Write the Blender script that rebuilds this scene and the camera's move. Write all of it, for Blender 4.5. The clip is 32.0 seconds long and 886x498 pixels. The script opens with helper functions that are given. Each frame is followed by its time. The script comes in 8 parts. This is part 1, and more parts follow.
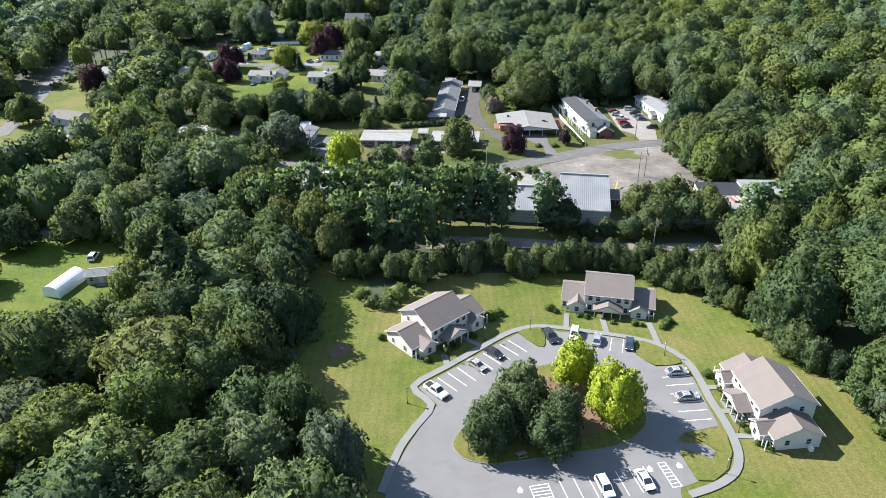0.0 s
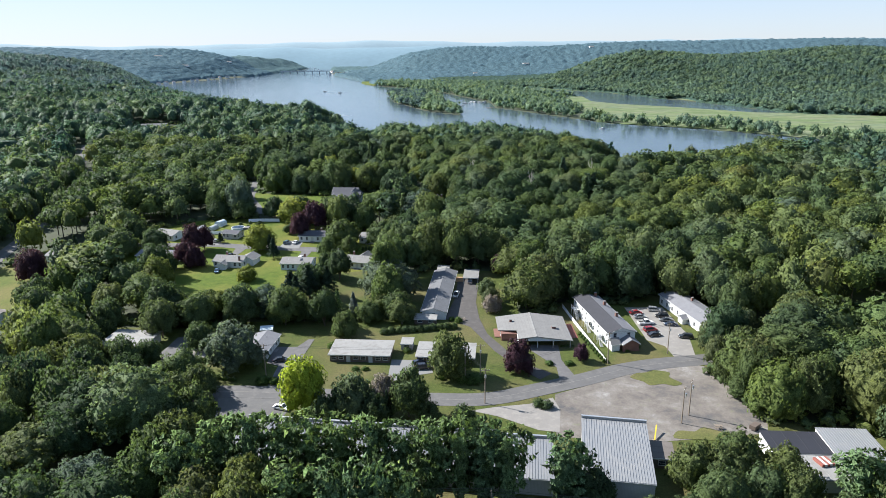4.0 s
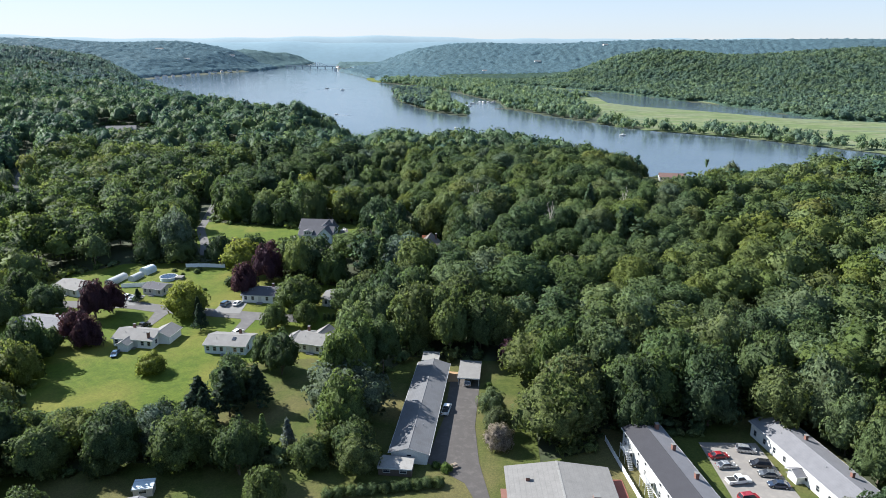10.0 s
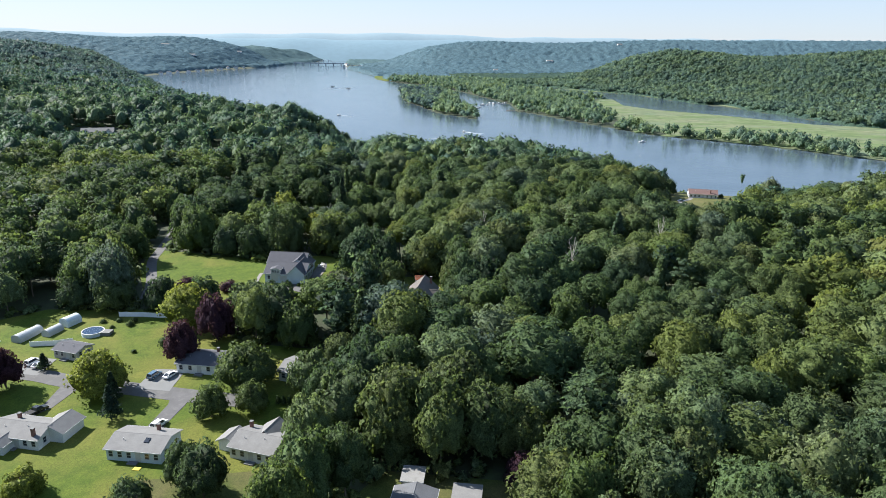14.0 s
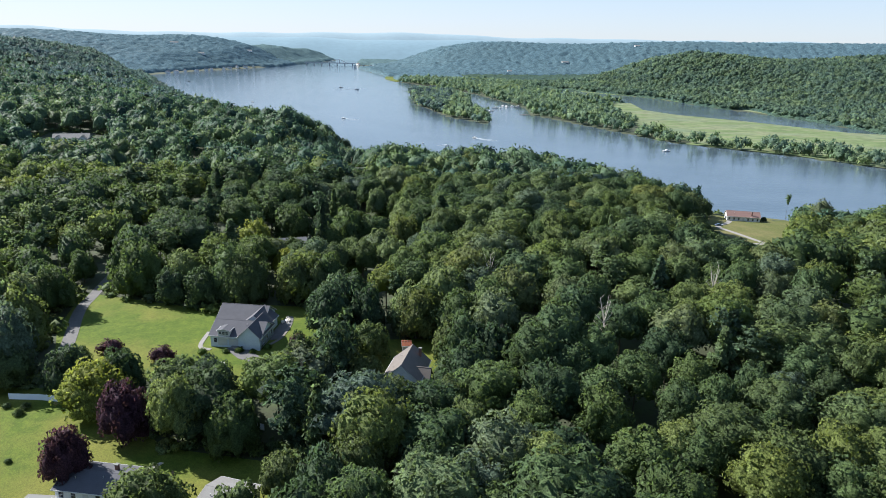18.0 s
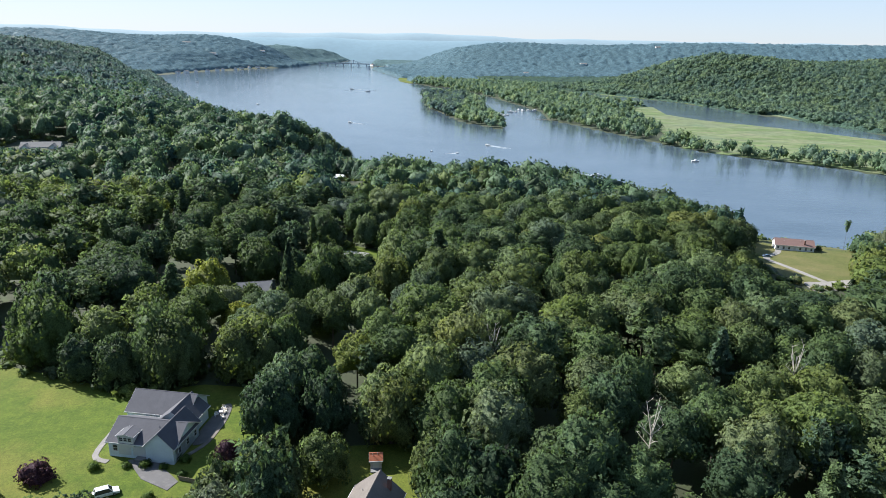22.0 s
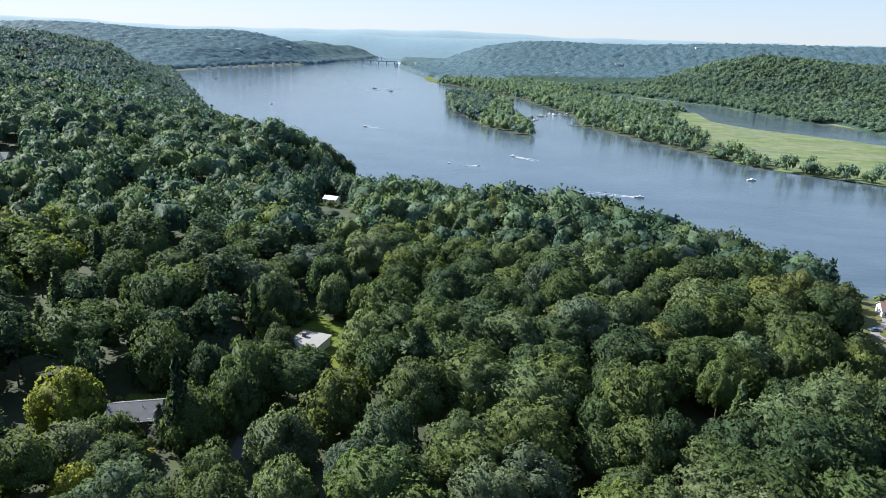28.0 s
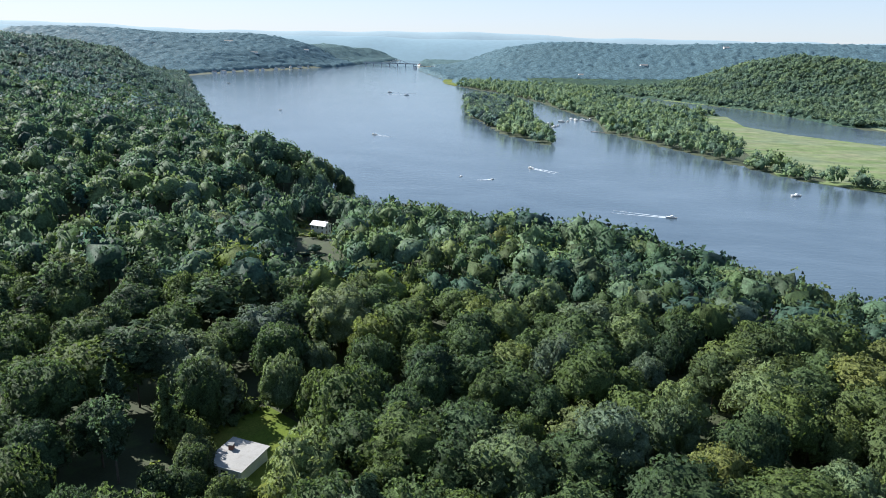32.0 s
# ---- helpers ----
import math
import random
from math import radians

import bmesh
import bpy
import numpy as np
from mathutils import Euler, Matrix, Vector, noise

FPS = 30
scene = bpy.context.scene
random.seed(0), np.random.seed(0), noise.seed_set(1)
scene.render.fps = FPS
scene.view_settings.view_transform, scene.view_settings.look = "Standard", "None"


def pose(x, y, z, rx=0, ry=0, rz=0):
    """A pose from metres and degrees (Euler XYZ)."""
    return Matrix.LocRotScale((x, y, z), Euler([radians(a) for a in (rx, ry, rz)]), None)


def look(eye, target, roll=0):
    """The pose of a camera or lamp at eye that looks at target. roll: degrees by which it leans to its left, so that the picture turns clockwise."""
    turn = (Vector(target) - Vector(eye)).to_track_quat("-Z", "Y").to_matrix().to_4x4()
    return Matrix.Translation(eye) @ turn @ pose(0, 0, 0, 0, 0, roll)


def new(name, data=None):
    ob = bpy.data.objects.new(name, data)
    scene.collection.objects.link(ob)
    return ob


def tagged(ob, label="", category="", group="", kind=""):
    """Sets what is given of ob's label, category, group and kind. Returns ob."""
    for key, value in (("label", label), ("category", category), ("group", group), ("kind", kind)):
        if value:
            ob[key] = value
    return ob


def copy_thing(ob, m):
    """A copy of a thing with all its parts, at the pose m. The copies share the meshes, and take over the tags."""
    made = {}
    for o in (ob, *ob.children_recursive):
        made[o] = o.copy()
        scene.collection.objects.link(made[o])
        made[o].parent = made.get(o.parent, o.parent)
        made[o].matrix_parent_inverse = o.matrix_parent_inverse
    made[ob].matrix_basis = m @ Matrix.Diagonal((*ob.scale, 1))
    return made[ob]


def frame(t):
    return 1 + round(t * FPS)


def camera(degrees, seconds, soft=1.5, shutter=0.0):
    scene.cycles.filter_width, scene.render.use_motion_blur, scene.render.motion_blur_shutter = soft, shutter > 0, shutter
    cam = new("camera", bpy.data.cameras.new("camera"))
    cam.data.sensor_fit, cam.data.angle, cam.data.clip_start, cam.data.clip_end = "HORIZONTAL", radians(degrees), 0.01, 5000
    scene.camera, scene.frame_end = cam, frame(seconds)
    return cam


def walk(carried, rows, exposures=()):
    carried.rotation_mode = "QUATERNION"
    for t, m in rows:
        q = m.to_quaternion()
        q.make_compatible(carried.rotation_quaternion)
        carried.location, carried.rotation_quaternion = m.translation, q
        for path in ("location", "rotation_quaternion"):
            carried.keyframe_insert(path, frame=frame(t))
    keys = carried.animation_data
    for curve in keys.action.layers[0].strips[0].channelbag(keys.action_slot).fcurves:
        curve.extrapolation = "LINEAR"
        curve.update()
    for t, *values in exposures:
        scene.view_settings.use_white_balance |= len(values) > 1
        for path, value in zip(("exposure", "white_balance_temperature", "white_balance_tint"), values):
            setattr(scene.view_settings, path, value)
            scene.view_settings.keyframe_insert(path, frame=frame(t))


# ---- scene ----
cam = camera(65.2, 32.0, soft=0.8)
METRES, EYE, TILT, LEAN, TURN = 480.0, 91.5, -28.4, 0.75, 0.0
ROWS = [
    (0.0, 0.0, 0.0, 0.0, -0.0, 0.0, 0.0),
    (0.5, 0.001, 0.0116, 0.0068, -0.02, 0.03, 0.0),
    (1.0, 0.002, 0.0238, 0.0144, -0.05, 2.51, -0.03),
    (1.5, 0.0031, 0.0361, 0.0216, -0.07, 5.67, -0.1),
    (2.0, 0.0041, 0.0486, 0.029, -0.06, 8.78, -0.16),
    (2.5, 0.0048, 0.0614, 0.0364, -0.07, 11.89, -0.23),
    (3.0, 0.0058, 0.0744, 0.0432, -0.07, 12.3, -0.28),
    (3.5, 0.0065, 0.0876, 0.0508, -0.08, 12.3, -0.33),
    (5.5, 0.0099, 0.1409, 0.0811, -0.05, 12.2, -0.56),
    (6.0, 0.0108, 0.1545, 0.0887, -0.03, 12.17, -0.64),
    (6.5, 0.0117, 0.1684, 0.0964, -0.0, 12.14, -0.73),
    (7.0, 0.0127, 0.1824, 0.1039, 0.03, 12.11, -0.82),
    (7.5, 0.0135, 0.1962, 0.1116, 0.05, 12.07, -0.93),
    (8.0, 0.0144, 0.2101, 0.1194, 0.09, 12.05, -1.03),
    (8.5, 0.0156, 0.2241, 0.127, 0.15, 12.03, -1.1),
    (9.0, 0.0165, 0.2381, 0.1346, 0.21, 12.01, -1.19),
    (9.5, 0.0175, 0.2522, 0.1421, 0.26, 12.0, -1.27),
    (10.0, 0.0182, 0.2659, 0.1498, 0.29, 11.97, -1.38),
    (10.5, 0.0192, 0.2798, 0.1576, 0.34, 11.95, -1.5),
    (11.0, 0.0202, 0.2938, 0.1652, 0.4, 11.95, -1.63),
    (11.5, 0.0209, 0.3078, 0.1729, 0.43, 11.93, -1.79),
    (12.0, 0.0216, 0.3217, 0.1806, 0.51, 11.89, -1.85),
    (12.5, 0.0223, 0.3358, 0.1882, 0.55, 11.87, -1.99),
    (13.0, 0.0233, 0.3498, 0.1957, 0.66, 11.84, -2.09),
    (13.5, 0.024, 0.3639, 0.2033, 0.73, 11.83, -2.19),
    (14.0, 0.0247, 0.3779, 0.2108, 0.82, 11.81, -2.3),
    (14.5, 0.0257, 0.3919, 0.2182, 0.93, 11.81, -2.41),
    (16.5, 0.0287, 0.4476, 0.2482, 1.32, 11.79, -2.86),
    (17.0, 0.0294, 0.4616, 0.2559, 1.4, 11.78, -2.98),
    (17.5, 0.0301, 0.4754, 0.2637, 1.51, 11.77, -3.07),
    (18.0, 0.0309, 0.4893, 0.2712, 1.64, 11.78, -3.15),
    (18.5, 0.0319, 0.5031, 0.2789, 1.77, 11.8, -3.24),
    (19.0, 0.0329, 0.5168, 0.2863, 1.91, 11.8, -3.32),
    (19.5, 0.0339, 0.5306, 0.2936, 2.05, 11.78, -3.4),
    (20.0, 0.0348, 0.5446, 0.3009, 2.19, 11.77, -3.5),
    (20.5, 0.0355, 0.5586, 0.3082, 2.31, 11.79, -3.61),
    (21.0, 0.0363, 0.5724, 0.3156, 2.45, 11.8, -3.72),
    (21.5, 0.0372, 0.5858, 0.3231, 2.6, 11.79, -3.81),
    (22.0, 0.038, 0.5995, 0.3306, 2.75, 11.77, -3.94),
    (22.5, 0.0389, 0.6131, 0.3381, 2.9, 11.75, -4.08),
    (23.0, 0.0397, 0.6269, 0.3457, 3.06, 11.72, -4.21),
    (23.5, 0.0406, 0.641, 0.3533, 3.23, 11.7, -4.34),
    (24.0, 0.0409, 0.6546, 0.3609, 3.35, 11.67, -4.51),
    (24.5, 0.0419, 0.6683, 0.3683, 3.55, 11.64, -4.63),
    (25.0, 0.0424, 0.682, 0.3759, 3.69, 11.62, -4.8),
    (25.5, 0.043, 0.6957, 0.3836, 3.84, 11.59, -4.97),
    (27.5, 0.045, 0.7507, 0.4139, 4.55, 11.45, -5.54),
    (28.0, 0.0455, 0.7645, 0.4215, 4.74, 11.42, -5.68),
    (28.5, 0.046, 0.7776, 0.4288, 4.92, 11.4, -5.8),
    (29.0, 0.0465, 0.7915, 0.4366, 5.11, 11.37, -5.88),
    (29.5, 0.047, 0.8051, 0.4444, 5.34, 11.35, -5.9),
    (30.0, 0.0477, 0.8189, 0.4523, 5.59, 11.35, -5.94),
    (30.5, 0.0485, 0.8326, 0.4602, 5.81, 11.35, -5.98),
    (31.0, 0.0494, 0.8463, 0.4681, 6.04, 11.35, -6.03),
    (31.5, 0.0503, 0.8601, 0.4758, 6.26, 11.35, -6.07),
    (32.0, 0.0513, 0.8737, 0.4833, 6.5, 11.36, -6.1),
]
walk(cam, [(t, pose(0, 0, EYE, TILT, LEAN, TURN) @ pose(METRES * x, METRES * y, METRES * z, 90 + pitch, roll, yaw)) for t, x, y, z, yaw, pitch, roll in ROWS],
     exposures=[(0, 1.66, 6350, 10), (0.6, 1.9, 6350, 10), (1.3, 1.92, 6350, 10), (2.0, 1.78, 6330, 10), (2.8, 1.44, 6330, 10), (4.0, 1.33, 6330, 10), (32, 1.31, 6330, 10)])

# ---- light ----
SUN_TO = Vector((-0.715, 0.33, 0.62)).normalized()
world = bpy.data.worlds.new("sky")
scene.world = world
world.use_nodes = True
wn = world.node_tree.nodes
sky = wn.new("ShaderNodeTexSky")
sky.sky_type, sky.sun_disc = "NISHITA", False
sky.sun_elevation = math.asin(SUN_TO.z)
sky.sun_rotation = math.atan2(SUN_TO.x, SUN_TO.y)
sky.air_density, sky.dust_density, sky.ozone_density, sky.altitude = 1.0, 0.15, 3.2, 100
wn["Background"].inputs["Strength"].default_value = 0.113
# summer haze evens out the sky: the brighter, the more it is held back
def sky_node(op, socket, value, at):
    nd = wn.new("ShaderNodeVectorMath")
    nd.operation = op
    world.node_tree.links.new(socket, nd.inputs[at])
    nd.inputs[1 - at if op != "MULTIPLY_ADD" else 1].default_value = value
    return nd


tint = sky_node("MULTIPLY", sky.outputs[0], (0.87, 0.935, 1.08), 0)
veil = sky_node("ADD", tint.outputs[0], (0.5, 0.75, 1.1), 0)
held = sky_node("MULTIPLY_ADD", veil.outputs[0], (1 / 5.1, 1 / 5.5, 1 / 6.4), 0)
held.inputs[2].default_value = (1, 1, 1)
soft_sky = wn.new("ShaderNodeVectorMath")
soft_sky.operation = "DIVIDE"
world.node_tree.links.new(veil.outputs[0], soft_sky.inputs[0])
world.node_tree.links.new(held.outputs[0], soft_sky.inputs[1])
world.node_tree.links.new(soft_sky.outputs[0], wn["Background"].inputs["Color"])
sun_data = bpy.data.lights.new("sun", "SUN")
sun_data.energy, sun_data.angle, sun_data.color = 5.0, radians(0.6), (1.0, 0.97, 0.92)
sun = new("sun", sun_data)
sun.matrix_world = look(SUN_TO * 100, (0, 0, 0))


# ---- materials ----
def nodes_of(name):
    m = bpy.data.materials.new(name)
    m.use_nodes = True
    return m, m.node_tree.nodes, m.node_tree.links, m.node_tree.nodes["Principled BSDF"]


def noise_node(n, l, co, scale, detail=4.0, rough=0.55):
    t = n.new("ShaderNodeTexNoise")
    t.inputs["Scale"].default_value, t.inputs["Detail"].default_value = scale, detail
    t.inputs["Roughness"].default_value = rough
    l.new(co, t.inputs["Vector"])
    return t.outputs["Fac"]


def ramp(n, l, fac, stops):
    r = n.new("ShaderNodeValToRGB")
    r.color_ramp.elements[0].position, r.color_ramp.elements[0].color = stops[0][0], (*stops[0][1], 1)
    r.color_ramp.elements[1].position, r.color_ramp.elements[1].color = stops[-1][0], (*stops[-1][1], 1)
    for p, c in stops[1:-1]:
        e = r.color_ramp.elements.new(p)
        e.color = (*c, 1)
    l.new(fac, r.inputs[0])
    return r.outputs[0]


def mix(n, l, fac, a, b, kind="MIX"):
    x = n.new("ShaderNodeMix")
    x.data_type, x.blend_type = "RGBA", kind
    for sock, v in ((x.inputs[0], fac), (x.inputs[6], a), (x.inputs[7], b)):
        if isinstance(v, (int, float)):
            sock.default_value = v
        elif isinstance(v, tuple):
            sock.default_value = (*v, 1)
        else:
            l.new(v, sock)
    return x.outputs[2]


def tone(c, k):
    return tuple(min(1.0, v * k) for v in c)


def plain(name, base, rough=0.7, coarse=0.3, fine=6.0, spread=0.25, bump=0.15, metal=0.0, stain=None, amount=0.5, world_co=True):
    """Two scales of variation on one colour, with fine relief; stain: a second colour in patches."""
    m, n, l, p = nodes_of(name)
    if world_co:
        co = n.new("ShaderNodeNewGeometry").outputs["Position"]
    else:
        co = n.new("ShaderNodeTexCoord").outputs["Object"]
    a = noise_node(n, l, co, coarse, 3)
    b = noise_node(n, l, co, fine, 3)
    col = ramp(n, l, a, [(0.3, tone(base, 1 - spread)), (0.7, tone(base, 1 + spread))])
    col = mix(n, l, 0.5, col, ramp(n, l, b, [(0.3, tone(base, 1 - spread)), (0.7, tone(base, 1 + spread))]))
    if stain:
        s = noise_node(n, l, co, coarse * 2.3, 5, 0.65)
        fac = ramp(n, l, s, [(0.5, (0, 0, 0)), (0.68, (amount,) * 3)])
        col = mix(n, l, fac, col, stain)
    l.new(col, p.inputs["Base Color"])
    p.inputs["Roughness"].default_value, p.inputs["Metallic"].default_value = rough, metal
    if bump:
        bn = n.new("ShaderNodeBump")
        bn.inputs["Strength"].default_value, bn.inputs["Distance"].default_value = bump, 0.05
        l.new(b, bn.inputs["Height"])
        l.new(bn.outputs[0], p.inputs["Normal"])
    return m


def foliage(name, base, warm=(1.22, 1.1, 0.75), spread=0.22, gloss=0.62, patch=0.035, leafy=3.2, grain=0.7, glow=0.25, lit=(1.3, 1.35, 0.6), puff=True, relief=0.35):
    """Leaves: every tree and clump a little different, warmer and cooler patches over the wood, sun that shines through."""
    m, n, l, p = nodes_of(name)
    geo = n.new("ShaderNodeNewGeometry")
    isl = geo.outputs["Random Per Island"]
    inf = n.new("ShaderNodeObjectInfo").outputs["Random"]
    own = n.new("ShaderNodeAttribute")
    own.attribute_name = "tree_tone"
    co = geo.outputs["Position"]
    big = noise_node(n, l, co, patch, 2)
    fine = noise_node(n, l, co, leafy, 3, 0.7)
    lo, hi = tone(base, 1 - spread), tone(base, 1 + spread)
    col = ramp(n, l, isl, [(0.0, lo), (1.0, hi)])
    col = mix(n, l, ramp(n, l, big, [(0.38, (0, 0, 0)), (0.64, (0.55,) * 3)]), col, tuple(b * w for b, w in zip(base, warm)))
    col = mix(n, l, 1.0, col, ramp(n, l, fine, [(0.36, (1 - 0.78 * grain,) * 3), (0.5, (0.97,) * 3), (0.66, (1 + 0.85 * grain,) * 3)]), "MULTIPLY")
    col = mix(n, l, 1.0, col, ramp(n, l, inf, [(0.0, (0.86, 0.9, 0.95)), (1.0, (1.12, 1.08, 0.95))]), "MULTIPLY")
    col = mix(n, l, 1.0, col, ramp(n, l, own.outputs["Fac"], [(0.0, (1, 1, 1)), (0.02, (0.70, 0.78, 0.86)), (0.5, (0.98, 1.03, 0.95)), (1.0, (1.28, 1.22, 0.86))]), "MULTIPLY")
    l.new(col, p.inputs["Base Color"])
    p.inputs["Roughness"].default_value = gloss
    p.inputs["Specular IOR Level"].default_value = 0.08
    bn = n.new("ShaderNodeBump")
    bn.inputs["Strength"].default_value, bn.inputs["Distance"].default_value = 0.7, relief
    l.new(fine, bn.inputs["Height"])
    if puff:
        soft, turned = n.new("ShaderNodeAttribute"), n.new("ShaderNodeVectorTransform")
        soft.attribute_name = "puff"
        turned.vector_type, turned.convert_from, turned.convert_to = "NORMAL", "OBJECT", "WORLD"
        l.new(soft.outputs["Vector"], turned.inputs[0])
        l.new(turned.outputs[0], bn.inputs["Normal"])
    l.new(bn.outputs[0], p.inputs["Normal"])
    thin, both = n.new("ShaderNodeBsdfTranslucent"), n.new("ShaderNodeMixShader")
    l.new(mix(n, l, 1.0, col, lit, "MULTIPLY"), thin.inputs["Color"])
    both.inputs[0].default_value = glow
    l.new(p.outputs[0], both.inputs[1])
    l.new(thin.outputs[0], both.inputs[2])
    l.new(both.outputs[0], n["Material Output"].inputs["Surface"])
    return m


def lawn(name, a, b, dry, stripe=0.0):
    m, n, l, p = nodes_of(name)
    co = n.new("ShaderNodeNewGeometry").outputs["Position"]
    big, mid, fine = noise_node(n, l, co, 0.05, 4), noise_node(n, l, co, 0.35, 5, 0.65), noise_node(n, l, co, 7, 3)
    col = ramp(n, l, mid, [(0.3, a), (0.7, b)])
    col = mix(n, l, ramp(n, l, big, [(0.42, (0, 0, 0)), (0.64, (0.8,) * 3)]), col, dry)
    col = mix(n, l, 0.7, col, ramp(n, l, fine, [(0.3, (0.5,) * 3), (0.7, (1.45,) * 3)]), "MULTIPLY")
    tuft = noise_node(n, l, co, 1.6, 4, 0.7)
    col = mix(n, l, 0.6, col, ramp(n, l, tuft, [(0.34, (0.62, 0.66, 0.7)), (0.62, (1.2, 1.18, 1.1))]), "MULTIPLY")
    if stripe:
        w = n.new("ShaderNodeTexWave")
        w.inputs["Scale"].default_value, w.inputs["Distortion"].default_value = 0.16, 1.2
        w.inputs["Detail Scale"].default_value = 0.4
        l.new(co, w.inputs["Vector"])
        col = mix(n, l, stripe, col, ramp(n, l, w.outputs["Fac"], [(0.2, (0.78,) * 3), (0.8, (1.2, 1.15, 1.0))]), "MULTIPLY")
    l.new(col, p.inputs["Base Color"])
    p.inputs["Roughness"].default_value = 0.9
    p.inputs["Specular IOR Level"].default_value = 0.15
    bn = n.new("ShaderNodeBump")
    bn.inputs["Strength"].default_value, bn.inputs["Distance"].default_value = 0.6, 0.1
    l.new(fine, bn.inputs["Height"])
    l.new(bn.outputs[0], p.inputs["Normal"])
    return m


def lined(name, base, step, axis="Z", rough=0.75, dark=0.7, spread=0.12, metal=0.0, stain=None):
    """Courses of siding, shingles or ribs at their true width, in the thing's own space."""
    m, n, l, p = nodes_of(name)
    co = n.new("ShaderNodeTexCoord").outputs["Object"]
    sep = n.new("ShaderNodeSeparateXYZ")
    l.new(co, sep.inputs[0])
    d = n.new("ShaderNodeMath")
    d.operation, d.inputs[1].default_value = "DIVIDE", step
    l.new(sep.outputs[axis], d.inputs[0])
    f = n.new("ShaderNodeMath")
    f.operation = "FRACT"
    l.new(d.outputs[0], f.inputs[0])
    a, b = noise_node(n, l, co, 0.5, 4, 0.6), noise_node(n, l, co, 5, 3)
    col = ramp(n, l, a, [(0.3, tone(base, 1 - spread)), (0.7, tone(base, 1 + spread))])
    col = mix(n, l, 0.5, col, ramp(n, l, b, [(0.3, tone(base, 1 - spread)), (0.7, tone(base, 1 + spread))]))
    if stain:
        s = noise_node(n, l, co, 0.35, 5, 0.7)
        col = mix(n, l, ramp(n, l, s, [(0.48, (0, 0, 0)), (0.66, (0.7,) * 3)]), col, stain)
    col = mix(n, l, 1.0, col, ramp(n, l, f.outputs[0], [(0.0, (dark,) * 3), (0.16, (1.0,) * 3)]), "MULTIPLY")
    l.new(col, p.inputs["Base Color"])
    p.inputs["Roughness"].default_value, p.inputs["Metallic"].default_value = rough, metal
    bn = n.new("ShaderNodeBump")
    bn.inputs["Strength"].default_value, bn.inputs["Distance"].default_value = 0.4, 0.03
    l.new(f.outputs[0], bn.inputs["Height"])
    l.new(bn.outputs[0], p.inputs["Normal"])
    return m


def gloss(name, base, rough=0.25, metal=0.0, coat=0.0):
    m, n, l, p = nodes_of(name)
    co = n.new("ShaderNodeTexCoord").outputs["Object"]
    a = noise_node(n, l, co, 2.0, 3)
    l.new(ramp(n, l, a, [(0.3, tone(base, 0.93)), (0.7, tone(base, 1.05))]), p.inputs["Base Color"])
    l.new(ramp(n, l, a, [(0.3, (rough,) * 3), (0.7, (rough * 1.5,) * 3)]), p.inputs["Roughness"])
    p.inputs["Metallic"].default_value, p.inputs["Coat Weight"].default_value = metal, coat
    return m


M_FLOOR = plain("forest floor", (0.028, 0.036, 0.014), 0.95, 0.08, 2.0, 0.35, 0.5, stain=(0.04, 0.062, 0.018), amount=0.8)
M_LAWN = lawn("mown lawn", (0.066, 0.090, 0.016), (0.102, 0.118, 0.025), (0.142, 0.124, 0.045), 0.2)
M_MEADOW = lawn("meadow grass", (0.050, 0.082, 0.010), (0.088, 0.120, 0.015), (0.135, 0.132, 0.028))
M_HOMELAWN = lawn("home lawn", (0.045, 0.063, 0.014), (0.072, 0.088, 0.022), (0.112, 0.096, 0.042))
M_DRYLAWN = lawn("dry lawn", (0.075, 0.088, 0.027), (0.102, 0.105, 0.035), (0.137, 0.121, 0.052))


def marsh_mat():
    """Reed beds in long drifts, greener and browner by turns."""
    m, n, l, p = nodes_of("marsh reeds")
    co = n.new("ShaderNodeNewGeometry").outputs["Position"]
    mp = n.new("ShaderNodeMapping")
    mp.inputs["Rotation"].default_value, mp.inputs["Scale"].default_value = (0, 0, 0.7), (1.0, 3.2, 1.0)
    l.new(co, mp.inputs["Vector"])
    a, b, c = noise_node(n, l, mp.outputs[0], 0.007, 5, 0.62), noise_node(n, l, co, 0.05, 5, 0.7), noise_node(n, l, mp.outputs[0], 0.02, 4, 0.6)
    col = ramp(n, l, a, [(0.34, (0.080, 0.118, 0.050)), (0.46, (0.112, 0.148, 0.062)), (0.54, (0.134, 0.156, 0.085)), (0.66, (0.104, 0.137, 0.080))])
    col = mix(n, l, ramp(n, l, c, [(0.56, (0, 0, 0)), (0.66, (0.7,) * 3)]), col, (0.17, 0.168, 0.105))
    col = mix(n, l, 0.8, col, ramp(n, l, b, [(0.3, (0.6,) * 3), (0.7, (1.35,) * 3)]), "MULTIPLY")
    l.new(col, p.inputs["Base Color"])
    p.inputs["Roughness"].default_value = 0.95
    p.inputs["Specular IOR Level"].default_value = 0.112
    return m


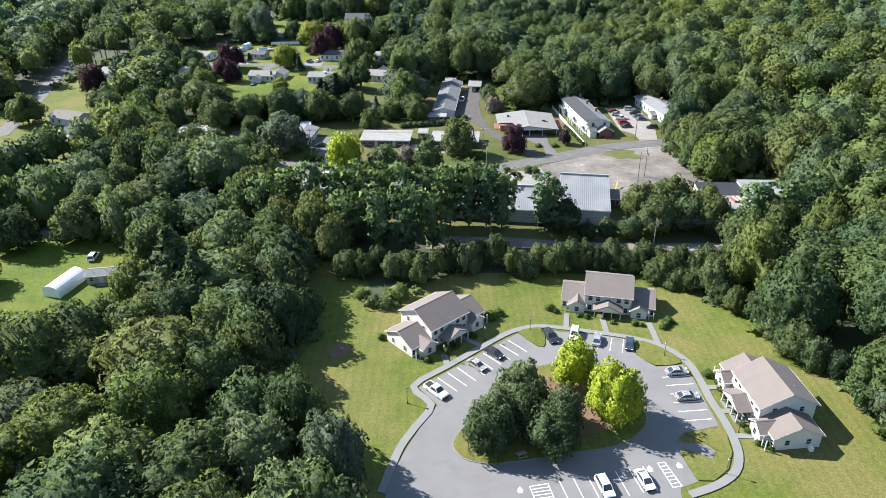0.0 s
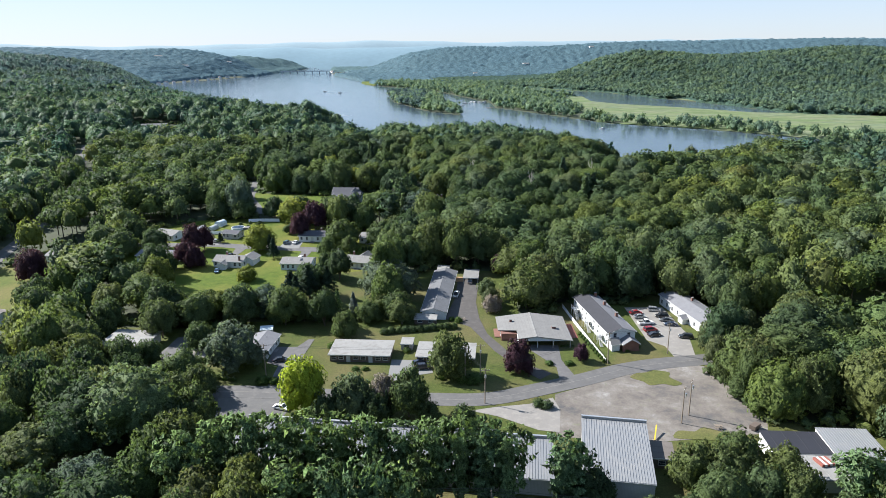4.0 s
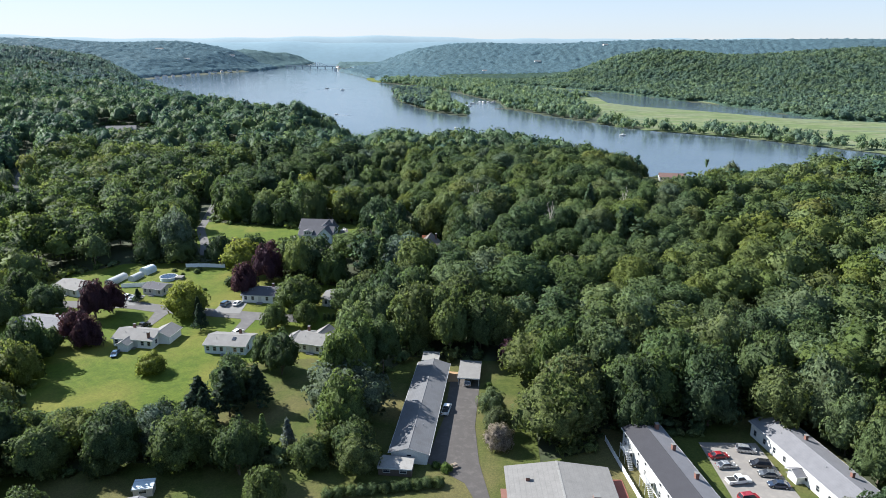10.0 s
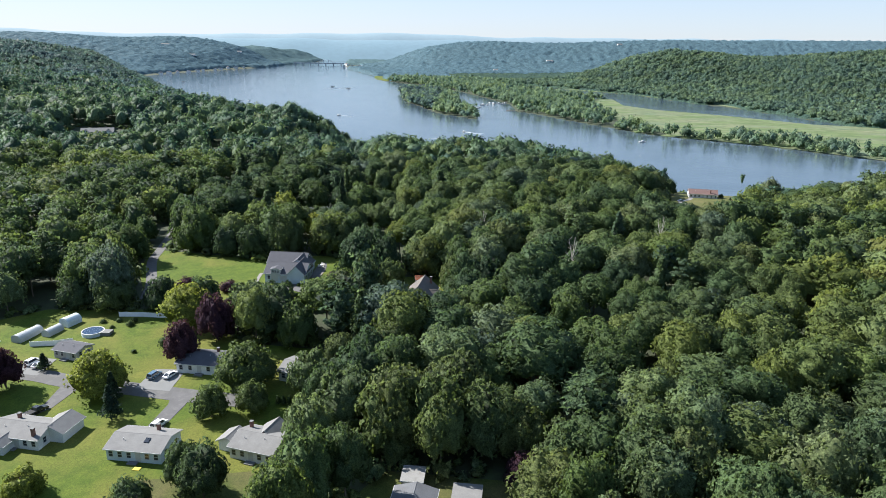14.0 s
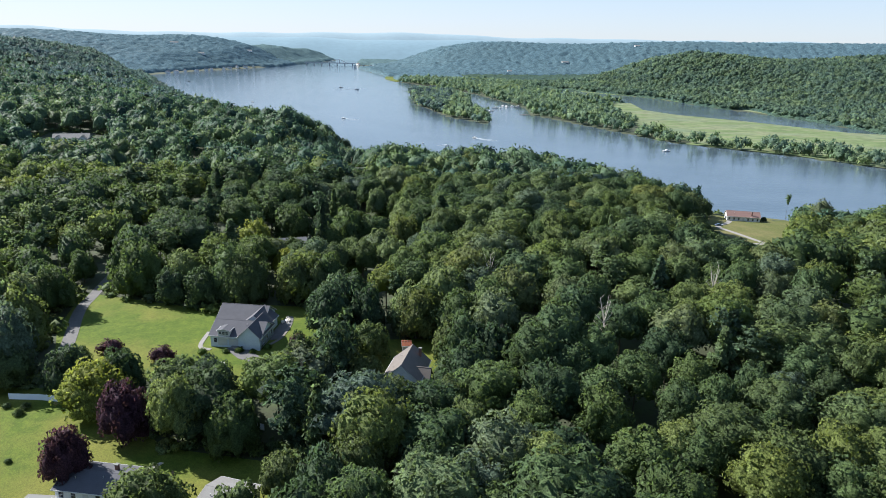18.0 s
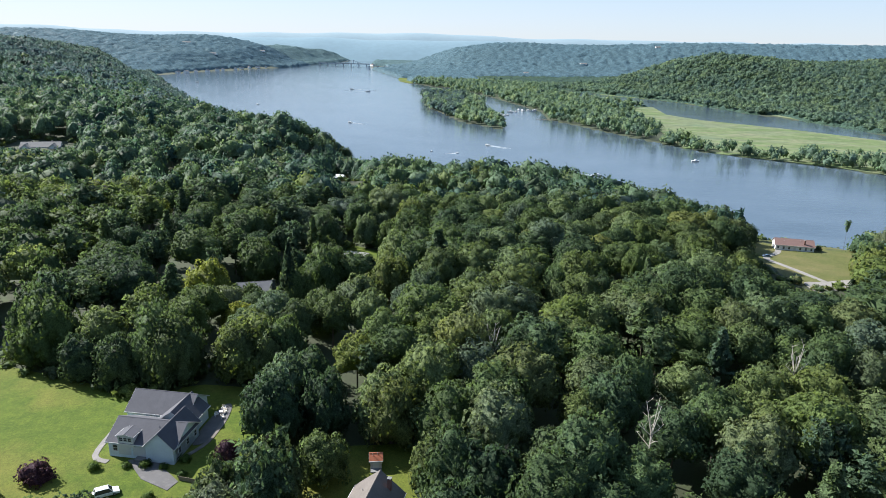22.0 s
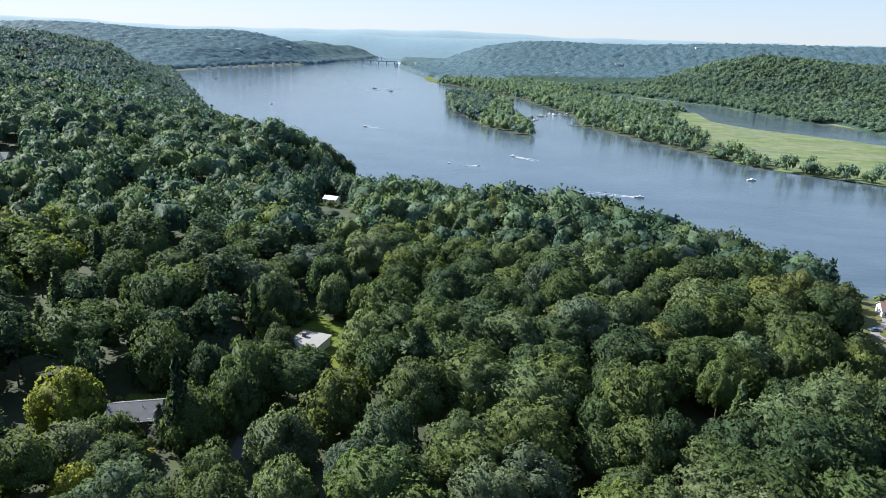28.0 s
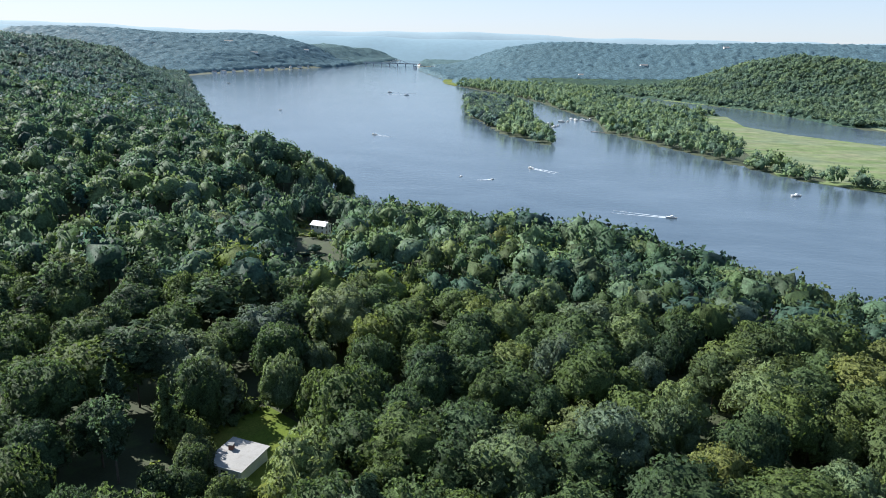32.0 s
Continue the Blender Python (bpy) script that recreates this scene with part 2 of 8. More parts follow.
M_MARSH = marsh_mat()
M_ASPH = plain("asphalt", (0.136, 0.132, 0.132), 0.9, 0.12, 9, 0.16, 0.2, stain=(0.115, 0.112, 0.112), amount=0.8)
M_ROAD = plain("worn road asphalt", (0.088, 0.085, 0.083), 0.9, 0.2, 8, 0.16, 0.2, stain=(0.125, 0.118, 0.112), amount=0.7)
M_OLDDRIVE = plain("old brown asphalt", (0.060, 0.054, 0.050), 0.92, 0.25, 8, 0.2, 0.2, stain=(0.10, 0.09, 0.082), amount=0.6)
M_DRIVE = plain("driveway asphalt", (0.092, 0.088, 0.088), 0.92, 0.25, 8, 0.2, 0.2, stain=(0.14, 0.132, 0.126), amount=0.6)


def yard_mat():
    """Broken asphalt, dust and gravel worn into one another, with dark oily patches and weeds."""
    m, n, l, p = nodes_of("gravel yard")
    co = n.new("ShaderNodeNewGeometry").outputs["Position"]
    a, b, c = noise_node(n, l, co, 0.075, 8, 0.72), noise_node(n, l, co, 0.5, 5, 0.7), noise_node(n, l, co, 6, 3)
    col = ramp(n, l, a, [(0.36, (0.070, 0.067, 0.066)), (0.46, (0.118, 0.102, 0.088)), (0.54, (0.142, 0.125, 0.108)), (0.60, (0.165, 0.150, 0.135)), (0.68, (0.25, 0.238, 0.22))])
    col = mix(n, l, ramp(n, l, b, [(0.58, (0, 0, 0)), (0.68, (0.6,) * 3)]), col, (0.115, 0.118, 0.07))
    col = mix(n, l, 0.5, col, ramp(n, l, b, [(0.3, (0.7,) * 3), (0.6, (1.15,) * 3)]), "MULTIPLY")
    col = mix(n, l, 0.5, col, ramp(n, l, c, [(0.3, (0.7,) * 3), (0.7, (1.3,) * 3)]), "MULTIPLY")
    l.new(col, p.inputs["Base Color"])
    p.inputs["Roughness"].default_value = 0.95
    return m


M_GRAVEL = yard_mat()
M_PALE = plain("pale gravel", (0.185, 0.172, 0.157), 0.95, 0.2, 6, 0.15, 0.3, stain=(0.26, 0.24, 0.21), amount=0.6)
M_CONC = plain("concrete walk", (0.155, 0.155, 0.15), 0.9, 0.3, 9, 0.1, 0.15)
M_LINE = plain("white road paint", (0.75, 0.75, 0.73), 0.7, 0.8, 20, 0.15, 0.05, stain=(0.35, 0.35, 0.35), amount=0.5)
M_MULCH = plain("bark mulch", (0.12, 0.075, 0.045), 0.95, 0.6, 12, 0.3, 0.5)
M_BARK = plain("bark", (0.10, 0.08, 0.06), 0.9, 1.0, 8, 0.3, 0.6)
M_DEAD = plain("bare grey wood", (0.42, 0.38, 0.33), 0.85, 1.0, 8, 0.2, 0.4)
M_WOOD = plain("weathered pole wood", (0.20, 0.16, 0.12), 0.9, 1.5, 14, 0.25, 0.4)
M_WHITE = plain("white painted trim", (0.46, 0.46, 0.445), 0.55, 0.6, 8, 0.05, 0.05)
M_GLASS = gloss("dark window glass", (0.03, 0.035, 0.045), 0.08)
M_STEEL = gloss("galvanised steel", (0.5, 0.51, 0.52), 0.4, 0.8)
M_RUBBER = plain("tyre rubber", (0.02, 0.02, 0.02), 0.9, 2, 10, 0.2, 0.1)
M_DARKPIPE = gloss("dark lamp metal", (0.06, 0.065, 0.06), 0.5, 0.3)
M_CREAM = lined("cream vinyl siding", (0.603, 0.586, 0.544), 0.12)
M_BLUEGREY = lined("pale blue clapboard", (0.502, 0.569, 0.603), 0.14)
M_WHITESIDE = lined("white clapboard", (0.636, 0.636, 0.619), 0.13)
M_GREYSIDE = lined("grey metal siding", (0.30, 0.30, 0.29), 0.3, "X")
M_TANSIDE = lined("tan siding", (0.45, 0.42, 0.38), 0.14)
M_BROWNSIDE = lined("dark brown siding", (0.10, 0.075, 0.06), 0.2)
M_REDSIDE = lined("barn red siding", (0.20, 0.05, 0.04), 0.2)
M_BRICK = plain("red brick", (0.175, 0.085, 0.065), 0.9, 0.8, 9, 0.25, 0.3)
M_TANROOF = lined("tan asphalt shingles", (0.139, 0.117, 0.105), 0.14, "Z", 0.9, 0.85, 0.14)
M_GREYROOF = lined("grey asphalt shingles", (0.15, 0.15, 0.16), 0.14, "Z", 0.9, 0.8, 0.2)
M_DARKROOF = lined("charcoal asphalt shingles", (0.065, 0.065, 0.075), 0.14, "Z", 0.9, 0.8, 0.2)
M_BLACKSHINGLE = lined("black asphalt shingles", (0.026, 0.026, 0.032), 0.14, "Z", 0.85, 0.8, 0.2)
M_LIGHTROOF = lined("weathered light grey shingles", (0.168, 0.163, 0.155), 0.14, "Z", 0.9, 0.85, 0.18, stain=(0.14, 0.135, 0.128))
M_BROWNROOF = lined("brown asphalt shingles", (0.118, 0.102, 0.09), 0.14, "Z", 0.9, 0.8, 0.18)
M_REDROOF = lined("red brown shingles", (0.150, 0.090, 0.077), 0.14, "Z", 0.9, 0.85, 0.15)
M_SLATEROOF = lined("weathered slate grey shingles", (0.105, 0.108, 0.115), 0.14, "Z", 0.9, 0.85, 0.18, stain=(0.085, 0.085, 0.088))
M_WHITEROOF = plain("white membrane roof", (0.215, 0.210, 0.198), 0.75, 0.25, 3, 0.16, 0.08, stain=(0.150, 0.138, 0.126), amount=0.7)
M_METALROOF = lined("pale ribbed metal roof", (0.218, 0.222, 0.226), 0.6, "X", 0.45, 0.75, 0.07, 0.2, stain=(0.27, 0.262, 0.25))
M_BLACKROOF = plain("black membrane roof", (0.02, 0.02, 0.025), 0.6, 0.2, 3, 0.2, 0.1)
M_HOOP = plain("grey greenhouse film", (0.36, 0.38, 0.38), 0.5, 0.6, 3, 0.1, 0.2)
M_TARP = plain("white tarpaulin", (0.82, 0.83, 0.84), 0.5, 0.6, 3, 0.05, 0.3)
M_ORANGE = plain("orange painted boards", (0.42, 0.13, 0.06), 0.8, 0.8, 6, 0.2, 0.2)
M_ORANGEPAVE = plain("sandy orange paving", (0.30, 0.19, 0.10), 0.9, 0.6, 8, 0.2, 0.2)
M_YELLOW = plain("yellow painted board", (0.55, 0.42, 0.04), 0.6, 0.8, 6, 0.1, 0.05)
M_REDTILE = plain("red patio paving", (0.23, 0.075, 0.055), 0.85, 0.6, 6, 0.15, 0.2)
M_FENCE = plain("white vinyl", (0.76, 0.77, 0.78), 0.5, 0.6, 6, 0.05, 0.05)
M_PLASTIC = gloss("pale plastic", (0.7, 0.7, 0.68), 0.4)
PAINT = {k: gloss("car paint " + k, c, 0.22, mtl, 0.6) for k, c, mtl in (
    ("white", (0.78, 0.78, 0.76), 0.0), ("silver", (0.45, 0.46, 0.47), 0.6), ("beige", (0.42, 0.40, 0.35), 0.5),
    ("black", (0.015, 0.015, 0.018), 0.0), ("navy", (0.03, 0.045, 0.08), 0.2), ("red", (0.25, 0.02, 0.025), 0.1),
    ("grey", (0.16, 0.17, 0.18), 0.5), ("blue", (0.10, 0.17, 0.25), 0.3))}

LEAF = {
    "oak": foliage("oak leaves", (0.081, 0.108, 0.048)),
    "maple": foliage("maple leaves", (0.069, 0.102, 0.049)),
    "dark": foliage("dark leaves", (0.049, 0.077, 0.041)),
    "pale": foliage("pale leaves", (0.096, 0.130, 0.073)),
    "silver": foliage("silvery willow leaves", (0.088, 0.118, 0.089)),
    "lime": foliage("lime green leaves", (0.229, 0.294, 0.038), spread=0.22),
    "gold": foliage("olive gold leaves", (0.090, 0.110, 0.056)),
    "fresh": foliage("fresh green leaves", (0.153, 0.183, 0.045)),
    "copper": foliage("copper beech leaves", (0.051, 0.027, 0.040), warm=(1.15, 0.9, 0.95)),
    "pine": foliage("pine needles", (0.109, 0.172, 0.092), grain=0.9),
    "hemlock": foliage("hemlock needles", (0.063, 0.096, 0.060), grain=0.9),
    "spruce": foliage("spruce needles", (0.032, 0.054, 0.038)),
    "blue": foliage("blue spruce needles", (0.119, 0.150, 0.174)),
    "grey": foliage("grey twigs", (0.190, 0.166, 0.160)),
    "hedge": foliage("clipped hedge leaves", (0.065, 0.108, 0.033), patch=0.3),
}
KINDS = ["oak", "maple", "dark", "pale", "gold", "hemlock", "silver"]
# leaf colours shifted towards blue to stand for haze over the river woods
HAZED_RIVER = [foliage("river wood " + k, c, spread=0.2, leafy=0.9, grain=0.55, lit=(1.2, 1.3, 0.8)) for k, c in (
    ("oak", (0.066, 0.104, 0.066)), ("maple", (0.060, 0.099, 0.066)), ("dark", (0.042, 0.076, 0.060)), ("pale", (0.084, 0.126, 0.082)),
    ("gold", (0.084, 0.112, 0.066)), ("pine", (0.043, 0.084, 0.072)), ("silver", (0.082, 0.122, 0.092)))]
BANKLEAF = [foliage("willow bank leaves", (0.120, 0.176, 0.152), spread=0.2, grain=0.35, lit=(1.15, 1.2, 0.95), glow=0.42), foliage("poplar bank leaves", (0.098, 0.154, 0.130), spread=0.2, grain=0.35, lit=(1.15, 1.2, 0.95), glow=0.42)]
# woods of the river hills, kilometres of summer haze put into leaf colours
HAZED_FAR = foliage("haze-tinted hill oak leaves", (0.057, 0.102, 0.089), spread=0.16, patch=0.008, leafy=0.28, grain=0.8, lit=(1.25, 1.25, 1.0), glow=0.42, puff=False, relief=1.5)
HAZED_HILL = [foliage("haze-tinted bank oak leaves", (0.071, 0.109, 0.116), spread=0.16, patch=0.008, leafy=0.9, grain=0.5, lit=(1.25, 1.25, 1.0), glow=0.42), foliage("haze-tinted bank maple leaves", (0.064, 0.098, 0.109), spread=0.16, patch=0.008, leafy=0.9, grain=0.5, lit=(1.25, 1.25, 1.0), glow=0.42)]
HAZED_EAST = [foliage("haze-tinted marsh hill oak leaves", (0.104, 0.150, 0.124), spread=0.16, patch=0.012, leafy=0.8, grain=0.35, lit=(1.2, 1.25, 1.0), glow=0.5), foliage("haze-tinted marsh hill maple leaves", (0.092, 0.138, 0.118), spread=0.16, patch=0.012, leafy=0.8, grain=0.35, lit=(1.2, 1.25, 1.0), glow=0.5)]
HAZED_DIST = foliage("haze-tinted distant wood leaves", (0.110, 0.181, 0.210), warm=(1.05, 1.02, 0.98), spread=0.1, patch=0.004, leafy=0.14, grain=0.42, lit=(1.2, 1.25, 1.3), glow=0.45, puff=False, relief=3.5)


def water_mat():
    m, n, l, p = nodes_of("river water")
    co = n.new("ShaderNodeNewGeometry").outputs["Position"]
    mp = n.new("ShaderNodeMapping")
    mp.inputs["Scale"].default_value = (1.0, 2.2, 1.0)
    l.new(co, mp.inputs["Vector"])
    w1, w2 = noise_node(n, l, mp.outputs[0], 0.5, 4, 0.6), noise_node(n, l, mp.outputs[0], 0.012, 3)
    l.new(ramp(n, l, w2, [(0.35, (0.044, 0.066, 0.086)), (0.7, (0.070, 0.098, 0.124))]), p.inputs["Base Color"])
    l.new(ramp(n, l, w2, [(0.35, (0.04,) * 3), (0.65, (0.085,) * 3)]), p.inputs["Roughness"])
    p.inputs["IOR"].default_value = 1.33
    w3 = noise_node(n, l, mp.outputs[0], 0.09, 5, 0.65)
    swell, bn = n.new("ShaderNodeBump"), n.new("ShaderNodeBump")
    swell.inputs["Strength"].default_value, swell.inputs["Distance"].default_value = 0.12, 2.0
    bn.inputs["Strength"].default_value, bn.inputs["Distance"].default_value = 0.16, 0.3
    l.new(w3, swell.inputs["Height"])
    l.new(swell.outputs[0], bn.inputs["Normal"])
    l.new(w1, bn.inputs["Height"])
    l.new(bn.outputs[0], p.inputs["Normal"])
    return m


M_WATER = water_mat()


# ---- helpers ----
class Shape:
    """Collects boxes, prisms and faces into one mesh."""

    def __init__(self):
        self.v, self.f = [], []

    def face(self, *pts):
        k = len(self.v)
        self.v += [tuple(p) for p in pts]
        self.f.append(tuple(range(k, k + len(pts))))
        return self

    def solid(self, low, high):
        """Joins two outlines with as many points each."""
        k, n = len(self.v), len(low)
        self.v += [tuple(p) for p in low] + [tuple(p) for p in high]
        self.f.append(tuple(range(k + n - 1, k - 1, -1)))
        self.f.append(tuple(range(k + n, k + 2 * n)))
        for i in range(n):
            j = (i + 1) % n
            self.f.append((k + i, k + j, k + n + j, k + n + i))
        return self

    def box(self, x0, y0, z0, x1, y1, z1):
        a = [(x0, y0), (x1, y0), (x1, y1), (x0, y1)]
        return self.solid([(*p, z0) for p in a], [(*p, z1) for p in a])

    def tube(self, p, q, r0, r1, n=8):
        p, q = Vector(p), Vector(q)
        m = (q - p).to_track_quat("Z", "Y").to_matrix()
        ring = [m @ Vector((math.cos(6.2832 * i / n), math.sin(6.2832 * i / n), 0)) for i in range(n)]
        return self.solid([p + r0 * c for c in ring], [q + r1 * c for c in ring])

    def mesh(self, name):
        me = bpy.data.meshes.new(name)
        me.from_pydata(self.v, [], self.f)
        return me


def part(name, shape, material, parent=None, label=""):
    me = shape.mesh(name) if isinstance(shape, Shape) else shape
    if material is not None and not me.materials:
        me.materials.append(material)
    ob = new(name, me)
    ob.parent = parent
    if label:
        ob["label"] = label
    return ob


def empty(name, x, y, z, turn=0.0, label="", category="", group=""):
    ob = new(name)
    ob.matrix_basis = pose(x, y, z, 0, 0, turn)
    return tagged(ob, label, category, group)


def mesh_np(name, V, F, slots=None, mats=(), soft=True):
    me = bpy.data.meshes.new(name)
    V, F = np.asarray(V, np.float32), np.asarray(F, np.int32)
    me.vertices.add(len(V))
    me.vertices.foreach_set("co", V.ravel())
    me.loops.add(F.size)
    me.loops.foreach_set("vertex_index", F.ravel())
    me.polygons.add(len(F))
    me.polygons.foreach_set("loop_start", np.arange(0, F.size, F.shape[1], dtype=np.int32))
    for m in mats:
        me.materials.append(m)
    if slots is not None:
        me.polygons.foreach_set("material_index", np.asarray(slots, np.int32))
    me.polygons.foreach_set("use_smooth", np.full(len(F), soft, bool))
    me.update(calc_edges=True)
    return me


def inside(px, py, poly):
    px, py = np.asarray(px, float), np.asarray(py, float)
    r = np.zeros(px.shape, bool)
    for (x0, y0), (x1, y1) in zip(poly, poly[1:] + poly[:1]):
        if y0 != y1:
            r ^= ((y0 > py) != (y1 > py)) & (px < (x1 - x0) * (py - y0) / (y1 - y0) + x0)
    return r


def edge_dist(px, py, poly, closed=True):
    px, py = np.asarray(px, float), np.asarray(py, float)
    d = np.full(px.shape, 1e9)
    for (x0, y0), (x1, y1) in zip(poly, poly[1:] + (poly[:1] if closed else [])):
        ex, ey = x1 - x0, y1 - y0
        k = np.clip(((px - x0) * ex + (py - y0) * ey) / (ex * ex + ey * ey + 1e-9), 0, 1)
        d = np.minimum(d, np.hypot(px - x0 - k * ex, py - y0 - k * ey))
    return d


# ---- the lie of the land ----
WATER = -22.0
RIVER = [(-1007, 2394), (-870, 2150), (-650, 1760), (-385, 1300), (-262, 1145), (-120, 985), (-100, 945), (-84, 912), (-4, 890),
         (15, 868), (60, 862), (105, 845), (135, 806), (165, 785), (210, 760), (260, 738), (330, 715), (480, 690), (700, 640), (1300, 500),
         (1300, 720), (700, 850), (519, 898), (456, 985), (385, 1070), (305, 1130), (256, 1172), (210, 1268), (176, 1332), (145, 1401),
         (108, 1470), (100, 1620), (1, 1965), (-110, 2200), (-216, 2367), (-277, 2493), (-308, 2701), (-500, 3300), (-620, 3945), (-760, 4940),
         (-1000, 4940), (-850, 4700), (-846, 4300), (-866, 3895), (-850, 3376), (-978, 2758)]
ISLAND = [(-148, 1960), (-114, 1658), (-31, 1400), (33, 1318), (37, 1425), (14, 1490), (-2, 1700), (-40, 1930)]
POND = [(150, 2150), (166, 2094), (233, 1901), (344, 1795), (334, 1633), (375, 1550), (467, 1466), (570, 1330), (612, 1320), (600, 1420),
        (540, 1640), (497, 1713), (442, 1924), (356, 2066), (260, 2194), (190, 2290)]
EAST = [(1300, 720), (700, 850), (519, 898), (456, 985), (385, 1070), (305, 1130), (256, 1172), (210, 1268), (145, 1401), (108, 1470),
        (100, 1620), (1, 1965), (-216, 2367), (-308, 2701), (-500, 3300), (-620, 3945), (-760, 4940), (5200, 5200), (5200, 500)]


def shore(x, y):
    """Metres from the nearest water's edge, below zero in the water."""
    d = np.where(inside(x, y, RIVER), -1, 1) * edge_dist(x, y, RIVER)
    isl = np.where(inside(x, y, ISLAND), 1, -1) * edge_dist(x, y, ISLAND)
    pond = np.where(inside(x, y, POND), -1, 1) * edge_dist(x, y, POND)
    return np.minimum(np.maximum(d, isl), pond)


def bump_at(x, y, cx, cy, rx, ry):
    return np.exp(-((x - cx) / rx) ** 2 - ((y - cy) / ry) ** 2)


NEAR_HILLS = [(4.0, -50, 475, 110, 90), (3.0, -20, 580, 160, 130), (-2.6, 42, 152, 42, 26),
              (78, -960, 1500, 350, 520), (14, -330, 860, 150, 150), (22, -560, 1050, 220, 220),
              (5, 125, 545, 110, 80), (-15, 160, 612, 58, 45), (24, -122, 950, 52, 44), (2, -250, 1075, 90, 80), (-6, 150, 785, 90, 55)]
FAR_HILLS = [(74, 570, 2290, 240, 260), (92, 1120, 2130, 430, 400), (118, 760, 3330, 900, 450), (112, 1950, 3250, 750, 480),
             (52, -20, 3350, 330, 330), (60, 2300, 1900, 900, 700)]
WEST_HILLS = [(112, -1760, 3080, 700, 480), (80, -1270, 3560, 330, 300), (66, -1150, 4130, 250, 340), (48, -950, 4560, 170, 220), (60, -2900, 2700, 800, 800)]


def height(x, y):
    x, y = np.asarray(x, float), np.asarray(y, float)
    near = sum(a * bump_at(x, y, *r) for a, *r in NEAR_HILLS)
    west = sum(a * bump_at(x, y, *r) for a, *r in WEST_HILLS)
    east = sum(a * bump_at(x, y, *r) for a, *r in FAR_HILLS)
    k = np.clip((y - 1700) / 900, 0, 1)
    land = near + west - 18 * k * k * (3 - 2 * k)
    d = shore(x, y)
    wide = 75 + 75 * bump_at(x, y, -99, 840, 60, 60) + 130 * np.clip((y - 1000) / 1200, 0, 1)
    s = np.clip(d / wide, 0, 1)
    s = s * s * (3 - 2 * s)
    h = WATER + 0.4 + (land - WATER - 0.4) * s
    plot = np.clip(1.7 * bump_at(x, y, 190, 690, 48, 62), 0, 1) * np.clip(d / 25, 0, 1)
    h += plot * (-13.2 + 0.05 * (719 - y) - h)
    t = np.clip(d / 330, 0, 1)
    flat = WATER + 0.7 + east * t * t * (3 - 2 * t)
    h = np.where(inside(x, y, EAST) | inside(x, y, ISLAND), flat, h)
    return np.where(d < 0, WATER - np.minimum(2.5, 0.3 - 0.25 * d), h)


def hz(x, y):
    return float(height(np.array([x]), np.array([y]))[0])


def graded(stops):
    """A row of grid lines; each stop gives where a stretch ends and the step within it."""
    out = [stops[0][0]]
    for (a, _), (b, step) in zip(stops, stops[1:]):
        n = max(1, round((b - a) / step))
        out += [a + (b - a) * (i + 1) / n for i in range(n)]
    return np.array(out)


def sheet(name, xs, ys, fn, material):
    gx, gy = np.meshgrid(xs, ys)
    V = np.stack([gx.ravel(), gy.ravel(), fn(gx.ravel(), gy.ravel())], 1)
    nx = len(xs)
    i, j = np.meshgrid(np.arange(nx - 1), np.arange(len(ys) - 1))
    a = (j * nx + i).ravel()
    me = mesh_np(name, V, np.stack([a, a + 1, a + 1 + nx, a + nx], 1), mats=[material])
    me.polygons.foreach_set("use_smooth", np.ones(len(me.polygons), bool))
    return new(name, me)


ground = sheet("ground", graded([(-5000, 1), (-2400, 200), (-900, 60), (-300, 25), (300, 8), (900, 25), (2400, 60), (5000, 200)]),
               graded([(-1500, 1), (0, 150), (70, 35), (640, 8), (1000, 14), (2400, 28), (4000, 60), (5200, 120)]), height, M_FLOOR)
tagged(ground, "uneven wooded ground with bare brown soil", "ground", kind="structure")
water = sheet("water", graded([(-5000, 1), (5000, 500)]), graded([(400, 1), (5200, 400)]), lambda x, y: np.full(x.shape, WATER), M_WATER)
tagged(water, "wide blue river with a light breeze on it", "water", kind="structure")


def patch(name, poly, material, lift, label, category, thick=0.0, step=10.0):
    """A draped area with real edges: an outline cut along a grid and laid on the land."""
    bm = bmesh.new()
    bm.faces.new([bm.verts.new((x, y, 0)) for x, y in poly])
    xs, ys = [p[0] for p in poly], [p[1] for p in poly]
    for lo, hi, axis in ((min(xs), max(xs), 0), (min(ys), max(ys), 1)):
        k = math.ceil(lo / step) * step
        while k < hi:
            co, no = ((k, 0, 0), (1, 0, 0)) if axis == 0 else ((0, k, 0), (0, 1, 0))
            bmesh.ops.bisect_plane(bm, geom=bm.verts[:] + bm.edges[:] + bm.faces[:], plane_co=co, plane_no=no)
            k += step
    bmesh.ops.triangulate(bm, faces=bm.faces[:])
    if sum(f.normal.z for f in bm.faces) < 0:
        bmesh.ops.reverse_faces(bm, faces=bm.faces[:])
    z = height([v.co.x for v in bm.verts], [v.co.y for v in bm.verts])
    for v, h in zip(bm.verts, z):
        v.co.z = h + lift
    rim = [e for e in bm.edges if e.is_boundary]
    got = bmesh.ops.extrude_edge_only(bm, edges=rim)
    for v in got["geom"]:
        if isinstance(v, bmesh.types.BMVert):
            v.co.z -= thick + lift + 0.25
    me = bpy.data.meshes.new(name)
    bm.to_mesh(me)
    bm.free()
    me.materials.append(material)
    return tagged(new(name, me), label, category, kind="structure")


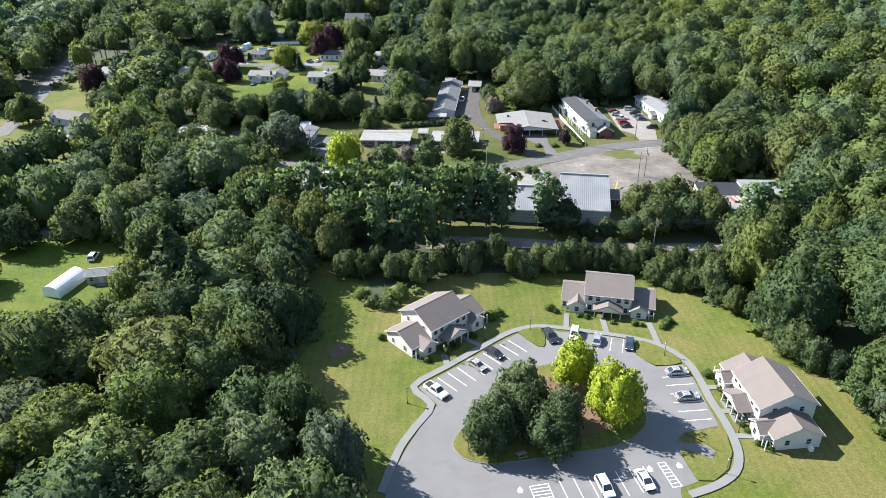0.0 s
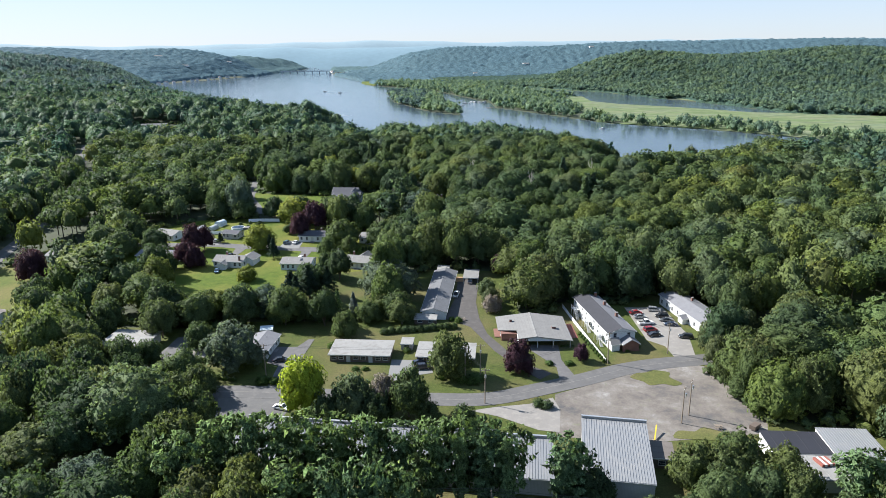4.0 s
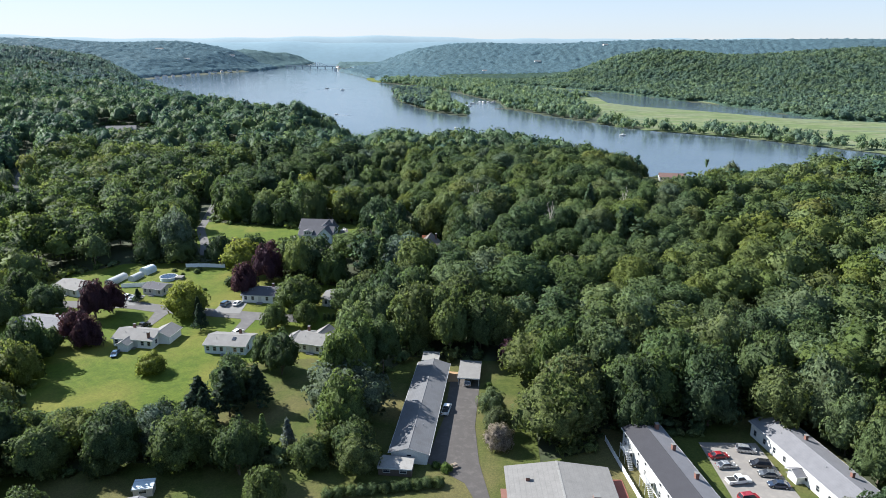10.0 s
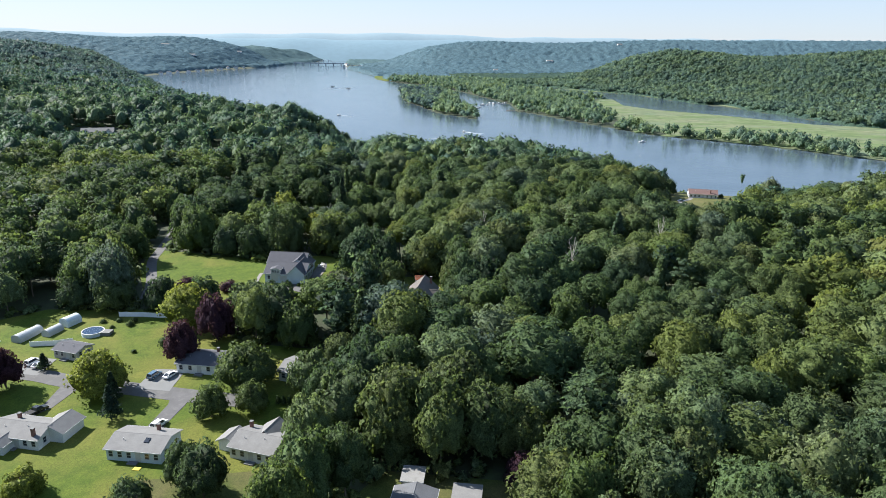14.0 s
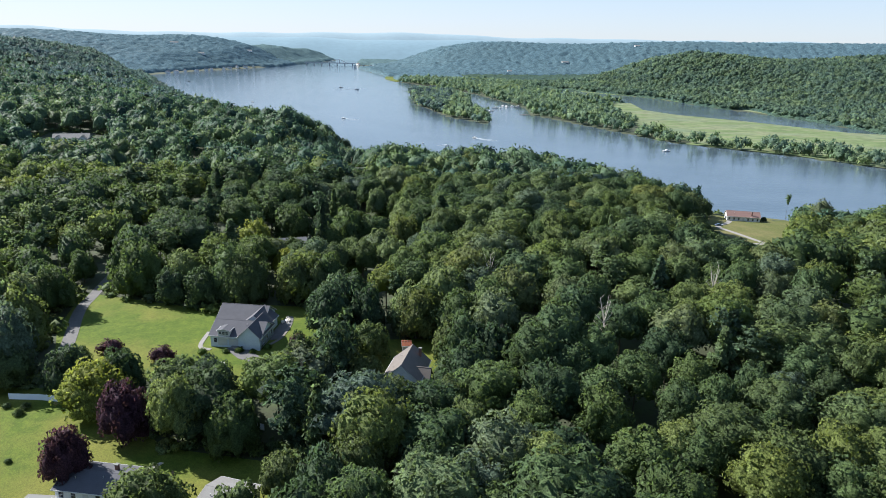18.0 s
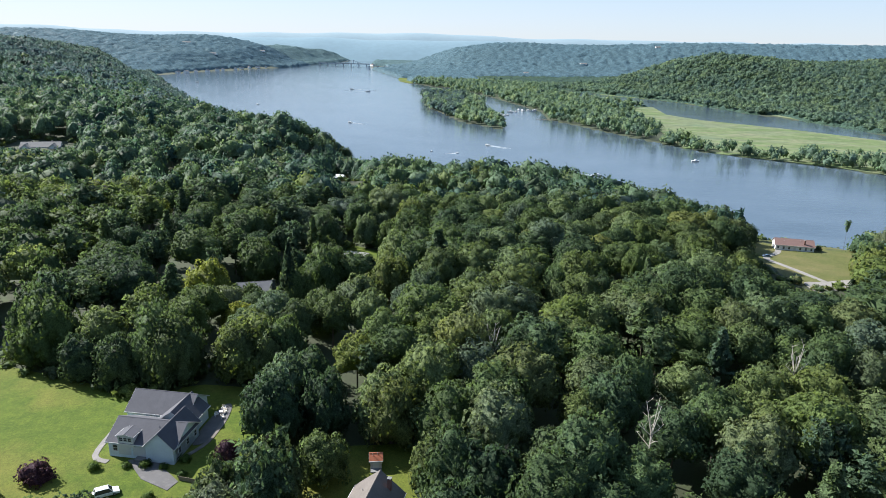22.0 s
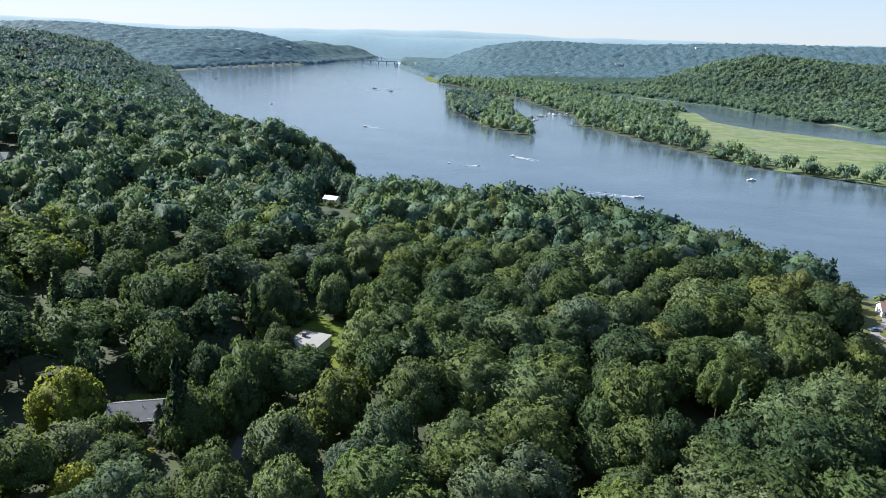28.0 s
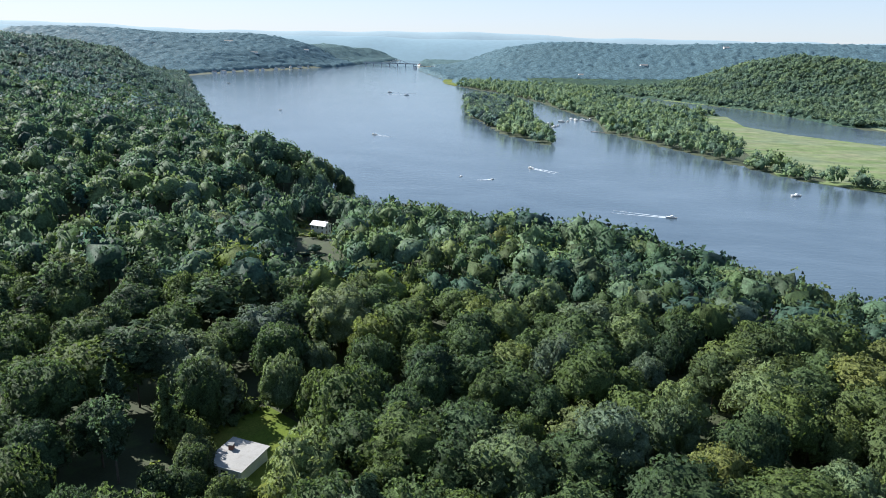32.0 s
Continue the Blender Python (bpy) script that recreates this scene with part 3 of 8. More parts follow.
def spread(poly, m):
    """The outline pushed outwards."""
    n = len(poly)
    area = sum(poly[i - 1][0] * poly[i][1] - poly[i][0] * poly[i - 1][1] for i in range(n))
    m = m if area > 0 else -m
    out = []
    for i, (x, y) in enumerate(poly):
        (ax, ay), (bx, by) = poly[i - 1], poly[(i + 1) % n]
        dx, dy = bx - ax, by - ay
        k = m / (math.hypot(dx, dy) + 1e-6)
        out.append((x + dy * k, y - dx * k))
    return out


def smooth(pts, n=4, closed=False):
    """Rounds a line through its points."""
    P = [Vector((*p, 0)) for p in pts]
    out, m = [], len(P)
    for i in range(m if closed else m - 1):
        a, b, c, d = (P[(i + k) % m] if closed else P[min(max(i + k, 0), m - 1)] for k in (-1, 0, 1, 2))
        for j in range(n):
            t = j / n
            q = 0.5 * (2 * b + (c - a) * t + (2 * a - 5 * b + 4 * c - d) * t * t + (3 * b - a - 3 * c + d) * t ** 3)
            out.append((q.x, q.y))
    return out if closed else out + [tuple(P[-1][:2])]


def ribbon(name, pts, width, material, lift, label, category, thick=0.0, n=4):
    line = smooth(pts, n) if n > 1 else pts
    left, right = [], []
    for i, (x, y) in enumerate(line):
        a, b = line[max(i - 1, 0)], line[min(i + 1, len(line) - 1)]
        dx, dy = b[0] - a[0], b[1] - a[1]
        s = width / 2 / math.hypot(dx, dy)
        left.append((x - dy * s, y + dx * s))
        right.append((x + dy * s, y - dx * s))
    return patch(name, left + right[::-1], material, lift, label, category, thick)


# ---- woods ----
def ico(sub):
    bm = bmesh.new()
    bmesh.ops.create_icosphere(bm, subdivisions=sub, radius=1)
    v = np.array([p.co[:] for p in bm.verts])
    f = np.array([[p.index for p in q.verts] for q in bm.faces])
    bm.free()
    return v, f


ICO = {s: ico(s) for s in (1, 2, 3)}


def conifer(seed, boughs, sprays, leaf, shape):
    """A pine or spruce one unit in radius and one high: boughs of needle sprays in ragged tiers round a thin dark core."""
    rng = np.random.default_rng(seed)
    d, f = ICO[1]
    core = d * rng.uniform(0.8, 1.15, (len(d), 1)) * np.array((0.30, 0.30, 0.46)) + np.array((0, 0, 0.5))
    if shape == "spruce":
        core[:, :2] *= (1.5 - 1.4 * core[:, 2:3])
    V, F, N = [core], [f], [d]
    i = np.repeat(np.arange(boughs), sprays)
    u = ((np.arange(boughs) + rng.uniform(0, 1, boughs)) / boughs)[i]
    az = (2.39996 * np.arange(boughs) + rng.uniform(-0.6, 0.6, boughs))[i]
    if shape == "pine":
        w = 0.3 + 0.7 * np.sin(np.pi * np.clip(0.2 + 0.85 * (1 - u), 0, 1))
        lift = 0.07
    else:
        w = 1.02 - 0.97 * u
        lift = -0.07
    w = w * rng.uniform(0.55, 1.05, boughs)[i]
    m = len(i)
    t = np.sqrt(rng.uniform(0.06, 1, m))
    side = rng.normal(0, 0.17, m) * (0.35 + 0.65 * w)
    x, y = np.cos(az) * w * t - np.sin(az) * side, np.sin(az) * w * t + np.cos(az) * side
    z = 0.04 + 0.93 * u + lift * t * w + rng.normal(0, 0.014, m)
    p = np.stack([x, y, z], 1)
    out = np.stack([np.cos(az), np.sin(az), np.zeros(m)], 1)
    nrm = np.array((0, 0, 0.75)) + out * 0.4 + rng.normal(size=(m, 3)) * 0.55
    nrm /= np.linalg.norm(nrm, axis=1, keepdims=True)
    puff = np.array((0, 0, 0.55)) + out * (0.3 + 0.6 * t[:, None]) + rng.normal(size=(m, 3)) * 0.3
    puff /= np.linalg.norm(puff, axis=1, keepdims=True)
    a = np.cross(nrm, rng.normal(size=(m, 3)))
    a /= np.linalg.norm(a, axis=1, keepdims=True) + 1e-9
    b = np.cross(nrm, a)
    size = leaf * rng.uniform(0.6, 1.4, (m, 1))
    a, b = a * size, b * size * rng.uniform(0.6, 1.0, (m, 1))
    flat = np.array((1, 1, 0.5))
    V.append(np.stack([p + a * flat, p + (0.87 * b - 0.5 * a) * flat, p - (0.5 * a + 0.87 * b) * flat], 1).reshape(-1, 3))
    F.append(np.arange(m * 3).reshape(-1, 3) + len(d))
    N.append(np.repeat(puff, 3, 0))
    return packed(V, F, N)


def dome(seed, lobes, leaves, leaf, sub=2, low=-0.25, wild=0.3, out=1.12):
    """A broad crown one unit in radius and one high: billows of leaf sprays round a dark core."""
    rng = np.random.default_rng(seed)
    C, R = [], []
    for i in range(lobes):
        el = math.asin(1 - 1.3 * (i + 0.5) / lobes)
        az = 2.39996 * i + rng.uniform(-0.5, 0.5)
        k = rng.uniform(0.56, 0.8)
        C.append((math.cos(az) * math.cos(el) * k, math.sin(az) * math.cos(el) * k, math.sin(el) * k * rng.uniform(0.85, 1.12)))
        R.append(rng.uniform(0.75, 1.3) * 0.98 / math.sqrt(lobes) + 0.05)
    C, R = np.array(C), np.array(R)
    d, f = ICO[sub]
    along = d @ C.T
    gap = R ** 2 - ((C ** 2).sum(1) - along ** 2)
    reach = np.where(gap > 0, along + np.sqrt(np.maximum(gap, 0)), 0)
    own = reach.argmax(1)
    reach = np.maximum(reach.max(1), 0.54) * rng.uniform(0.84, 0.96, len(d))
    f = f[d[f][:, :, 2].mean(1) > low]
    core = d * reach[:, None]
    soft = (core - C[own]) / R[own][:, None] * 0.75 + d * 0.35
    V, F, N = [core], [f], [soft / np.linalg.norm(soft, axis=1, keepdims=True)]
    n = leaves * 6
    k = rng.choice(lobes, n, p=R ** 2 / (R ** 2).sum())
    o = rng.normal(size=(n, 3))
    o[:, 2] += 0.25
    o /= np.linalg.norm(o, axis=1, keepdims=True)
    p = C[k] + o * (R[k] * rng.uniform(0.94, out, n))[:, None]
    away = p / (np.linalg.norm(p, axis=1, keepdims=True) + 1e-9)
    keep = ((o * away).sum(1) > -0.05) & (away[:, 2] > low - 0.05)
    for c, r in zip(C, R):
        keep &= ((p - c) ** 2).sum(1) > (0.9 * r) ** 2
    p, o, away = p[keep][:leaves], o[keep][:leaves], away[keep][:leaves]
    m = len(p)
    nrm = o * 0.7 + away * 0.2 + rng.normal(size=(m, 3)) * 0.6
    nrm /= np.linalg.norm(nrm, axis=1, keepdims=True)
    puff = o * 0.8 + away * 0.35 + rng.normal(size=(m, 3)) * wild
    puff /= np.linalg.norm(puff, axis=1, keepdims=True)
    a = np.cross(nrm, rng.normal(size=(m, 3)))
    a /= np.linalg.norm(a, axis=1, keepdims=True) + 1e-9
    b = np.cross(nrm, a)
    size = leaf * rng.uniform(0.65, 1.35, (m, 1))
    a, b = a * size, b * size * rng.uniform(0.75, 1.1, (m, 1))
    V.append(np.stack([p + a, p - 0.5 * a + 0.87 * b, p - 0.5 * a - 0.87 * b], 1).reshape(-1, 3))
    F.append(np.arange(m * 3).reshape(-1, 3) + len(d))
    N.append(np.repeat(puff, 3, 0))
    return packed(V, F, N)


def packed(V, F, N):
    """One crown from its pieces, a unit high, with the soft direction in which each leaf spray faces."""
    V, F, N = np.concatenate(V), np.concatenate(F), np.concatenate(N)
    used = np.unique(F)
    where = np.zeros(len(V), int)
    where[used] = np.arange(len(used))
    V = V[used]
    V[:, 2] = (V[:, 2] - V[:, 2].min()) / (V[:, 2].max() - V[:, 2].min())
    return V, where[F], N[used]


def soften(me, N):
    me.attributes.new("puff", "FLOAT_VECTOR", "POINT").data.foreach_set("vector", np.asarray(N, np.float32).ravel())
    return me


BIG = {"round": [dome(s, 34 + 6 * s, 1550, 0.046, 3, out=1.18) for s in range(6)],
       "pine": [conifer(20 + s, 46, 34, 0.1, "pine") for s in range(4)],
       "spruce": [conifer(30 + s, 54, 20, 0.11, "spruce") for s in range(2)]}
NEAR = {"round": [dome(50 + s, 28 + 5 * s, 1620, 0.045, 3, -0.2, out=1.14) for s in range(8)],
        "pine": [conifer(60 + s, 40, 24, 0.11, "pine") for s in range(3)],
        "spruce": [conifer(65 + s, 40, 16, 0.13, "spruce") for s in range(2)]}
SIDE = {"round": [dome(150 + s, 20 + 3 * s, 520, 0.072, 2, -0.1) for s in range(6)], "pine": [conifer(90 + s, 26, 12, 0.16, "pine") for s in range(3)]}
MID = {"round": [dome(70 + s, 15 + 2 * s, 170, 0.085, 2, -0.1, out=1.06) for s in range(6)],
       "pine": [conifer(80 + s, 16, 8, 0.24, "pine") for s in range(3)]}
HILL = {"round": [dome(110 + s, 8 + s, 46, 0.17, 1, 0.0, out=1.06) for s in range(6)]}
FAR = {"round": [dome(95 + s, 7, 24, 0.27, 1, 0.0) for s in range(6)]}


def canopy(name, xs, ys, wooded, cell, tall, rise, material, label, ragged=0.11):
    """A closed far canopy in one sheet: rounded crowns side by side, down to the ground at the wood's edge."""
    gx, gy = [g.ravel() for g in np.meshgrid(xs, ys)]
    m = wooded(gx, gy)
    i0, j0 = np.floor(gx / cell), np.floor(gy / cell)
    top = np.zeros(gx.shape)
    for di in (-1, 0, 1):
        for dj in (-1, 0, 1):
            i, j = i0 + di, j0 + dj
            u, v, w = [np.modf(np.abs(np.sin(i * 127.1 + j * 311.7 + k) * 4375.85))[0] for k in (0.0, 1.7, 3.1)]
            d2 = ((gx - (i + u) * cell) ** 2 + (gy - (j + v) * cell) ** 2) / (0.74 * cell) ** 2
            top = np.maximum(top, np.sqrt(np.maximum(0, 1 - d2)) * (0.6 + 0.6 * w))
    rough = np.random.default_rng(len(xs)).normal(0, rise * ragged, gx.shape)
    z = height(gx, gy) + np.where(m, tall + rise * top + rough, -0.5)
    nx = len(xs)
    i, j = np.meshgrid(np.arange(nx - 1), np.arange(len(ys) - 1))
    a = (j * nx + i).ravel()
    F = np.stack([a, a + 1, a + 1 + nx, a + nx], 1)
    F = F[m[F].any(1)]
    used = np.unique(F)
    where = np.zeros(len(gx), int)
    where[used] = np.arange(len(used))
    return tagged(new(name, mesh_np(name, np.stack([gx, gy, z], 1)[used], where[F], mats=[material])), label, "trees", kind="stuff")


def forest(name, trees, shapes, mats, label, trunk=True, tones_in=(0.03, 1.0)):
    """Many trees in one mesh. trees: rows of x, y, z, radius, height, share of bare trunk, kind of leaf, kind of crown."""
    rng = np.random.default_rng(len(trees))
    V, F, S, N, tones, base = [], [], [], [], [], 0
    groups = {}
    for i, t in enumerate(trees):
        ks = "round"
        if t[7] and "pine" in shapes:
            ks = "spruce" if "spruce" in shapes and rng.random() < 0.4 else "pine"
        groups.setdefault((ks, int(rng.integers(len(shapes[ks])))), []).append(t)
    for (ks, j), rows in groups.items():
        cv, cf, cn = shapes[ks][j]
        T = np.array([r[:7] for r in rows], float)
        if ks == "round":
            T[:, 5] = np.maximum(T[:, 5], 1 - 2.1 * T[:, 3] / T[:, 4])
        n = len(T)
        az = rng.uniform(0, 6.283, n)
        sx, sy = T[:, 3] * rng.uniform(0.88, 1.12, n), T[:, 3] * rng.uniform(0.88, 1.12, n)
        x, y = cv[None, :, 0] * sx[:, None], cv[None, :, 1] * sy[:, None]
        ca, sa = np.cos(az)[:, None], np.sin(az)[:, None]
        zz = T[:, 2:3] + T[:, 4:5] * (T[:, 5:6] + (1 - T[:, 5:6]) * cv[None, :, 2])
        P = np.stack([T[:, 0:1] + x * ca - y * sa, T[:, 1:2] + x * sa + y * ca, zz], 2)
        V.append(P.reshape(-1, 3))
        nx, ny = cn[None, :, 0], cn[None, :, 1]
        N.append(np.stack([nx * ca - ny * sa, nx * sa + ny * ca, np.repeat(cn[None, :, 2], n, 0)], 2).reshape(-1, 3))
        F.append((cf[None] + (np.arange(n) * len(cv))[:, None, None] + base).reshape(-1, 3))
        S.append(np.repeat(T[:, 6].astype(int), len(cf)))
        tones.append(np.repeat(rng.uniform(*tones_in, n), len(cf)))
        base += n * len(cv)
    if trunk:
        T = np.array([r[:7] for r in trees], float)
        n = len(T)
        ring = np.array([[math.cos(a), math.sin(a)] for a in (0, 2.09, 4.19)])
        lo = np.concatenate([T[:, None, :2] + 0.32 * ring[None], np.repeat(T[:, None, 2:3] - 0.5, 3, 1)], 2)
        hi = np.concatenate([T[:, None, :2] + 0.16 * ring[None], np.repeat((T[:, 2] + T[:, 4] * (T[:, 5] + 0.35))[:, None, None], 3, 1)], 2)
        V.append(np.concatenate([lo, hi], 1).reshape(-1, 3))
        N.append(np.tile((0, 0, 1.0), (n * 6, 1)))
        q = np.array([(0, 1, 4), (0, 4, 3), (1, 2, 5), (1, 5, 4), (2, 0, 3), (2, 3, 5)])
        F.append((q[None] + (np.arange(n) * 6)[:, None, None] + base).reshape(-1, 3))
        S.append(np.full(n * 6, len(mats)))
        tones.append(np.full(n * 6, 0.5))
        mats = list(mats) + [M_BARK]
    me = mesh_np(name, np.concatenate(V), np.concatenate(F), np.concatenate(S), mats)
    soften(me, np.concatenate(N))
    me.attributes.new("tree_tone", "FLOAT", "FACE").data.foreach_set("value", np.concatenate(tones).astype(np.float32))
    return tagged(new(name, me), label, "trees", kind="stuff")


# open ground where no wood grows
LAWN = [(-13, 60), (-14, 82), (-22, 90), (-27, 101), (-34, 107), (-32, 118), (-30, 124), (-27, 131), (-29, 140), (-36, 150), (-40, 161),
        (-29, 163), (-25, 150), (-22, 140), (-13, 139), (-9, 144), (4, 153), (28, 154), (48, 153), (58, 149), (66, 138), (70, 125), (72, 119), (78, 103),
        (80, 86), (86, 60)]
WEST_LAWN = [(-86, 122), (-80, 128), (-78, 136), (-79, 150), (-84, 164), (-96, 174), (-112, 180), (-150, 186), (-156, 150), (-122, 124)]
RAIL = [(-6, 168), (30, 166), (78, 164), (110, 163), (110, 170), (78, 173), (40, 176), (12, 180), (-6, 180)]
WORKS = [(-58, 184), (-10, 180), (26, 178), (60, 178), (80, 180), (110, 184), (110, 209), (84, 215), (82, 228), (80.5, 244), (88, 259), (100, 268), (100, 306),
         (84, 310), (70, 300), (48, 302), (44, 292), (28, 288), (30, 340), (-4, 342), (-10, 330), (-12, 292), (-30, 284), (-66, 284), (-82, 278), (-112, 280),
         (-114, 252), (-112, 226), (-60, 214)]
MEADOW = [(-104, 304), (-112, 332), (-120, 350), (-72, 356), (-58, 352), (-60, 336), (-58, 316), (-66, 312), (-80, 308), (-94, 304)]
SIDEYARD = [(-58, 336), (-34, 340), (-24, 338), (-23, 306), (-24, 292), (-40, 296), (-60, 300)]
STRIP = [(-36, 168), (-24, 142), (4, 153), (48, 152), (62, 146), (72, 152), (86, 166), (110, 164), (110, 184), (-58, 184), (-44, 172)]
STREET = [(-158, 350), (-120, 350), (-60, 338), (-24, 340), (-24, 372), (-22, 400), (-56, 404), (-84, 428), (-132, 428), (-152, 412)]
GREYLOT = [(-124, 500), (-114, 468), (-102, 446), (-84, 442), (-66, 438), (-46, 432), (-34, 446), (-32, 468), (-38, 486), (-54, 486), (-72, 480), (-112, 492)]
BROWNLOT = [(-9, 428), (7, 428), (9, 446), (2, 466), (-16, 462), (-18, 448)]
RIVERLOT = [(156, 678), (158, 660), (164, 644), (172, 638), (186, 644), (198, 664), (208, 688), (221, 716), (232, 750), (196, 766), (180, 774), (172, 738), (162, 702)]
EASTLOT = [(228, 646), (232, 626), (246, 624), (252, 650), (242, 656)]
LASTLOT = [(-47, 592), (-28, 590), (-27, 620), (-42, 630), (-50, 616)]
RIVERBANK = [(-112, 842), (-92, 800), (-78, 800), (-84, 826), (-86, 862), (-108, 868)]
WESTHOMES = [(-210, 230), (-140, 242), (-136, 290), (-150, 306), (-160, 336), (-150, 372), (-186, 390), (-196, 330)]
EASTMEADOW = [(128, 282), (138, 296), (158, 292), (160, 268), (138, 270)]
SHADELOT = [(-72, 543), (-56, 542), (-55, 562), (-62, 569), (-73, 568), (-75, 556)]
MANSION = [(-332, 792), (-288, 792), (-286, 828), (-334, 828)]
FAR_FIELD = [(-302, 2690), (-285, 2520), (-230, 2400), (-205, 2420), (-255, 2540), (-270, 2700)]
INLET = [(-116, 944), (-98, 920), (-84, 906), (-66, 898), (-64, 892), (-88, 898), (-106, 914), (-122, 934)]
CLEAR = [INLET, SHADELOT, MANSION, LAWN, STRIP, WEST_LAWN, RAIL, WORKS, MEADOW, SIDEYARD, STREET, GREYLOT, BROWNLOT, RIVERLOT, EASTLOT, LASTLOT, RIVERBANK, WESTHOMES, EASTMEADOW]
LANES = [([(-182, 270), (-192, 316), (-207, 369), (-220, 424), (-249, 547), (-292, 614), (-340, 720)], 8), ([(-102, 440), (-107, 456), (-118, 482), (-132, 545)], 6),
         ([(-140, 262), (-175, 250), (-260, 240)], 6), ([(-38, 538), (-37, 550)], 4), ([(-95, 811), (-120, 800), (-170, 770), (-210, 700)], 5),
         ([(165, 640), (120, 610), (60, 560)], 4), ([(-30, 592), (-50, 575)], 4)]
# single trees that stand out of the wood: leaf, place, radius, height
SPECIMENS = [("pale", -46, 602, 5, 10), ("dark", -42, 591, 5.5, 8.5), ("maple", -31, 590, 5, 7.5), ("dark", -53, 427, 8.2, 13), ("dark", -28, 429, 7, 12), ("fresh", -79, 551, 9.6, 17), ("silver", -66, 535.5, 8.4, 12), ("fresh", -56.5, 521, 6.5, 11.5), ("pale", -24.2, 543, 8.6, 15.5), ("oak", -16, 559, 9.5, 17),
             ("dark", -118, 960, 8.5, 23), ("oak", -135, 964, 10, 26), ("dark", -151, 970, 10, 21), ("dark", -322, 1225, 11, 23), ("oak", -285, 1195, 9, 17),
             ("oak", -52, 880, 9.5, 25), ("maple", -35, 873, 9.5, 25), ("dark", -19, 866, 8, 19), ("oak", -6, 874, 5.5, 11), ("pale", 40, 846, 9, 19)]
MARSH = [(250, 1180), (300, 1140), (385, 1076), (456, 992), (519, 905), (700, 858), (1300, 730), (1300, 1150), (800, 1210), (615, 1318), (565, 1332), (462, 1464),
         (372, 1548), (331, 1633), (341, 1793), (300, 1800), (255, 1600), (262, 1400)]


def scatter(x0, x1, y0, y1, step, seed):
    rng = np.random.default_rng(seed)
    gx, gy = np.meshgrid(np.arange(x0, x1, float(step)), np.arange(y0, y1, step * 0.88))
    gx[1::2] += step / 2
    x = gx.ravel() + rng.uniform(-0.36, 0.36, gx.size) * step
    y = gy.ravel() + rng.uniform(-0.36, 0.36, gx.size) * step
    return x, y, rng


def open_to(x, y, margin):
    ok = np.abs(x) < 0.70 * y + 75
    for _, sx, sy, r, _ in SPECIMENS:
        ok &= np.hypot(x - sx, y - sy) > r + 2
    for poly in CLEAR:
        ok &= ~inside(x, y, poly) & ~((edge_dist(x, y, poly) < margin))
    for line, w in LANES:
        ok &= edge_dist(x, y, line, closed=False) > margin + w / 2
    return ok


def value_noise(x, y, scale, seed):
    return np.array([noise.noise(Vector((a / scale, b / scale, seed * 7.3))) for a, b in zip(x, y)])


def grow(x, y, rng, r, h, bare=(0.28, 0.4)):
    """Trees for these places: kinds, sizes and heights drift over the land; garden belts stay low, the hemlock hollow is dark."""
    z = height(x, y)
    n1, n2, n3 = value_noise(x, y, 60, 1), value_noise(x, y, 35, 2), value_noise(x, y, 45, 3)
    low = np.clip((x + 20) / -30, 0, 1) * np.clip((y - 215) / 20, 0, 1) * np.clip((435 - y) / 15, 0, 1) * np.clip((x + 175) / 20, 0, 1)
    early = np.clip((-30 - x) / 10, 0, 1) * np.clip((212 - y) / 10, 0, 1)
    belt = low * np.clip((y - 278) / 8, 0, 1) * np.clip((318 - y) / 8, 0, 1)
    hollow = bump_at(x, y, -105, 575, 90, 95)
    bluff = 0.5 * bump_at(x, y, 240, 690, 32, 55)
    rows = []
    for i in range(len(x)):
        u = rng.random()
        pine = (n2[i] > 0.42 and u < 0.55) or u < 0.5 * hollow[i]
        u = u * 0.8 + 0.2 if y[i] < 330 and u > 0.2 else u
        kind = 5 if pine else (2 if n1[i] + (u - 0.5) * 0.9 < -0.22 + 0.5 * hollow[i] + (0.1 if y[i] > 470 else -0.2 if y[i] < 330 else 0) - 0.3 * min(1, max(0, (x[i] - 20) / 70)) else 0 if u < 0.46 else 1 if u < 0.74 else 3 if u < 0.88 else 4 if u < 0.93 else 6)
        size = rng.uniform(0.68, 1.2) * (1 + 0.35 * n3[i])
        tall = rng.uniform(*h) * (0.5 + 0.5 * size) * (1 - 0.10 * low[i] - 0.16 * belt[i] - 0.12 * early[i]) * (1.12 if pine else 1) * (1 - bluff[i])
        rows.append((x[i], y[i], z[i], rng.uniform(*r) * size * (0.7 if pine else 1) * (1 - 0.08 * low[i]), tall, rng.uniform(*bare), kind, pine))
    return rows


# gardens to which the canopy steps down: outline, open side, rise of the tree tops per metre away from it
STEPPED = [(RIVERLOT, (-0.40, -0.92), 0.3), (LASTLOT, (0.36, -0.93), 0.68), (RIVERBANK, (0.28, -0.96), 0.25), (BROWNLOT, (0.12, -0.99), 0.8),
           (SHADELOT, (0.44, -0.9), 0.75), (MANSION, (0.54, -0.84), 0.16), (GREYLOT, (0.3, -0.95), 0.7), (MEADOW, (0.42, -0.91), 0.5)]


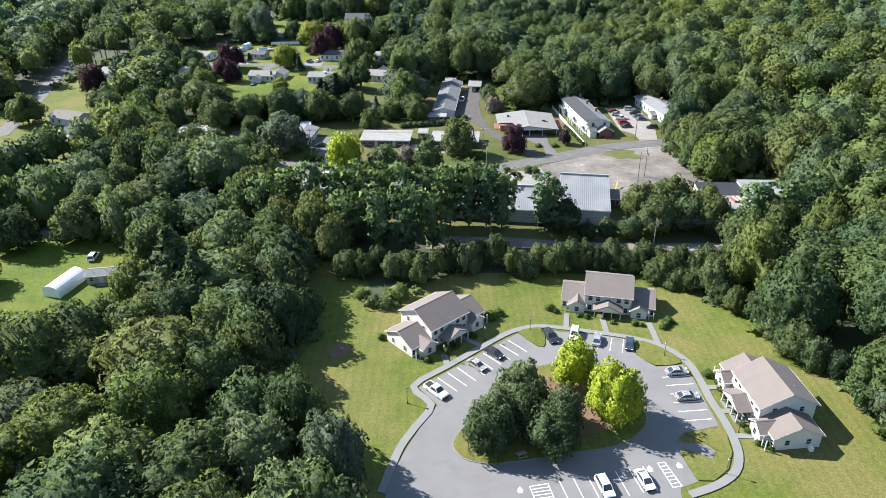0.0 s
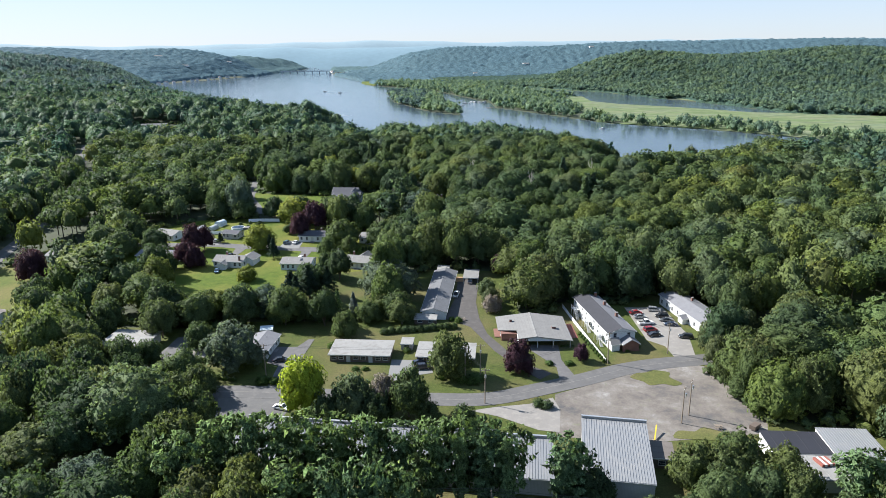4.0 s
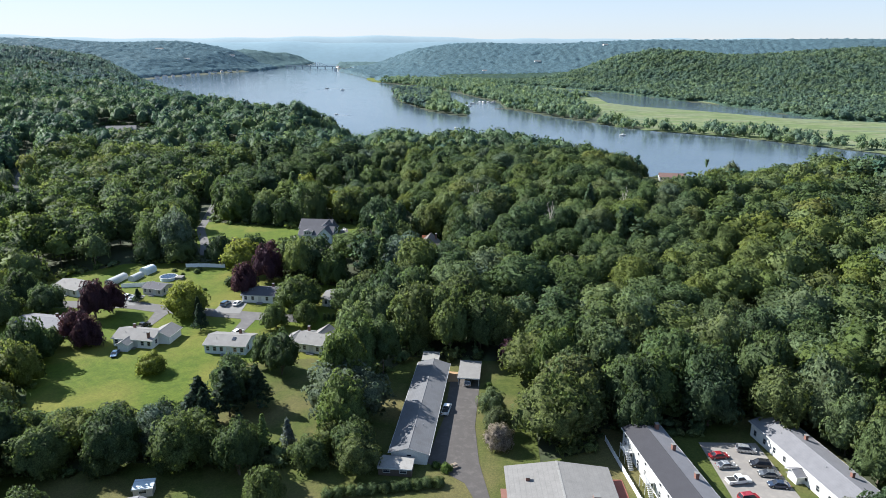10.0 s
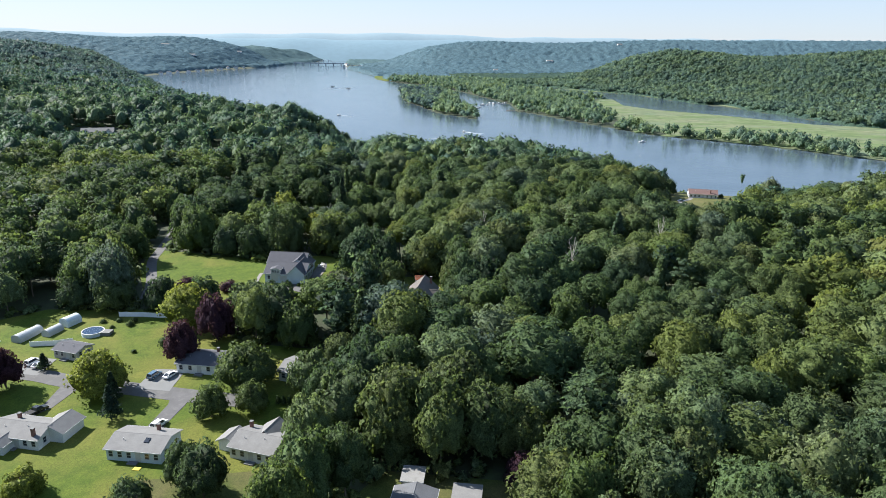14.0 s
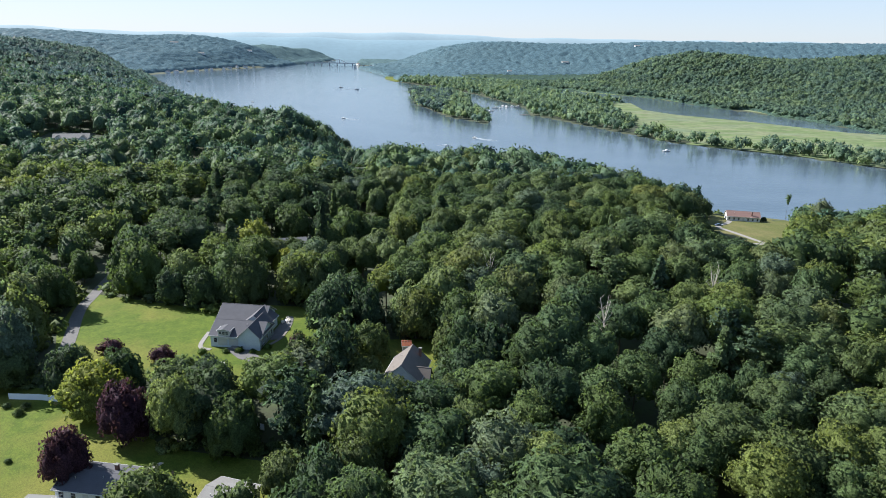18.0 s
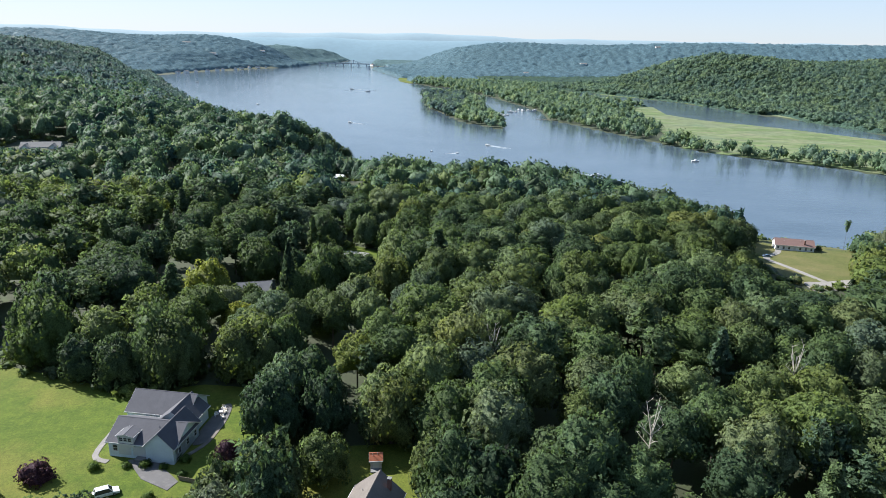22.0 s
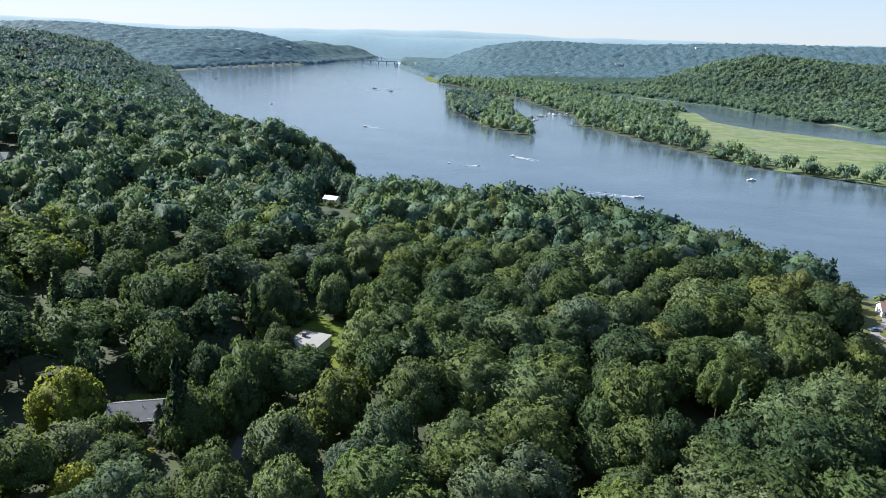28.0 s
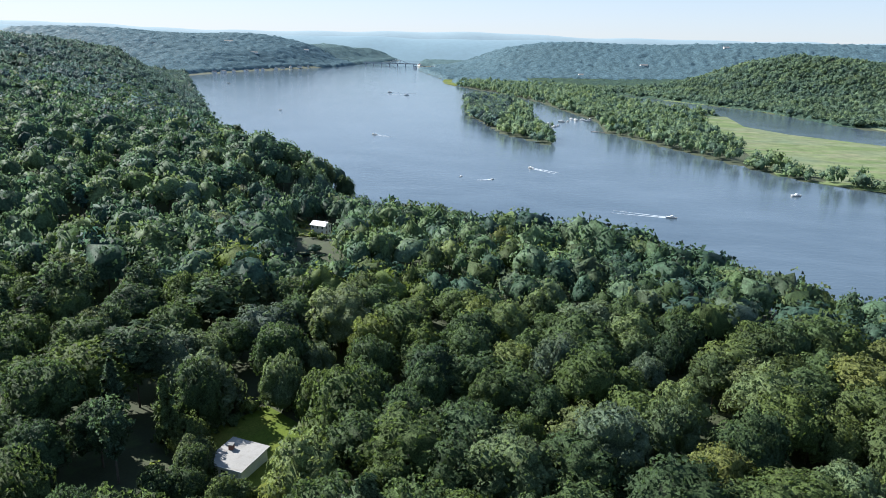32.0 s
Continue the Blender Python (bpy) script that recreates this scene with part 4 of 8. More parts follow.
def step_down(rows):
    T = np.array([r[:6] for r in rows])
    room = np.full(len(T), 99.0)
    for poly in CLEAR:
        room = np.minimum(room, edge_dist(T[:, 0], T[:, 1], poly))
    for line, w in LANES:
        room = np.minimum(room, edge_dist(T[:, 0], T[:, 1], line, closed=False) - w / 2)
    rows = [(*r[:3], min(r[3], 12.5, 4.6 + 0.7 * k), r[4], r[5] if k > 12 else 0.02, *r[6:]) for r, k in zip(rows, room)]
    cap = np.full(len(T), 99.0)
    for poly, (dx, dy), rise in STEPPED:
        z = float(height([p[0] for p in poly], [p[1] for p in poly]).mean())
        for s in range(2, 140, 5):
            hit = inside(T[:, 0] - dx * s, T[:, 1] - dy * s, poly)
            cap = np.where(hit, np.minimum(cap, z + 1 + rise * s - T[:, 2]), cap)
    out = []
    for r, c in zip(rows, cap):
        if c < 0.5:
            continue
        k = min(1.0, max(c, 4.5) / r[4])
        out.append((*r[:3], r[3] * (0.45 + 0.55 * k), r[4] * k, *r[5:]))
    return out


def closed(rows, share, edge=28.0):
    """A closed canopy: crowns stand on their neighbours' shoulders, and only at the water do they reach down."""
    T = np.array([r[:2] for r in rows])
    d = shore(T[:, 0], T[:, 1])
    return [(*r[:3], r[3] * (1.0 if k > edge else 1.3), r[4], share if k > edge else 0.0, *r[6:]) for r, k in zip(rows, d)]


def plant_woods():
    x, y, rng = scatter(-300, 300, 70, 690, 13.8, 4)
    k = open_to(x, y, 2.0) & (rng.random(len(x)) < 0.985) & (shore(x, y) > 6) & (np.abs(x) < 160 + 0.23 * (y - 70))
    rows = step_down(grow(x[k], y[k], rng, (8.1, 11.6), (16.5, 21.5)))
    beside = [abs(r[0]) < 105 + 0.06 * r[1] for r in rows]
    forest("near_woods", [r for r, b in zip(rows, beside) if b], NEAR, [LEAF[s] for s in KINDS], "dense broadleaf wood in full summer leaf")
    forest("side_woods", [r for r, b in zip(rows, beside) if not b], SIDE, [LEAF[s] for s in KINDS], "broadleaf wood farther from the way")
    x, y, rng = scatter(-800, 640, 70, 1000, 13.0, 5)
    k = open_to(x, y, 4) & (shore(x, y) > 4) & ~inside(x, y, EAST)
    k &= (np.abs(x) >= 160 + 0.23 * (y - 70)) | (y > 690) | (np.abs(x) > 300)
    rows = step_down(grow(x[k], y[k], rng, (7.4, 11.0), (17, 23)))
    # haze by colour: the farther the tree, the likelier a bluer leaf
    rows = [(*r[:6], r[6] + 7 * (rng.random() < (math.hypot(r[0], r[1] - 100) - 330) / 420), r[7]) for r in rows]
    forest("river_woods", rows, MID, [LEAF[s] for s in KINDS] + HAZED_RIVER, "unbroken broadleaf wood down to the river bank")
    x, y, rng = scatter(-1280, -40, 1000, 2400, 12.4, 6)
    k = open_to(x, y, 4) & (shore(x, y) > 4) & ~inside(x, y, EAST)
    # farther hillside trees take leaf colours with haze mixed in
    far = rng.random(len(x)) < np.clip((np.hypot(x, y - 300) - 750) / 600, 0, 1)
    rows = closed(grow(x[k], y[k], rng, (7, 10.5), (15, 20), (0.0, 0.1)), 0.2)
    forest("hill_woods", [(*r[:6], 7 + r[6] % 2 if f else r[6], False) for r, f in zip(rows, far[k])], HILL, HAZED_RIVER + HAZED_HILL,
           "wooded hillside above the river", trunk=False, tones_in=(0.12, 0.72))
    x, y, rng = scatter(-330, 760, 820, 2500, 11.5, 7)
    m = inside(x, y, EAST) & (shore(x, y) > 2) & ~inside(x, y, POND)
    reach = edge_dist(x, y, RIVER)
    m &= (reach < 40 + 18 * value_noise(x, y, 60, 9)) | ((y > 1330) & (reach < 270) & ~inside(x, y, MARSH))
    m &= ~inside(x, y, FAR_FIELD)
    k = (m & (rng.random(len(x)) < 0.92)) | (inside(x, y, ISLAND) & (shore(x, y) > 2))
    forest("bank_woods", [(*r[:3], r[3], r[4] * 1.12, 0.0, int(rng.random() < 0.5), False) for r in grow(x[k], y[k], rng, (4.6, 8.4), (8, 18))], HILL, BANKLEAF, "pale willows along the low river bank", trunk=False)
    east = lambda x, y: inside(x, y, EAST) & (shore(x, y) > 8) & ~inside(x, y, MARSH) & (np.abs(x) < 0.70 * y + 75) & (edge_dist(x, y, RIVER) > 255) & ((y > 1700) | (x > 560))
    canopy("east_hill_woods", np.arange(-300, 2300, 8.0), np.arange(1250, 2700, 9.0), east, 15.0, 2.0, 5.0, HAZED_FAR, "wooded hills beyond the marsh")
    x, y, rng = scatter(-300, 1900, 1250, 2420, 12.4, 8)
    k = east(x, y) & (x < 0.62 * y + 40)
    rows = grow(x[k], y[k], rng, (6.6, 10), (12.5, 17.5), (0.0, 0.1))
    forest("east_slope_woods", [(*r[:5], 0.1, r[6] % 2, False) for r in rows], FAR, HAZED_EAST, "broadleaf wood on the slopes beyond the marsh", trunk=False, tones_in=(0.1, 0.85))
    away = lambda x, y: (shore(x, y) > 8) & (np.abs(x) < 0.66 * y + 75) & ~((y < 2690) & inside(x, y, EAST) & (edge_dist(x, y, RIVER) > 255))
    town = lambda x, y: ((x < -780) & (y < 3250) & (shore(x, y) < 42)) | ((x > -660) & (x < 0) & (y > 3380) & (y < 3800) & (shore(x, y) < 70)) | inside(x, y, FAR_FIELD)
    canopy("distant_woods", np.arange(-2600, 2500, 9.0), np.arange(2400, 3700, 13.0), lambda x, y: away(x, y) & ~town(x, y), 20.0, 3.0, 8.0, HAZED_DIST, "wooded hills far up the river, tinted with haze", 0.2)
    canopy("distant_woods", np.arange(-2000, 1400, 14.0), np.arange(3687, 4950, 20.0), lambda x, y: (shore(x, y) > 8) & ~town(x, y), 32.0, 4.0, 8.0, HAZED_DIST, "wooded hills beyond the bridge, tinted with haze", 0.2)


def plant_edges():
    """Brambles and saplings where the woods meet open ground."""
    rng = np.random.default_rng(31)
    rows = []
    for poly in CLEAR:
        line = poly + poly[:1]
        for (ax, ay), (bx, by) in zip(line, line[1:]):
            L = math.hypot(bx - ax, by - ay)
            nx, ny = (by - ay) / L, (ax - bx) / L
            for i in range(int(L / 2.3)):
                k, off = rng.random(), rng.uniform(0.8, 7)
                rows += [(ax + (bx - ax) * k + s * off * nx, ay + (by - ay) * k + s * off * ny) for s in (1, -1)]
    x, y = np.array(rows).T
    k = open_to(x, y, 0.6)
    x, y = x[k], y[k]
    z = height(x, y)
    out = []
    for i in range(len(x)):
        r = rng.uniform(1.3, 3.2)
        out.append((x[i], y[i], z[i] - 0.3, r, r * rng.uniform(0.9, 1.7), 0.0, int(rng.choice([0, 1, 1, 3, 4])), False))
    forest("undergrowth", out, FAR, [LEAF[s] for s in KINDS], "brambles and saplings at the wood edges", trunk=False)


def plant_outer():
    """The same wood goes on behind and beside the way."""
    x, y, rng = scatter(-430, 430, -160, 620, 16.0, 44)
    k = ~(np.abs(x) < 0.70 * y + 75)
    for poly in CLEAR:
        k &= ~inside(x, y, poly) & (edge_dist(x, y, poly) > 4)
    k &= ~((np.abs(x - 15) < 60) & (y > -20) & (y < 75)) & (shore(x, y) > 6)
    forest("outer_woods", grow(x[k], y[k], rng, (7.5, 10.5), (15, 20)), FAR, [LEAF[s] for s in KINDS], "broadleaf wood round the townhouses", trunk=False)


plant_woods()
plant_edges()
plant_outer()


# ---- lawns, roads and paving ----
patch("lawn_1", spread(LAWN, 5), M_LAWN, 0.06, "mown lawn with faint stripes round the townhouses", "lawn")
patch("lawn_2", spread(WEST_LAWN, 3), M_MEADOW, 0.06, "sunny green lawn beside the wood", "lawn")
patch("lawn_3", spread(WORKS, 2), M_HOMELAWN, 0.06, "green house lawns along the road", "lawn")
patch("lawn_4", spread(MEADOW, 2), M_MEADOW, 0.10, "bright green meadow below the houses", "lawn")
patch("lawn_5", spread(SIDEYARD, 2), M_HOMELAWN, 0.08, "shaded side lawn under trees", "lawn")
patch("lawn_6", spread(STREET, 2), M_MEADOW, 0.07, "green front lawns along the street", "lawn")
patch("lawn_7", spread(GREYLOT, 3), M_MEADOW, 0.06, "bright meadow round the grey house", "lawn")
patch("lawn_8", spread(BROWNLOT, 3), M_MEADOW, 0.06, "small lawn in a wood clearing", "lawn")
patch("lawn_9", spread(RIVERLOT, 3), M_DRYLAWN, 0.06, "dry lawn above the river", "lawn")
patch("lawn_10", spread(EASTLOT, 3), M_DRYLAWN, 0.06, "small lawn by the river wood", "lawn")
patch("lawn_11", spread(LASTLOT, 3), M_MEADOW, 0.06, "lawn beside the white roofed house", "lawn")
patch("lawn_15", spread(SHADELOT, 2), M_MEADOW, 0.06, "green lawn behind the shaded house", "lawn")
patch("lawn_12", spread(RIVERBANK, 3), M_LAWN, 0.06, "grass by the river lane", "lawn")
patch("lawn_13", spread(WESTHOMES, 3), M_LAWN, 0.06, "lawns round the western houses", "lawn")
patch("lawn_14", spread(EASTMEADOW, 3), M_MEADOW, 0.06, "little meadow in the wood", "lawn")
patch("marsh", MARSH, M_MARSH, 0.35, "pale green reed marsh between river and pond", "marsh", step=60)
ribbon("shore_grass_1", [(250, 2175), (330, 2110), (405, 2010), (450, 1930), (470, 1860)], 16, M_MARSH, 0.5, "strip of pale reeds below the hill", "marsh")
ribbon("shore_grass_2", [(545, 1690), (560, 1630), (590, 1540), (612, 1460)], 13, M_MARSH, 0.5, "strip of pale reeds along the pond", "marsh")

ROAD = [(-140, 221), (-106, 226.5), (-82, 231.5), (-61, 233.5), (-43, 232.5), (-20, 230), (-1, 228.5), (15, 228.5), (30, 234), (45, 240.5),
        (56, 246), (66, 249.5), (78, 252), (96, 255)]
ribbon("road_1", ROAD, 7.2, M_ROAD, 0.14, "worn two lane asphalt road", "road")
patch("road_apron", [(-61, 218), (-40, 217), (-38, 229), (-62, 230.5)], M_ROAD, 0.11, "cracked asphalt apron beside the road", "pavement")
ribbon("road_2", [(-160, 386), (-130, 384), (-110, 383.5), (-97, 380), (-76, 376.5), (-58, 373.5), (-44, 372)], 6.4, M_ROAD, 0.14, "grey residential street", "road")
ribbon("road_3", [(-182, 270), (-192, 316), (-207, 369), (-220, 424), (-249, 547), (-292, 614), (-340, 720)], 7, M_ROAD, 0.14, "road through the western wood", "road")
ribbon("lane_1", [(-102, 440), (-107, 456), (-118, 482), (-122, 500), (-132, 545)], 4.0, M_ROAD, 0.14, "asphalt drive curving past a meadow", "lane")
ribbon("lane_2", [(-140, 262), (-175, 250), (-260, 240)], 5, M_PALE, 0.12, "pale gravel drive", "lane")
ribbon("lane_3", [(-62, 486), (-52, 515), (-38, 538), (-37, 552), (-42, 575), (-42, 590)], 3.2, M_OLDDRIVE, 0.12, "shaded wood drive", "lane")
ribbon("lane_4", [(-78, 806), (-95, 811), (-120, 800), (-170, 770), (-215, 700)], 4.5, M_ROAD, 0.12, "lane down to the river", "lane")
ribbon("lane_5", [(-92, 838), (-88, 822), (-95, 811)], 3, M_PALE, 0.16, "short pale drive", "lane")
ribbon("lane_6", [(-160, 178), (-128, 182), (-104, 184), (-84, 190)], 4.5, M_DRIVE, 0.14, "asphalt lane behind the western lawn", "lane")
patch("old_trackbed", [(-6, 170), (12, 172), (32, 170.5), (60, 168), (110, 165), (110, 169), (76, 172), (40, 174), (18, 177), (-6, 177.5)], M_GRAVEL, 0.12,
      "stony pinkish track between the trees", "track")
YARD = [(31, 209), (32, 221), (34, 231), (48, 238), (60, 244), (70, 247), (80, 249.5), (86, 244), (85, 227), (87, 217), (84, 210), (53, 206)]
patch("gravel_yard", YARD, M_GRAVEL, 0.10, "stained gravel and broken asphalt yard", "yard")
patch("gravel_strip", [(10, 222), (17, 224), (26, 225.5), (33, 229), (34, 222), (32, 211), (27, 212), (17, 219)], M_PALE, 0.12, "pale crushed gravel", "yard")
patch("yard_grass", smooth([(57.5, 241), (60, 243.6), (63, 244.2), (66, 245.6), (70, 244), (69, 241), (71.5, 237), (68.6, 235.6), (66, 236.8), (62, 236), (60.6, 238.4)], 3, True), M_DRYLAWN, 0.16, "weedy grass patch in the gravel yard", "lawn")
patch("yard_grass", smooth([(60, 208), (62, 211.4), (66, 211), (69, 213), (73, 210.6), (76, 209), (72, 206.6), (66, 207.4)], 3, True), M_DRYLAWN, 0.15, "weedy grass by the works yard", "lawn")
DRIVE1 = [(3, 288), (7, 308), (9, 334), (17.5, 333), (15, 304), (15.5, 288), (17.5, 274), (23.5, 259), (30.5, 248), (35, 244), (31, 240), (26.5, 246), (19, 260), (12, 280)]
patch("driveway", DRIVE1, M_OLDDRIVE, 0.13, "long asphalt driveway beside the low house", "driveway")
patch("driveway", [(28, 265), (40, 264), (39.3, 253), (41.5, 242), (36.5, 238), (37, 248), (33, 256)], M_DRIVE, 0.13, "grey asphalt driveway to the carport", "driveway")
patch("patio", [(7.6, 328), (10.8, 328), (11, 334), (8, 334.4)], M_ORANGEPAVE, 0.17, "sandy orange paved patio between house and carport", "patio")
patch("parking_lot_1", [(70, 298), (84, 298), (85, 272), (81, 252), (75, 251), (74.5, 263), (70, 268)], M_PALE, 0.13, "pale concrete parking lot", "parking lot")
patch("driveway", [(-52, 264), (-45, 264), (-42.5, 270), (-40.5, 270), (-42, 253), (-43.5, 234), (-48, 234), (-48, 250), (-52, 252)], M_DRIVE, 0.13, "asphalt driveway by the grey house", "driveway")
patch("driveway", [(-88, 259), (-87, 272), (-84, 273), (-80, 262), (-86, 238), (-91, 234), (-91, 240)], M_DRIVE, 0.13, "asphalt driveway under trees", "driveway")
patch("driveway", [(-79, 262), (-74, 270), (-69, 268), (-70, 255), (-76, 256)], M_PALE, 0.13, "pale concrete pad", "driveway")
patch("driveway", [(-13.5, 254), (-1, 253), (-0.5, 244.5), (-6, 243), (-6.5, 232), (-14, 232)], M_CONC, 0.13, "concrete driveway between low houses", "driveway")
patch("driveway", [(-66, 376), (-60, 375), (-60, 369), (-61.5, 358), (-65.5, 358), (-64.5, 369)], M_DRIVE, 0.15, "driveway to the pale blue house", "driveway")
patch("driveway", [(-98, 379), (-92, 379), (-94, 366), (-99, 358), (-103, 359), (-97, 368)], M_DRIVE, 0.15, "driveway beside the white house", "driveway")
patch("driveway", [(-77, 377), (-67, 376), (-67, 388), (-76, 388)], M_CONC, 0.15, "concrete drive with two cars", "driveway")
patch("driveway", [(-116, 384), (-108, 383), (-108, 393), (-116, 394)], M_CONC, 0.15, "concrete drive by the low house", "driveway")
patch("driveway", [(-58, 455), (-52, 449), (-45, 446), (-44, 449), (-49, 453), (-50, 457)], M_DRIVE, 0.15, "asphalt drive by the grey house", "driveway")
ribbon("path", [(-62, 454), (-66, 456), (-67, 466)], 1.3, M_PALE, 0.16, "pale path beside the garage", "path")
ribbon("path", [(-46.5, 457), (-43.5, 463), (-43, 472)], 1.0, M_GRAVEL, 0.16, "path round the grey house", "path")
ribbon("driveway", [(181, 715), (177, 707), (169, 698), (166.5, 691), (169.5, 681), (173, 669), (176, 657), (178, 648)], 3.2, M_PALE, 0.16, "pale winding drive above the river", "driveway")
patch("driveway", smooth([(166, 646), (177, 650), (192, 656), (186, 644), (171, 633), (166, 635)], 3, True), M_PALE, 0.18, "white gravel turning place", "driveway")

# the townhouse car park
LOT = [(-11.5, 60), (-10.9, 82), (-10.3, 86.3), (-8.1, 92.5), (-5.2, 99.3), (-2.2, 104.9), (-6.1, 110.2), (2.8, 118), (13.5, 127.8), (15.9, 129.8), (19.8, 124.2),
       (21.6, 125), (22, 131.3), (34.5, 129.2), (41.2, 127), (40.6, 121), (43.6, 116.6), (49.6, 117.2), (50.2, 112), (50.2, 105), (50.5, 98.3), (43.2, 96.5),
       (41.4, 94.4), (46.4, 93.4), (47.6, 91.8), (46.4, 90), (42.7, 92.3), (41, 92.2), (42.2, 84.8), (38.9, 83.5), (38, 79.6), (12, 78.6), (10, 81.3), (4, 81), (2, 60)]
patch("parking_lot_2", LOT, M_ASPH, 0.10, "pale worn asphalt car park with white bays", "parking lot")
WALK = [(-11.6, 83), (-9.2, 92.8), (-6.4, 98.8), (-3.5, 104.9), (-7.2, 110.5), (-0.5, 116.9), (7, 123.8), (12.5, 128.9), (16.5, 131.6), (21, 133), (26.5, 132.2),
        (35, 130), (42.6, 127.4), (47.8, 123.6), (50.8, 118), (51.4, 112), (51.4, 105.8), (51.9, 100.3), (52, 95.8), (51.4, 91), (49.2, 86.8), (45, 83.9), (40, 82)]
ribbon("pavement", WALK, 1.5, M_CONC, 0.24, "light concrete footpath round the car park", "pavement", n=3)
for a, b in (((-1.2, 122.5), (-0.2, 117.2)), ((3.6, 127.5), (7.5, 124.3)), ((28.5, 139), (27.3, 132.5)), ((36.6, 137), (36.2, 129.8)), ((47, 134.5), (46.6, 124.8)),
             ((55.6, 109.3), (51.5, 109.5)), ((57, 102.2), (51.8, 102.3)), ((57.6, 95.4), (52, 95.6))):
    ribbon("footpath", [a, b], 1.3, M_CONC, 0.2, "short concrete path to a front door", "path", n=1)
ISLE = smooth([(0.7, 94.5), (2.3, 97.9), (4.2, 100.6), (9.2, 108.7), (15.2, 115), (20.6, 117.4), (26.9, 118.6), (32.3, 117), (36.1, 109.6), (37.2, 103.4),
               (37.4, 100.4), (35.4, 97), (30, 93.4), (22.5, 91.8), (12.7, 90), (7.5, 89.4), (3.5, 90.2), (1.4, 92)], 3, True)
patch("kerb", [(x + (x - 19) * 0.012, y + (y - 104) * 0.012) for x, y in ISLE], M_CONC, 0.22, "low concrete kerb round the planted island", "kerb")
patch("island_bed", ISLE, M_LAWN, 0.27, "grass island with trees in the car park", "lawn")
patch("mulch_bed", smooth([(9, 96), (11, 105), (18, 112), (26, 114), (33, 107), (32, 99), (22, 95)], 3, True), M_MULCH, 0.31, "brown bark mulch under trees", "planting bed")
for poly in ([(15.9, 130.2), (19.3, 132), (21.8, 131.8), (21.5, 125.2), (19.9, 124.6)], [(40.9, 121.2), (42, 126.6), (45.4, 125), (48.4, 121.4), (49.3, 117.8), (43.8, 117)],
             [(43.4, 96.3), (50.1, 97.8), (51, 95.8), (50.4, 91.4), (48.3, 87.5), (45, 84.9), (42.4, 85), (41.3, 92), (42.7, 92), (46.6, 89.6), (48, 91.8), (46.6, 93.8)]):
    patch("grass_island", smooth(poly, 2, True) if len(poly) < 8 else poly, M_LAWN, 0.26, "kerbed grass island in the car park", "lawn")


def bay_lines():
    rows = [((-2.3, 113.3), (1.6, 109.0)), ((-0.2, 114.9), (3.6, 110.6)), ((1.9, 116.6), (5.5, 112.3)), ((3.9, 118.3), (7.4, 114.2)), ((5.8, 120.1), (9.3, 116.0)),
            ((7.6, 121.8), (11.1, 117.8)), ((9.6, 123.4), (13.2, 119.5)), ((11.5, 125.1), (15.1, 121.0)), ((13.5, 126.8), (17.1, 122.4))]
    rows += [((44.0, y), (49.7, y + 0.5)) for y in (112.9, 110.2, 107.5, 104.9, 102.3, 99.7)]
    rows += [((39.4 - k * 2.5, 127.2 + k * 0.8), (37.8 - k * 2.5, 121.9 + k * 0.8)) for k in range(3)]
    rows += [((18.7 + k * 2.5, 85.2 + k * 0.52), (19.9 + k * 2.5, 79.9 + k * 0.52)) for k in range(7)]
    box1, box2 = [(36.5, 89.1), (37.8, 89.3), (39.2, 83.9), (37.6, 83.6)], [(13.5, 84.1), (16.7, 84.7), (17.6, 79.8), (14.4, 79.4)]
    for q in (box1, box2):
        rows += list(zip(q, q[1:] + q[:1]))
        rows += [tuple(tuple(q[i][a] + (q[j][a] - q[i][a]) * k / 7 for a in (0, 1)) for i, j in ((0, 3), (1, 2))) for k in range(1, 7)]
    for a, b in rows:
        ribbon("bay_line", [a, b], 0.14, M_LINE, 0.118, "white painted parking line", "road marking", n=1)
    for x, y in ((34.8, 87.9), (40.1, 88.6), (11.8, 83.4)):
        patch("bay_symbol", [(x - 0.4, y - 0.7), (x + 0.4, y - 0.7), (x + 0.5, y), (x, y + 0.7), (x - 0.5, y)], M_LINE, 0.118, "white painted wheelchair bay mark", "road marking")


bay_lines()
for a, b in zip(smooth(ROAD, 2), smooth(ROAD, 2)[1:]):
    ribbon("centre_line", [a, b], 0.1, M_PALE, 0.155, "faded line along the road", "road marking", n=1)

# ---- buildings ----
MESHES = {}


